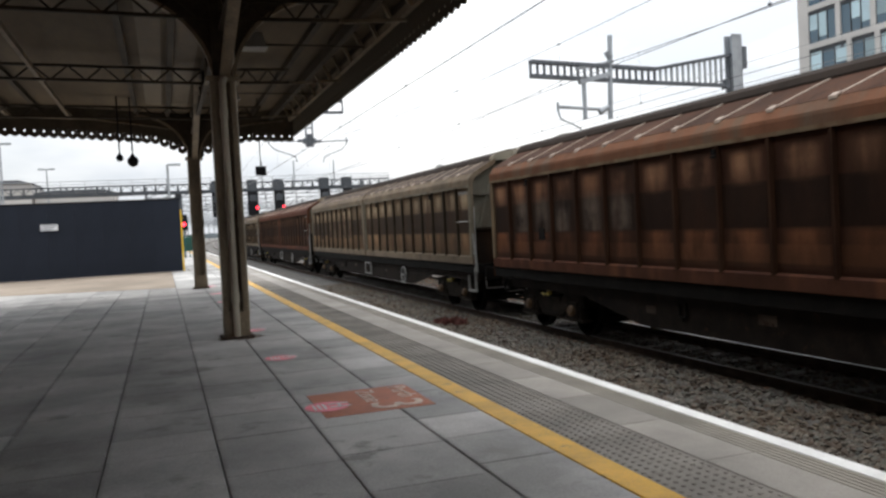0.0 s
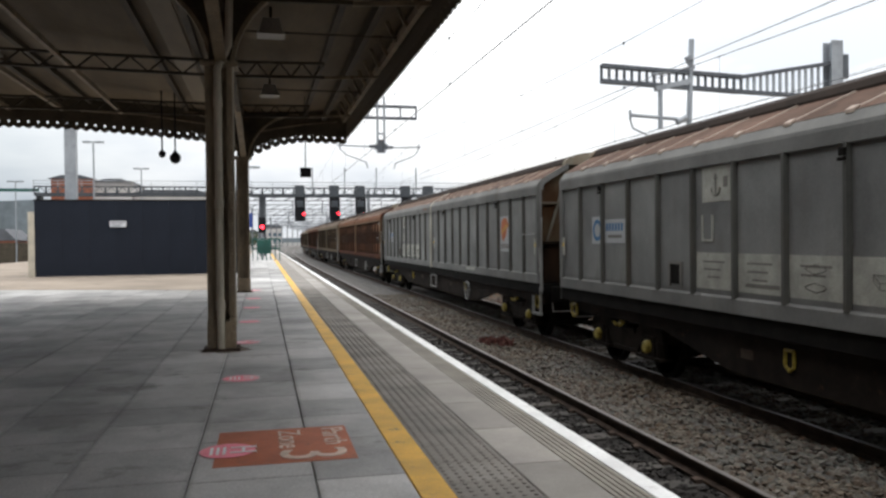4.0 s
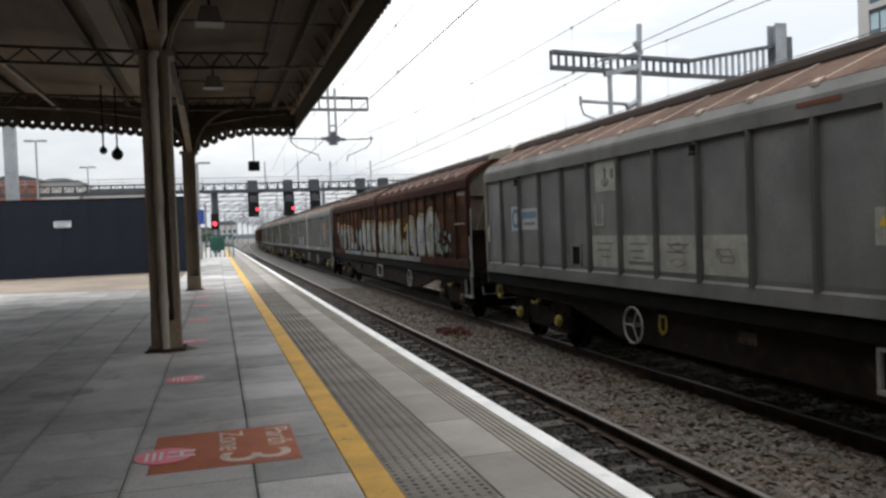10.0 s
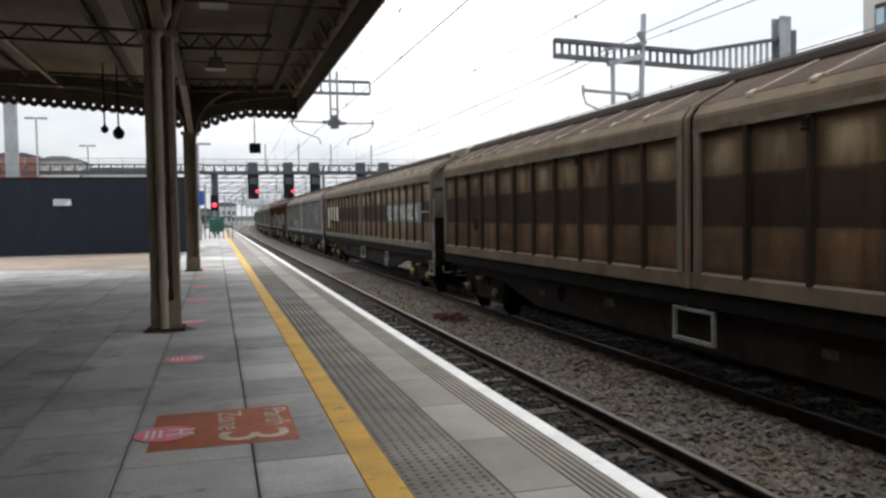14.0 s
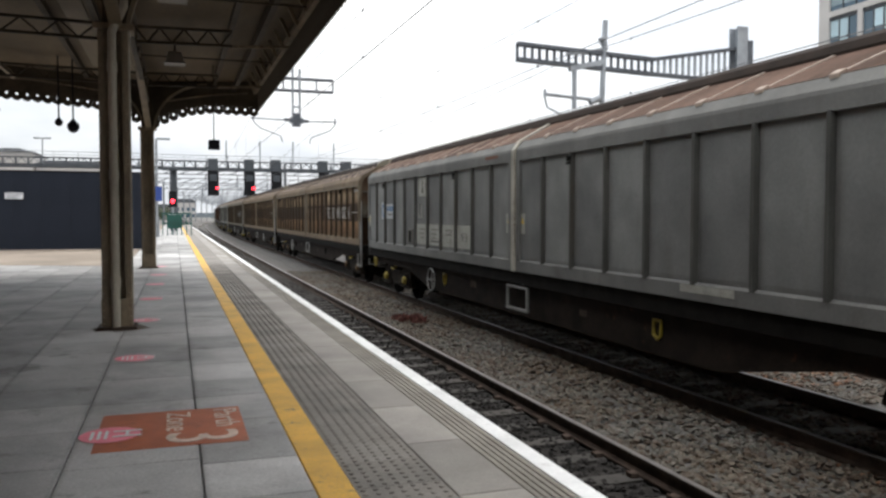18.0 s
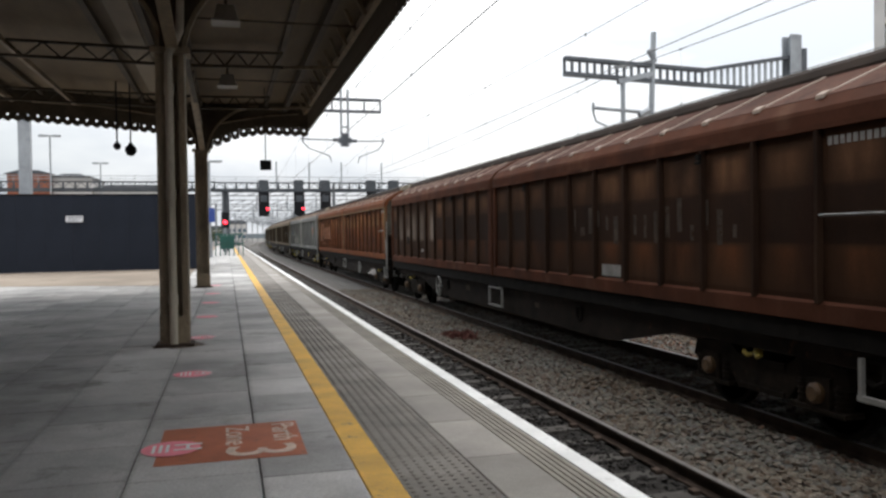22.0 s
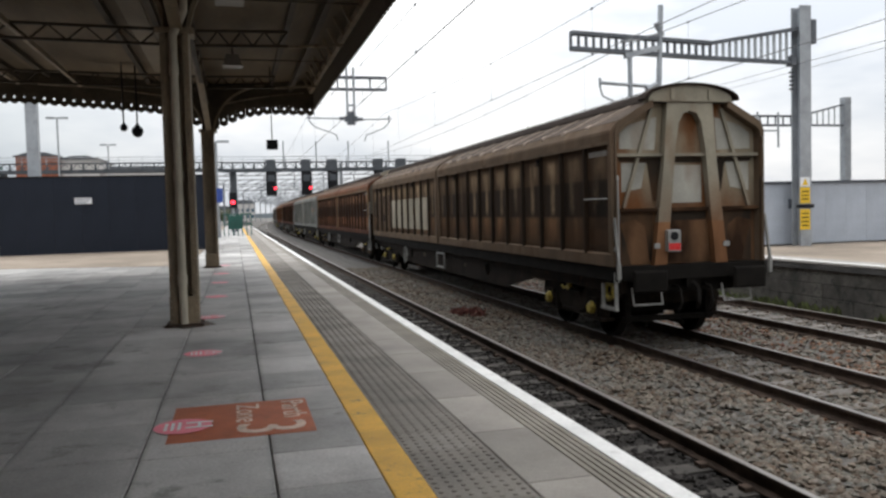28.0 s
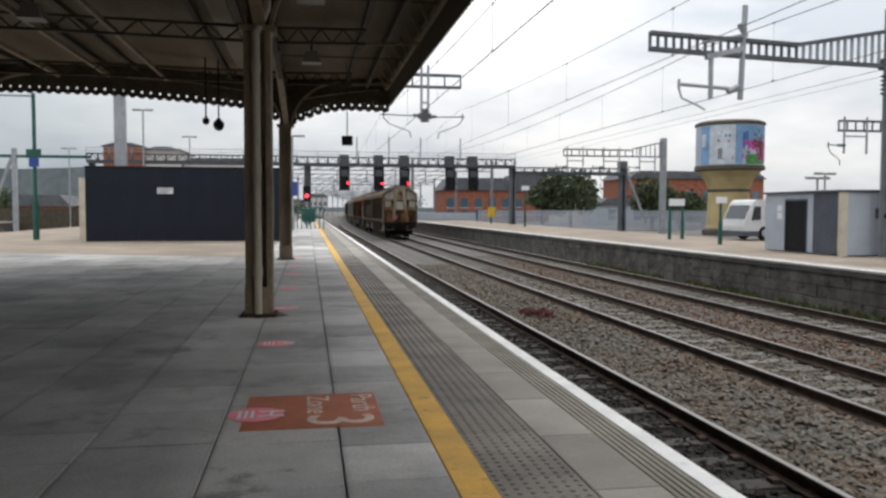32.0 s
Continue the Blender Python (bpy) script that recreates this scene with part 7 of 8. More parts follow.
    post = vmesh("centre_bar:%.2f" % bw, lambda: Shape().bar((-HALF - 0.06, 0, FLOOR), (-HALF - 0.06, 0, PT + 0.2), 0.04, bw).bar((-HALF - 0.06, 0, PT + 0.19), (SHX, 0, SHZ + 0.015), bw, 0.03).bar((SHX, 0, SHZ + 0.01), (-CAPX, 0, CAPZ + 0.01), bw, 0.03))
    part("centre_bar", post, P["frame"] if "grey" not in paint else M_CENTRE, v)
    part("roof_cap", vmesh("roof_cap", lambda: Shape().prism(roof_arch() + [(-CAPX - 0.06, CAPZ - 0.05), (CAPX + 0.06, CAPZ - 0.05)], -hb_ + 0.04, hb_ - 0.04)), M_GUTTER, v)
    part("far_roof_slope", vmesh("far_roof_slope", lambda: Shape().prism([(HALF, PT + 0.17), (-SHX, SHZ), (CAPX, CAPZ), (CAPX, CAPZ - 0.05), (-SHX - 0.03, SHZ - 0.05), (HALF - 0.06, PT + 0.1)], -hb_ + 0.1, hb_ - 0.1)), P["roof"], v)
    # ends
    gable = [(-HALF, FLOOR), (-HALF, PT + 0.18), (SHX, SHZ - 0.02), (-CAPX, CAPZ), (CAPX, CAPZ), (-SHX, SHZ - 0.02), (HALF, PT + 0.18), (HALF, FLOOR)]
    for sg in (-1, 1):
        e = part("end_wall", vmesh("end_wall", lambda: Shape().prism(gable, -0.03, 0.03)), M_END_LAST if idx == 18 else M_END_RUSTY if "grey" in paint else M_END, v, at=pose(0, sg * (hb_ - 0.22), 0, 0, 0, 0 if sg < 0 else 180))
        part("lower_plate", vmesh("lower_plate", lambda: Shape().box(-HALF + 0.08, HALF - 0.08, -0.045, -0.031, FLOOR + 0.01, 2.13)), M_END_LOW if idx == 18 else M_END_DARK, e)
        for z in (2.16, 3.02):
            part("end_beam", vmesh("end_beam", lambda: Shape().box(-HALF + 0.05, HALF - 0.05, -0.12, -0.03, -0.025, 0.025)), (M_PILLAR if idx == 18 else M_PILLAR_SHADED) if z > 3 else M_END_LOW if idx == 18 else M_END_DARK, e, at=(0, 0, z))
        for sx in (-1, 1):
            part("corner_post", vmesh("corner_post:%d" % sx, lambda: Shape().prism([(sx * HALF, -0.2), (sx * HALF, 0.0), (sx * (HALF - 0.07), 0.0), (sx * (HALF - 0.07), -0.03), (sx * (HALF - 0.03), -0.2)], FLOOR, PT + 0.1, "z")), P["frame"], e)
            part("corner_strap", vmesh("corner_strap:%d" % sx, lambda: Shape().prism([(sx * HALF, PT + 0.1), (sx * HALF, PT + 0.19), (-sx * SHX, SHZ), (sx * CAPX, CAPZ), (sx * CAPX, CAPZ - 0.12), (sx * 1.2, SHZ - 0.09), (sx * (HALF - 0.07), PT + 0.17), (sx * (HALF - 0.07), PT + 0.1)], -0.2, -0.03)), P["frame"], e)
            part("end_pillar", vmesh("end_pillar:%d" % sx, lambda: Shape().prism([(0.0, 3.86), (sx * 0.40, 3.86), (sx * 0.47, 2.9), (sx * 0.58, 1.96), (sx * 0.37, 1.96), (sx * 0.27, 3.1), (sx * 0.20, 3.52), (sx * 0.12, 3.66), (0.0, 3.7)], -0.17, -0.03)), M_PILLAR if idx == 18 else M_PILLAR_SHADED, e)
            part("pillar_foot", vmesh("pillar_foot:%d" % sx, lambda: Shape().prism([(sx * 0.58, 1.96), (sx * 0.66, FLOOR - 0.05), (sx * 0.44, FLOOR - 0.05), (sx * 0.37, 1.96)], -0.172, -0.03)), M_FOOT if idx == 18 else M_END_DARK, e)
            part("diagonal_brace", vmesh("diagonal_brace:%d" % sx, lambda: Shape().bar((sx * 0.62, -0.06, 3.75), (sx * 1.12, -0.06, 2.2), 0.05, 0.05)), M_PILLAR if idx == 18 else M_END, e)
            part("buffer", vmesh("buffer:%d" % sx, lambda: Shape().tube((sx * 0.875, -0.02, 1.06), (sx * 0.875, -0.42, 1.06), 0.11, 14).slab(-0.29, 0.29, -0.17, 0.17, 0, 0.05, 0.03, Matrix.Translation((sx * 0.875, -0.41, 1.06)) @ Euler((radians(90), 0, 0)).to_matrix().to_4x4())), M_UNDER, e)
            part("end_step", vmesh("end_step:%d" % sx, lambda: Shape().path([(sx * 0.55, -0.15, 0.95), (sx * 0.55, -0.22, 0.68), (sx * 1.05, -0.22, 0.68), (sx * 1.05, -0.15, 0.95)], 0.016)), M_WPART, e)
        part("crown_plate", vmesh("crown_plate", lambda: Shape().prism([(-0.74, 3.84)] + roof_arch(12, 0.74, 3.88, 4.10)[::-1] + [(0.74, 3.84)], -0.2, -0.03)), M_PILLAR, e)
        part("headstock", vmesh("headstock", lambda: Shape().box(-1.2, 1.2, -0.02, 0.16, 0.84, 1.26)), M_UNDER, e)
        part("coupling", vmesh("coupling", lambda: Shape().box(-0.09, 0.09, -0.18, 0, 0.92, 1.12).path([(0, -0.16, 1.0), (0.03, -0.3, 0.9), (-0.03, -0.42, 0.72), (0, -0.3, 0.6)], 0.035)), M_UNDER, e)
        part("brake_hose", vmesh("brake_hose", lambda: Shape().path([(0.3, 0, 0.95), (0.32, -0.2, 0.9), (0.3, -0.3, 0.7), (0.25, -0.25, 0.55)], 0.025)), M_UNDER, e)
        part("brake_hose", VM["brake_hose"], M_UNDER, e, at=(-0.55, 0, 0))
        # handrail and lever on the camera's side
        hx = -HALF if sg < 0 else HALF
        part("corner_handrail", vmesh("corner_handrail:%d" % sg, lambda: Shape().path([(hx, -0.25, 1.05), (hx, -0.27, 1.2), (hx, -0.27, 2.62), (hx * 0.97, -0.18, 2.7)], 0.015)), M_WPART if sg < 0 else P["rib"], e)
        if sg < 0:
            part("lever", vmesh("lever", lambda: Shape().bar((-HALF - 0.02, -0.3, 1.35), (-HALF - 0.02, -0.17, 2.05), 0.03, 0.05).bar((-HALF - 0.02, -0.3, 1.35), (-HALF - 0.02, -0.3, 1.1), 0.05, 0.06).bar((-HALF - 0.02, -0.26, 1.62), (-HALF - 0.02, -0.12, 1.52), 0.03, 0.04)), M_WPART, e)
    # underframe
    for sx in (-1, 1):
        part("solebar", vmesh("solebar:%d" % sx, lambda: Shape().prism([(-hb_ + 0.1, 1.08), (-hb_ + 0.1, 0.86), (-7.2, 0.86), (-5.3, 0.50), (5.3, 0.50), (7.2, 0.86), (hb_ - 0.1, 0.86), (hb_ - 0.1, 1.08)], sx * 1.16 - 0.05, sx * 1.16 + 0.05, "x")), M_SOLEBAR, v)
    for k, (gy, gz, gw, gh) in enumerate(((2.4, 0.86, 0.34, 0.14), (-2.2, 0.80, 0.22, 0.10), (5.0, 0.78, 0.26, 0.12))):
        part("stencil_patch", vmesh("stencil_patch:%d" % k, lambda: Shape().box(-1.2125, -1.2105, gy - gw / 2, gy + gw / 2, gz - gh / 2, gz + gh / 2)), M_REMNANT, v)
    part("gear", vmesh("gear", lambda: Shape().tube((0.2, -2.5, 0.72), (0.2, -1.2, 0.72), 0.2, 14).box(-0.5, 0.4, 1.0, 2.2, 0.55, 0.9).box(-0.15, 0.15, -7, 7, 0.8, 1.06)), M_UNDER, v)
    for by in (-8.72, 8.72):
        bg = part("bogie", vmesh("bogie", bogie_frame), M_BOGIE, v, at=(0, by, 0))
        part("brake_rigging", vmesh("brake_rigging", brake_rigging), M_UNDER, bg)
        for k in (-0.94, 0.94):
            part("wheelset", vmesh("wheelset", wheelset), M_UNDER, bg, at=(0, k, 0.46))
            part("axlebox_cover", vmesh("axlebox_cover", lambda: Shape().lathe([(0.11, 0), (0.11, 0.05), (0.075, 0.085)], 16, Matrix.Translation((-1.115, 0, 0.51)) @ Euler((0, radians(-90), 0)).to_matrix().to_4x4())), M_YPART if "grey" in paint or idx in (10, 18) else M_AXLE, bg, at=(0, k, 0))
        part("lifting_hook", vmesh("lifting_hook", lambda: Shape().box(-1.16, -1.09, -0.04, 0.04, 0.78, 1.0).path([(-1.16, 0, 0.8), (-1.2, 0.08, 0.76), (-1.2, 0.16, 0.8)], 0.025).path([(-1.16, 0, 0.8), (-1.2, -0.08, 0.76), (-1.2, -0.16, 0.8)], 0.025)), M_YPART, bg)
    for sy in (-1, 1):
        part("tie_ring", vmesh("tie_ring:%d" % sy, lambda: Shape().path([(-1.24, sy * 10.55 + a * 0.12, 0.86 + b * 0.12) for a, b in ((-1, 1), (1, 1), (1, -0.5), (0, -1), (-1, -0.5), (-1, 1))], 0.03)), M_YPART if "grey" in paint or (idx in (10, 18) and sy < 0) else M_UNDER, v)
        part("tie_ring", vmesh("tie_ring_mid:%d" % sy, lambda: Shape().path([(-1.23, sy * 4.15 + a * 0.08, 0.82 + b * 0.12) for a, b in ((-1, 1), (1, 1), (1, -0.5), (0, -1), (-1, -0.5), (-1, 1))], 0.022)), M_YPART if "grey" in paint else M_UNDER, v)
    part("step_frame", vmesh("step_frame", lambda: Shape().bar((-1.30, -0.42, 1.03), (-1.30, -0.42, 0.62), 0.045, 0.04).bar((-1.30, 0.42, 1.03), (-1.30, 0.42, 0.62), 0.045, 0.04).bar((-1.28, -0.2, 1.28), (-1.28, -0.2, 1.01), 0.02, 0.03).bar((-1.28, 0.2, 1.28), (-1.28, 0.2, 1.01), 0.02, 0.03).bar((-1.30, -0.44, 0.62), (-1.30, 0.44, 0.62), 0.05, 0.045).bar((-1.30, -0.44, 1.01), (-1.30, 0.44, 1.01), 0.04, 0.04)), M_WPART, v)
    part("corner_step", vmesh("corner_step", lambda: Shape().bar((-1.30, -10.9, 1.2), (-1.30, -10.9, 0.62), 0.05, 0.04).bar((-1.30, -10.45, 1.0), (-1.30, -10.45, 0.62), 0.05, 0.04).bar((-1.30, -10.93, 0.62), (-1.30, -10.42, 0.62), 0.06, 0.05)), M_WPART, v)
    part("door_handle", vmesh("door_handle", lambda: Shape().tube((-HALF - 0.09, -10.84, 2.35), (-HALF - 0.09, -10.04, 2.35), 0.014)), M_WPART, v)
    part("handbrake_wheel", vmesh("handbrake_wheel", lambda: Shape().path([(-1.32, 0.26 * math.cos(2 * math.pi * i / 18), 0.26 * math.sin(2 * math.pi * i / 18)) for i in range(19)], 0.018).path([(-1.32, 0, 0), (-1.32, 0.26, 0)], 0.014).path([(-1.32, 0, 0), (-1.32, -0.13, 0.225)], 0.014).path([(-1.32, 0, 0), (-1.32, -0.13, -0.225)], 0.014).tube((-1.15, 0, 0), (-1.33, 0, 0), 0.03)), M_WPART, v, at=(0, WHEEL_Y.get(idx, -4.7), 0.76))
    return v


WHEEL_Y = {}
XF = -HALF - 0.0145   # face of the side panels


def plate(name, v, y, z, w, h, material, depth=0.004, off=0.0, label=""):
    """A thin painted or stuck-on rectangle on the side."""
    return part(name, Shape().box(XF - off - depth, XF - off, y - w / 2, y + w / 2, z - h / 2, z + h / 2), material, v, label)


def blob(name, v, pts, material, off=0.0, depth=0.003):
    """A flat painted outline on the side, points in (y, z)."""
    return part(name, Shape().prism(pts, XF - off - depth, XF - off, "x"), material, v)


def bay_y(half, i):
    """Middle of a bay. half 1: front door; i counts back from the front."""
    return half * MID + (NBAY * BAY if half > 0 else 0) - (i + 0.5) * BAY


def data_panels(v):
    for k, (d, w) in enumerate(((5, 0.84), (6, 0.87), (7, 0.87), (8, 0.87))):
        y = bay_y(1, d)
        plate("data_panel", v, y, 1.81, w, 0.48, M_DECAL)
        for q in range((3, 3, 2, 0)[k]):
            plate("line_of_writing", v, y + 0.04 * (q % 2), 1.93 - 0.1 * q, 0.5 - 0.1 * q, 0.025, M_DECAL_INK, 0.002, 0.004)
        if k == 1:
            plate("number_bar", v, y - 0.05, 1.66, 0.66, 0.05, M_DECAL_INK, 0.002, 0.004)
        if k == 2:
            for q in (0, 1):
                part("stamp_ring", Shape().path([(XF - 0.006, y + 0.17 * math.cos(a) ** 3, 1.90 - 0.2 * q + 0.055 * math.sin(a)) for a in [2 * math.pi * i / 14 for i in range(15)]], 0.006, 4), M_DECAL_INK, v)
        if k == 3:
            part("box_mark", Shape().path([(XF - 0.006, y + a, 1.80 + b) for a, b in ((-0.16, 0), (0.08, 0), (0.16, 0.08), (-0.08, 0.08), (-0.16, 0), (-0.16, -0.07), (0.08, -0.07), (0.08, 0), (0.16, 0.08), (0.16, 0.01), (0.08, -0.07))], 0.006, 4), M_DECAL_INK, v)
    y = bay_y(1, 5) - 0.06
    part("label_holder", Shape().box(XF - 0.02, XF, y + 0.06, y + 0.09, 2.2, 2.55).box(XF - 0.02, XF, y + 0.30, y + 0.33, 2.2, 2.55).box(XF - 0.02, XF, y + 0.09, y + 0.30, 2.2, 2.23), M_DECAL, v)
    plate("data_panel", v, y, 2.95, 0.66, 0.46, M_DECAL)
    part("anchor_mark", Shape().path([(XF - 0.006, y + 0.1 * math.cos(a), 2.9 + 0.1 * math.sin(a)) for a in [math.pi + math.pi * i / 8 for i in range(9)]], 0.012, 4).path([(XF - 0.006, y, 2.8), (XF - 0.006, y, 3.08)], 0.012, 4).path([(XF - 0.006, y - 0.05, 3.03), (XF - 0.006, y + 0.05, 3.03)], 0.01, 4), M_DECAL_INK, v)
    plate("line_of_writing", v, y - 0.22, 2.97, 0.1, 0.14, M_DECAL_INK, 0.002, 0.004)
    h = bay_y(1, 4)
    part("inspection_hatch", Shape().box(XF - 0.010, XF, h - 0.14, h + 0.14, 1.59, 1.87), M_UNDER, v)
    part("hatch_rim", Shape().box(XF - 0.025, XF, h - 0.19, h - 0.141, 1.55, 1.91).box(XF - 0.025, XF, h + 0.141, h + 0.19, 1.55, 1.91).box(XF - 0.025, XF, h - 0.14, h + 0.14, 1.875, 1.91), M_DECAL_INK, v)


def grey_marks(v):
    data_panels(v)
    y, yr = bay_y(1, 2) + 0.06, bay_y(1, 1) - 0.24
    plate("logo_panel", v, yr, 2.39, 0.46, 0.48, M_LOGO_WHITE)
    n = 20
    ring = Shape()
    for i in range(n):
        a, b = 2 * math.pi * i / n, 2 * math.pi * (i + 1) / n
        ring.add([(XF - 0.006, yr + r_ * math.cos(t_), 2.39 + r_ * math.sin(t_)) for r_, t_ in ((0.19, a), (0.19, b), (0.12, b), (0.12, a))], [(0, 1, 2, 3)])
    part("logo_ring", ring, M_LOGO_BLUE, v)
    plate("logo_panel", v, y - 0.02, 2.37, 0.78, 0.40, M_LOGO_WHITE)
    for q in range(6):
        plate("logo_bar", v, y + 0.28 - 0.115 * q, 2.44, 0.075, 0.13, M_LOGO_BLUE, 0.002, 0.004)
    plate("logo_bar", v, y - 0.02, 2.28, 0.52, 0.05, M_DECAL_INK, 0.002, 0.004)
    # rear half: orange device on a white panel
    y = bay_y(-1, 8)
    plate("logo_panel", v, y, 2.37, 0.76, 0.86, M_LOGO_WHITE)
    blob("logo_device", v, [(y + 0.22, 2.26), (y + 0.30, 2.46), (y + 0.26, 2.66), (y + 0.1, 2.75), (y - 0.14, 2.76), (y - 0.24, 2.66), (y - 0.33, 2.56), (y - 0.17, 2.48), (y - 0.12, 2.34), (y + 0.04, 2.25), (y + 0.1, 2.18)], M_LOGO_ORANGE, 0.0042)
    blob("logo_device", v, [(y + 0.27, 2.36), (y + 0.27, 2.44), (y - 0.20, 2.62), (y - 0.26, 2.57), (y - 0.18, 2.51)], M_LOGO_GOLD, 0.0075)
    for q in range(9):
        plate("logo_letter", v, y + 0.28 - 0.07 * q, 2.07, 0.04, 0.12, M_DECAL_INK, 0.002, 0.0042)
    plate("data_panel", v, -5.28, 1.42, 0.95, 0.09, M_DECAL, off=0.032)
    for yy, zz in ((0.30, 2.12), (-0.30, 2.12), (-10.78, 2.08), (10.78, 2.1)):
        plate("warning_plate", v, yy, zz, 0.19, 0.34, M_DECAL, off=0.03 if abs(yy) > 5 else 0.004)
        blob("warning_sign", v, [(yy - 0.05, zz + 0.0), (yy + 0.05, zz + 0.0), (yy, zz + 0.1)], M_SIGN_YELLOW, 0.035 if abs(yy) > 5 else 0.009)
    plate("scuffed_patch", v, bay_y(1, 9.6), 3.33, 0.6, 0.05, M_SALMON, off=0.048)


VANS = [
    ("maroon", "maroon-brown weathered bogie van of a moving goods train"),
    ("brown", "brown weathered bogie van of a moving goods train"),
    ("maroon", "red-brown weathered bogie van of a moving goods train"),
    ("brown", "dull brown bogie van with faded pale patches"),
    ("rust", "rust-brown bogie van with dark middle band and grey roof straps"),
    ("grey", "grey sliding-side bogie van with white data panels"),
    ("grey", "grey sliding-side bogie van with an orange logo panel"),
    ("grey", "grey sliding-side bogie van with blue ring logo and anchor panel"),
    ("graffiti", "maroon bogie van with silver and teal graffiti"),
    ("grey", "grey sliding-side bogie van with a cream warning plate"),
    ("pale_brown", "brown bogie van with white painted-out panels and faded lettering"),
    ("brown", "dirty brown bogie van with a dark middle band"),
    ("brown", "brown bogie van with large faded white lettering"),
    ("grey", "pale grey sliding-side bogie van with logo panels"),
    ("orange", "orange-rust bogie van with salmon faded panels"),
    ("maroon", "dark maroon bogie van with pale faded patches"),
    ("pale_grey", "clean grey sliding-side bogie van with cream centre posts"),
    ("rust", "rusty brown bogie van with tan-streaked panels"),
    ("last_brown", "last brown bogie van with rusty cream end and tail lamp"),
]
WHEEL_Y.update({9: 4.8, 12: 4.8, 13: 4.9, 15: 4.8, 16: 4.8, 17: 4.8, 18: 4.8})
TRAIN = []
for idx, (paint, label) in enumerate(VANS):
    v = van(idx, paint, label)
    TRAIN.append(v)
    if "grey" in paint:
        grey_marks(v)
    else:
        for k in range(9):
            plate("number_bar", v, -10.10 - 0.082 * k, 3.07, 0.055, 0.085, M_FADED, 0.003)
        part("inspection_hatch", Shape().box(XF - 0.015, XF, bay_y(1, 2) - 0.13, bay_y(1, 2) + 0.13, 1.9, 2.14), M_UNDER, v)
    if idx == 3:
        for i in range(4, 9):
            plate("faded_patch", v, bay_y(1, i), 2.3, 0.4, 0.75, M_FADED2, 0.002)
    if idx == 7:
        plate("patched_plate", v, bay_y(-1, 6) - 0.1, 1.9, 0.26, 0.62, M_DECAL)
        plate("patched_plate", v, bay_y(-1, 7) + 0.2, 2.62, 0.14, 0.14, M_DECAL)
        plate("patched_plate", v, bay_y(-1, 6) - 0.56, 1.66, 0.1, 0.14, M_DECAL)
    if idx == 15:
        lr = random.Random(15)
        for k in range(16):
            plate("letter_remnant", v, bay_y(-1, 4) + 0.3 - 0.29 * k, 2.3 + lr.uniform(-0.12, 0.12), lr.uniform(0.06, 0.16), lr.uniform(0.14, 0.46), M_REMNANT, 0.002)
        plate("pale_label", v, bay_y(-1, 5), 1.62, 0.62, 0.18, M_FADED, 0.002)
    if idx == 10:
        for i in range(1, 5):
            plate("painted_out_panel", v, bay_y(1, i), 2.40, BAY - 0.13, 0.70, M_PALEPATCH, 0.002)
        plate("painted_out_panel", v, bay_y(1, 1) + 0.05, 1.86, BAY - 0.25, 0.36, M_PALEPATCH, 0.002)
        for i in range(5, 10):
            plate("slate_panel", v, bay_y(-1, i), 2.34, BAY - 0.07, 0.60, M_SLATE, 0.002)
        for k, letter in enumerate("FERRYWAGON"):
            words(letter, 0.60, M_FADED_BRIGHT, "faded_letter", v, pose(XF - 0.0045, bay_y(-1, 9) + 0.36 + 0.45 * (9 - k), 2.32, 90, 0, -90), bold=0.022)
    if idx in (4, 11, 12):
        for k, letter in enumerate("FERRYWAGON"):
            words(letter, 0.56, {4: M_BARE, 11: M_FADED2, 12: M_FADED}[idx], "faded_letter", v, pose(XF - 0.0045, bay_y(-1, 9) + 0.36 + 0.45 * (9 - k), 2.32, 90, 0, -90), bold=0.018)
    if idx == 12:
        for i in range(0, 4):
            plate("painted_out_panel", v, bay_y(-1, i), 2.3, BAY - 0.2, 0.5, M_FADED2, 0.002)
    if idx == 14:
        y = bay_y(1, 1)
        blob("salmon_panel", v, [(y + 0.38, 1.98), (y + 0.30, 1.86), (y - 0.42, 1.86), (y - 0.42, 2.88), (y + 0.2, 2.86), (y + 0.38, 2.68)], M_SALMON_LIGHT, depth=0.002)
        y = bay_y(1, 2)
        plate("salmon_panel", v, y, 2.26, BAY - 0.14, 0.80, M_SALMON_LIGHT, 0.002)
        plate("salmon_panel", v, y, 2.80, BAY - 0.14, 0.20, M_SALMON_LIGHT, 0.002)
        plate("salmon_panel", v, y - 0.02, 1.72, 0.6, 0.12, M_SALMON_LIGHT, 0.002)
        for i in (3, 4, 5):
            plate("salmon_panel", v, bay_y(1, i), 2.33, BAY - 0.14, 0.66, M_SALMON_LIGHT, 0.002)
            plate("chalky_edge", v, bay_y(1, i), 2.665, BAY - 0.16, 0.016, M_FADED2, 0.002)
        y = bay_y(1, 3)
        blob("salmon_panel", v, [(y + 0.2, 1.66), (y - 0.1, 1.66), (y - 0.04, 1.82), (y - 0.2, 1.86), (y + 0.1, 1.9)], M_SALMON_LIGHT, depth=0.002)
        for dy in (-0.12, 0.12):
            plate("worn_label", v, bay_y(1, 5) + dy, 2.93, 0.2, 0.28, M_BARE, 0.002)
        for q in (0, 1):
            plate("line_of_writing", v, bay_y(1, 6) - 0.05 - 0.12 * q, 1.78 + 0.12 * q, 0.42 - 0.2 * q, 0.06, M_FADED2, 0.002)
    if idx == 15:
        plate("pale_label", v, bay_y(1, 4) + 0.1, 1.72, 0.26, 0.07, M_FADED, 0.002)
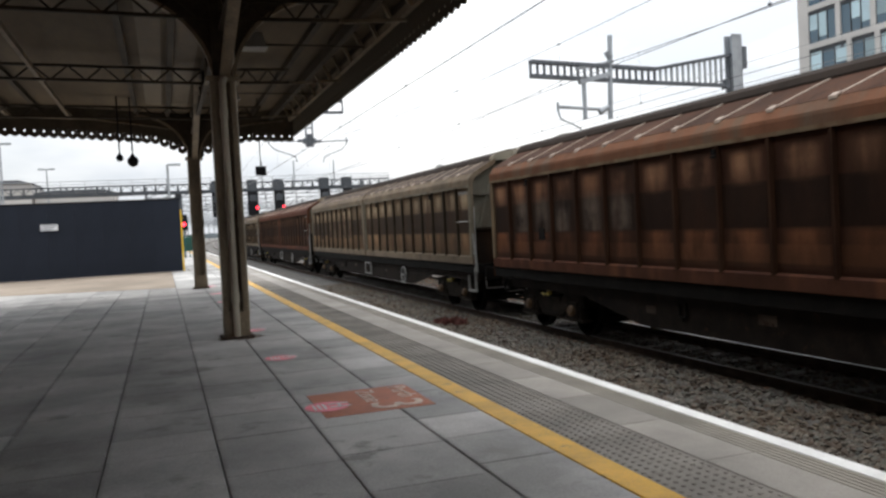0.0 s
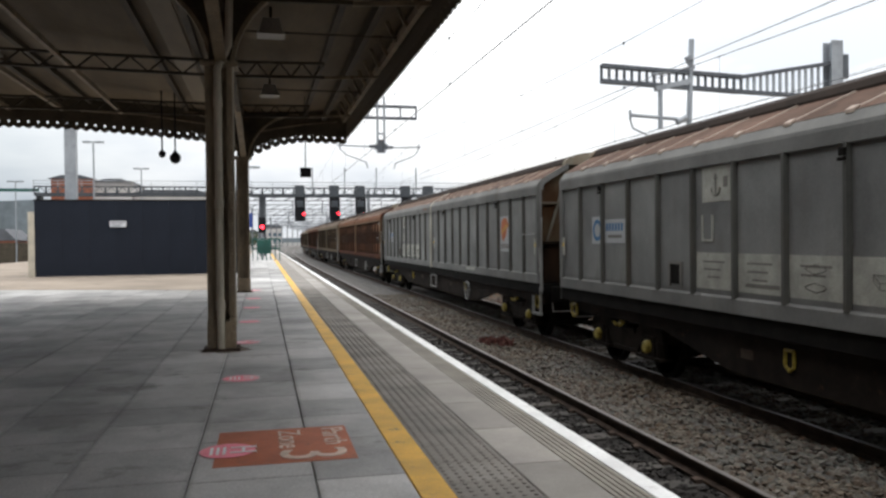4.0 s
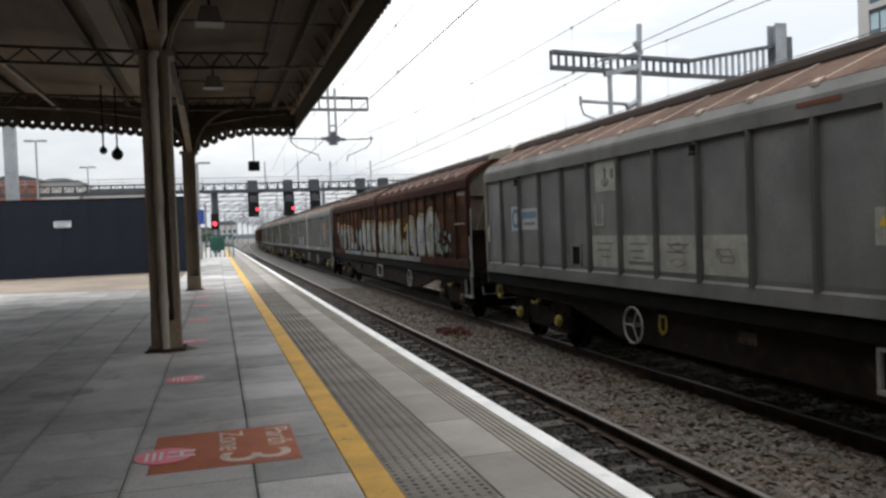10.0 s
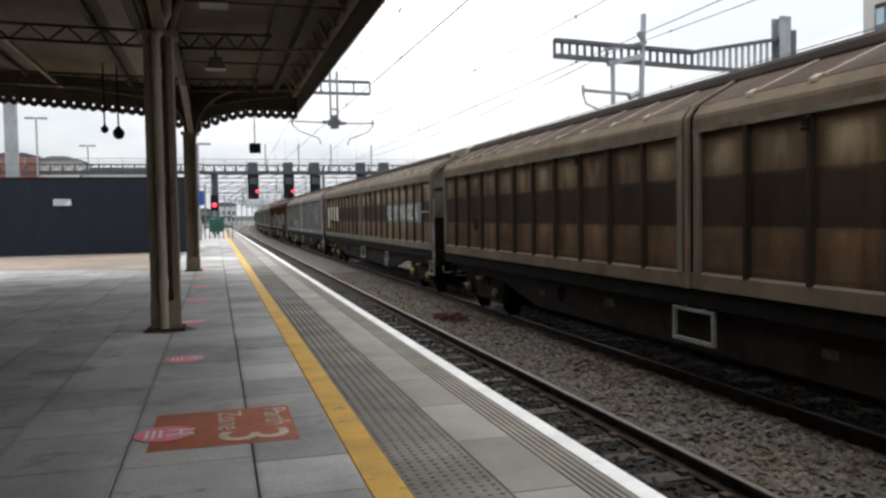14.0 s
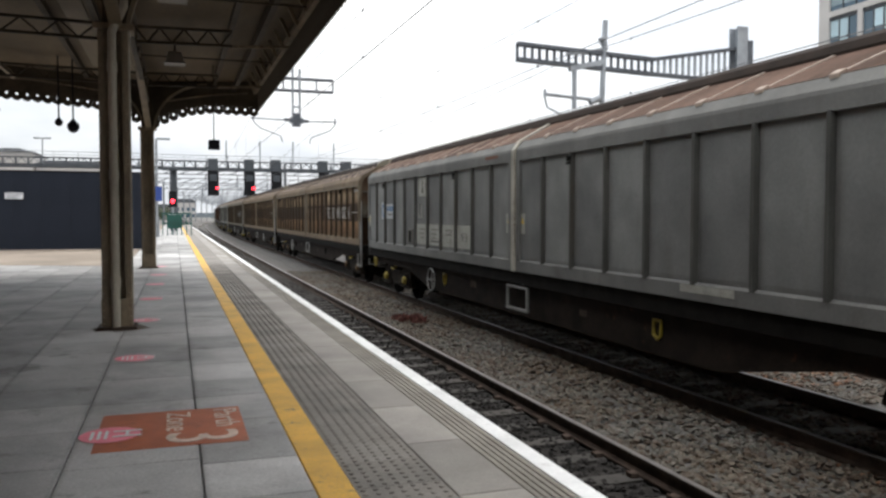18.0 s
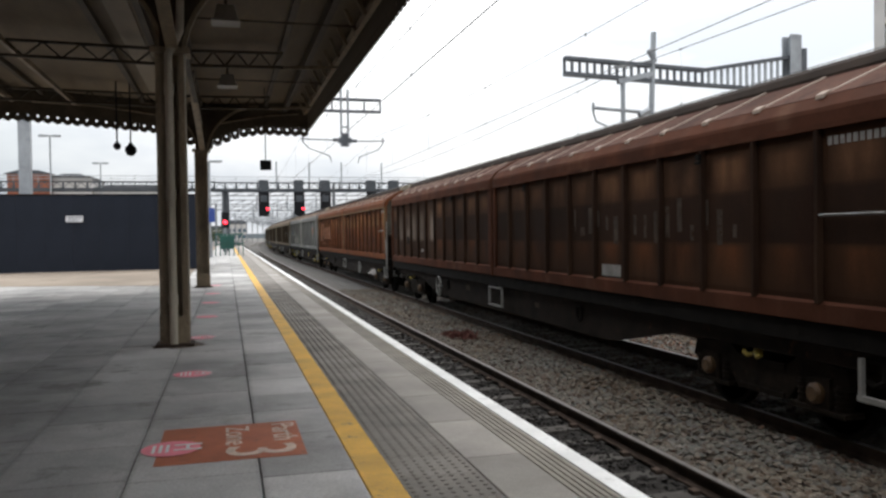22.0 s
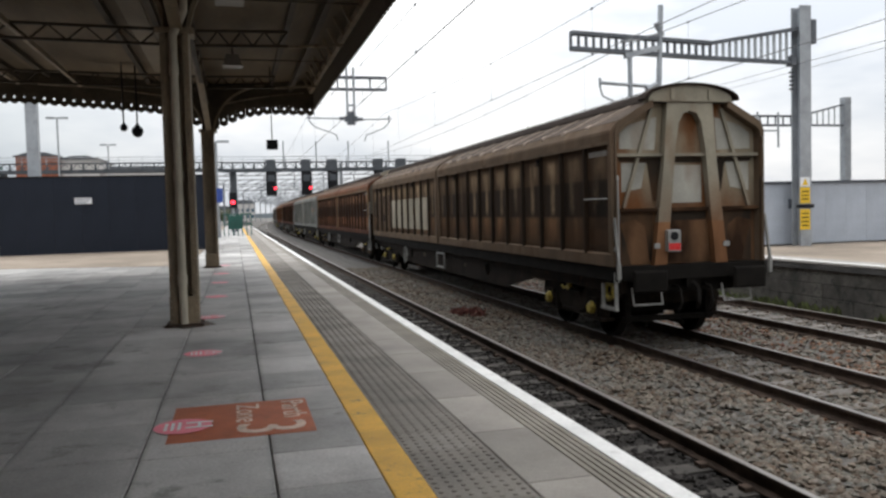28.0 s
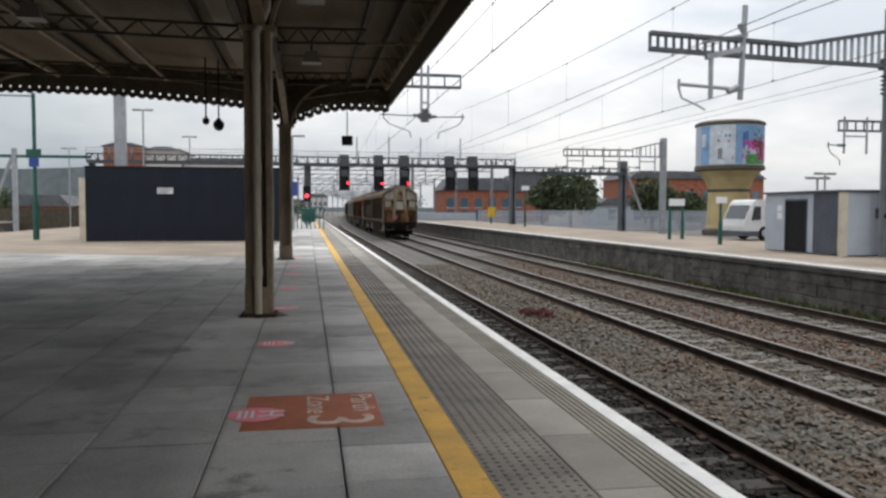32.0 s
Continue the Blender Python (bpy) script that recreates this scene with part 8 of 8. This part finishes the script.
    if idx == 18:
        for i in range(1, 10):
            plate("painted_out_panel", v, bay_y(1, i), 2.16 if i > 3 else 2.25, BAY - (0.16 if i > 3 else 0.34), 1.0 if i > 3 else 1.25, M_CREAMWORN if i > 3 else M_FADED2, 0.002)
        e = [o for o in v.children if o.name.startswith("end_wall")][0]
        lamp = part("tail_lamp", Shape().slab(-0.11, 0.11, -0.1, 0.0, 0, 0.34, 0.02), M_WPART, e, "white tail lamp casing", at=(-0.36, -0.17, 1.5))
        part("lens", Shape().lathe([(0.07, 0), (0.06, 0.02)], 14, Matrix.Translation((0, -0.1, 0.24)) @ Euler((radians(90), 0, 0)).to_matrix().to_4x4()), M_BLACK, lamp)
        part("red_panel", Shape().box(-0.1, 0.1, -0.106, -0.1, 0.02, 0.13), M_TAIL_RED, lamp)
        part("pale_panel", Shape().box(-0.27, 0.27, -0.036, -0.0305, 2.26, 2.86), M_END_PALE, e, "pale worn panel")
        for sx in (-1, 1):
            part("pale_panel", Shape().prism([(sx * 0.56, 3.10), (sx * 0.52, 3.62), (sx * 0.98, 3.50), (sx * 1.16, 3.36), (sx * 1.17, 3.12)], -0.036, -0.0305), M_END_PALE, e, "pale worn panel")
            part("pale_panel", Shape().prism([(sx * 0.80, 2.50), (sx * 0.72, 2.90), (sx * 1.14, 2.90), (sx * 1.14, 2.44)], -0.036, -0.0305), M_END_PALE, e, "pale worn panel")
            # dark strips below the beams, beside the pillars and at the corners
            part("soot_stain", Shape().prism([(sx * 0.46, 2.98), (sx * 1.18, 2.98), (sx * 1.18, 2.92), (sx * 0.70, 2.90), (sx * 0.60, 2.30), (sx * 0.50, 2.30)], -0.040, -0.0365), M_DARK_STRIP, e)
            part("soot_stain", Shape().prism([(sx * 0.60, 2.12), (sx * 1.17, 2.12), (sx * 1.17, 1.95), (sx * 0.92, 2.02), (sx * 0.75, 1.9), (sx * 0.68, 1.35), (sx * 0.63, 1.35)], -0.049, -0.0455), M_DARK_STRIP, e)
            part("soot_stain", Shape().prism([(sx * 1.0, 1.30), (sx * 1.17, 1.30), (sx * 1.17, 1.9), (sx * 1.10, 1.7)], -0.049, -0.0455), M_DARK_STRIP, e)
            part("crown_rib", Shape().box(sx * 0.33 - 0.03, sx * 0.33 + 0.03, -0.225, -0.2, 3.88, 4.04), M_PILLAR, e)
        part("soot_stain", Shape().box(-0.27, 0.27, -0.040, -0.0365, 2.90, 2.99), M_DARK_STRIP, e)
        part("soot_stain", Shape().box(-0.34, 0.34, -0.049, -0.0455, 1.98, 2.12), M_DARK_STRIP, e)
        part("roof_lip", Shape().prism(roof_arch(12, 0.84, 3.88, 4.135) + roof_arch(12, 0.81, 3.86, 4.105)[::-1], -0.25, -0.02), M_GUTTER, e)
        part("lever", Shape().bar((HALF + 0.02, -0.3, 1.35), (HALF + 0.02, -0.17, 2.05), 0.03, 0.05).bar((HALF + 0.02, -0.3, 1.35), (HALF + 0.02, -0.3, 1.1), 0.05, 0.06), M_WPART, e)
        for sx in (-0.62, 0.62):
            part("lamp_bracket", Shape().box(sx - 0.05, sx + 0.05, -0.2, -0.17, 1.55, 1.63), M_WPART, e)

# graffiti on the maroon van: swollen silver letters with dark outlines
gv, gr = TRAIN[8], random.Random(3)


def stroke(name, v, pts, width, material, off):
    """A painted line with round ends along points (y, z), as one ribbon."""
    n, x, h = len(pts), XF - off, width / 2
    closed = pts[0] == pts[-1]
    dirs = []
    for (y0, z0), (y1, z1) in zip(pts, pts[1:]):
        d = math.hypot(y1 - y0, z1 - z0)
        dirs.append(((y1 - y0) / d, (z1 - z0) / d))
    verts, faces = [], []
    for i, (y, z) in enumerate(pts):
        a = dirs[i - 1] if i else (dirs[-1] if closed else dirs[0])
        b = dirs[i] if i < n - 1 else (dirs[0] if closed else dirs[-1])
        ty, tz = a[0] + b[0], a[1] + b[1]
        q = math.hypot(ty, tz)
        k = h * min(1.5, 2.0 / q)
        verts += [(x, y - tz / q * k, z + ty / q * k), (x, y + tz / q * k, z - ty / q * k)]
    faces += [(2 * i, 2 * i + 1, 2 * i + 3, 2 * i + 2) for i in range(n - 1)]
    if not closed:
        for i, turn in ((0, 1), (n - 1, -1)):
            y, z = pts[i]
            ang = math.atan2(verts[2 * i][2] - z, verts[2 * i][1] - y)
            ids = []
            for q in range(1, 6):
                verts.append((x, y + h * math.cos(ang + turn * math.pi * q / 6), z + h * math.sin(ang + turn * math.pi * q / 6)))
                ids.append(len(verts) - 1)
            faces.append((2 * i, *ids, 2 * i + 1))
    return part(name, Shape().add(verts, faces), material, v)


def splash(name, v, y, z, r_, material, off, n=16):
    """An uneven cloud of spray."""
    return blob(name, v, [(y + r_ * gr.uniform(0.65, 1.25) * math.cos(2 * math.pi * i / n), z + r_ * gr.uniform(0.6, 1.1) * math.sin(2 * math.pi * i / n)) for i in range(n)], material, off, 0.0008)


# strokes in a unit box: across from left to right, and up
GLYPHS = {
    "S": [[(0.9, 0.8), (0.6, 0.95), (0.25, 0.85), (0.2, 0.62), (0.5, 0.5), (0.8, 0.36), (0.75, 0.12), (0.4, 0.02), (0.1, 0.15)]],
    "T": [[(0.0, 0.92), (1.0, 0.95)], [(0.5, 0.92), (0.45, 0.5), (0.5, 0.02)]],
    "I": [[(0.5, 0.95), (0.45, 0.5), (0.5, 0.03)]],
    "L": [[(0.3, 0.96), (0.25, 0.5), (0.25, 0.08), (0.6, 0.03), (0.95, 0.12)]],
    "A": [[(0.1, 0.0), (0.25, 0.55), (0.42, 0.95), (0.62, 0.9), (0.75, 0.5), (0.9, 0.02)], [(0.3, 0.36), (0.72, 0.36)]],
    "E": [[(0.9, 0.9), (0.5, 0.95), (0.2, 0.8), (0.2, 0.5), (0.2, 0.15), (0.5, 0.02), (0.92, 0.1)], [(0.25, 0.5), (0.7, 0.5)]],
    "O": [[(0.5 + 0.38 * math.sin(2 * math.pi * i / 16), 0.5 + 0.47 * math.cos(2 * math.pi * i / 16)) for i in range(16)] + [(0.5, 0.97)]],
    "N": [[(0.12, 0.0), (0.15, 0.5), (0.2, 0.95)], [(0.2, 0.9), (0.5, 0.5), (0.8, 0.05)], [(0.82, 0.0), (0.8, 0.5), (0.88, 0.95)]],
}


def letters(text, y0, y1, z0, h, fat, rim):
    """Letters from y0 back to y1, with a dark outline and, where rim is set, a yellow one round it."""
    w = (y0 - y1) / len(text)
    for i, g_ in enumerate(text):
        hh, lift, lean = h * gr.uniform(0.9, 1.08), gr.uniform(-0.03, 0.05), gr.uniform(-0.08, 0.1)
        for q_, line in enumerate(GLYPHS[g_]):
            up = 0.0012 * q_ + 0.0005 * (i % 3)
            pts = [(y0 - w * (i + 1.02 * u) - lean * q, z0 + lift + hh * q) for u, q in line]
            if rim:
                stroke("graffiti_rim", gv, pts, fat + 0.20, M_SPRAYYELLOW, 0.0055 + up)
            stroke("graffiti_outline", gv, pts, fat + 0.11, M_SPRAYBLACK, 0.0125 + up)
            stroke("graffiti_letter", gv, pts, fat, M_SILVER, 0.021 + up)
            mid = pts[len(pts) // 2]
            stroke("graffiti_line", gv, [(mid[0] + 0.03, mid[1] - 0.14), (mid[0] + 0.01, mid[1] + 0.12)], 0.025, M_SPRAYBLACK, 0.027 + up)


for half, i, z0, z1 in ((1, 1, 2.15, 2.75), (1, 2, 2.1, 2.62), (1, 3, 2.3, 2.66), (1, 4, 2.36, 2.6), (-1, 0, 2.3, 2.55)):     # older pale coat above the letters
    y = bay_y(half, i)
    blob("older_coat", gv, [(y + 0.42, z0 + gr.uniform(0.0, 0.15)), (y + 0.40, z1), (y - 0.2, z1 - 0.03), (y - 0.42, z1 - gr.uniform(0.02, 0.1)), (y - 0.41, z0 + gr.uniform(0.1, 0.2)), (y - 0.1, z0), (y + 0.15, z0 + 0.1)], M_PEACH, 0.001, 0.001)
for half in (1, -1):
    for i in range(1, 11):
        plate("bare_patch", gv, bay_y(half, i), 2.46, BAY - 0.12, 0.36, M_BARE, 0.0006)
for k in range(44):
    y = gr.uniform(bay_y(1, 10), bay_y(1, 1))
    splash("graffiti_cloud", gv, y, gr.uniform(1.66, 2.25), gr.uniform(0.13, 0.30), gr.choice((M_TEAL, M_TEAL, M_SPRAYBLUE, M_SALMON)), 0.0022 + 0.00006 * k)
for k in range(44):
    y = gr.uniform(bay_y(-1, 8), bay_y(-1, 0))
    splash("graffiti_cloud", gv, y, gr.uniform(1.66, 2.3), gr.uniform(0.13, 0.30), gr.choice((M_TEAL, M_TEAL, M_SPRAYBLUE)), 0.0022 + 0.00006 * k)
for k in range(20):
    y = gr.uniform(bay_y(-1, 8), bay_y(1, 2))
    splash("graffiti_flame", gv, y, gr.uniform(2.25, 2.55), gr.uniform(0.07, 0.16), M_SPRAYYELLOW, 0.0102 + 0.0001 * k, 9)
letters("STILL", bay_y(1, 2) - 0.2, bay_y(1, 6) + 0.1, 1.60, 0.80, 0.24, False)
for k in range(6):
    stroke("graffiti_line", gv, [(bay_y(1, 6) - 0.35 - 0.11 * k, 1.72), (bay_y(1, 6) - 0.38 - 0.11 * k, 1.9 + gr.uniform(-0.04, 0.06))], 0.03, M_SPRAYBLACK, 0.012)
letters("AEN", bay_y(1, 7) - 0.05, bay_y(1, 10) - 0.35, 1.63, 0.86, 0.32, True)
letters("ONAL", bay_y(-1, 0) + 0.3, bay_y(-1, 4) + 0.25, 1.63, 0.78, 0.27, True)
letters("AEO", bay_y(-1, 4) - 0.1, bay_y(-1, 8) + 0.4, 1.64, 0.88, 0.35, True)
for k in range(20):
    r_ = gr.uniform(0.05, 0.13)
    splash("graffiti_bubble", gv, gr.uniform(bay_y(-1, 9), bay_y(-1, 7) - 0.2), gr.uniform(1.6, 2.15), r_, gr.choice((M_TEAL, M_TEAL, M_SILVER)), 0.034 + 0.0003 * k, 12)
rib_paint = Shape().box(-HALF - 0.0725, -HALF - 0.0702, -0.021, 0.021, 1.52, 2.18).mesh("rib_paint")
for half, span in ((1, range(3, 11)), (-1, range(1, 8))):
    for i in span:
        part("rib_paint", rib_paint, gr.choice((M_SILVER, M_SILVER, M_TEAL)), gv, at=(0, bay_y(half, i) + BAY / 2, 0))
for y0, y1, m in ((bay_y(1, 3), bay_y(1, 5) - 0.4, M_SILVER_DIRTY), (bay_y(1, 6) + 0.5, bay_y(1, 7), M_SPRAYBLUE), (bay_y(1, 8) + 0.45, bay_y(1, 10) - 0.4, M_SILVER_DIRTY), (bay_y(-1, 0) + 0.4, bay_y(-1, 6) + 0.2, M_SILVER_DIRTY)):
    part("sill_paint", Shape().box(-HALF - 0.0475, -HALF - 0.0455, y1, y0, FLOOR + 0.02, SILL - 0.035), m, gv)

# where the train's tail end stands, by time (metres along the track)
TAIL = list(enumerate((-331.42, -320.25, -308.93, -297.54, -286.03, -274.38, -262.60, -250.92, -239.02, -226.94, -214.76, -202.52, -190.12, -177.62, -165.12, -152.55, -139.94, -127.30, -114.69, -102.17, -89.58, -76.94, -64.38, -51.81, -39.31, -26.76, -14.25, -1.73, 10.75, 23.07, 35.54, 48.04, 60.50)))   # second by second


def motions():
    n = len(TRAIN)
    for k, v in enumerate(TRAIN):
        off = (n - 1 - k + 0.5) * PITCH
        rows = []
        for t, y in TAIL:
            p = y + off
            rows.append((t, pose(TRACKS[1] + bend(p), p, 0, 0, 0, -math.degrees(max(0.0, p - CURVE_Y) / CURVE_R))))
        walk(v, rows)


motions()
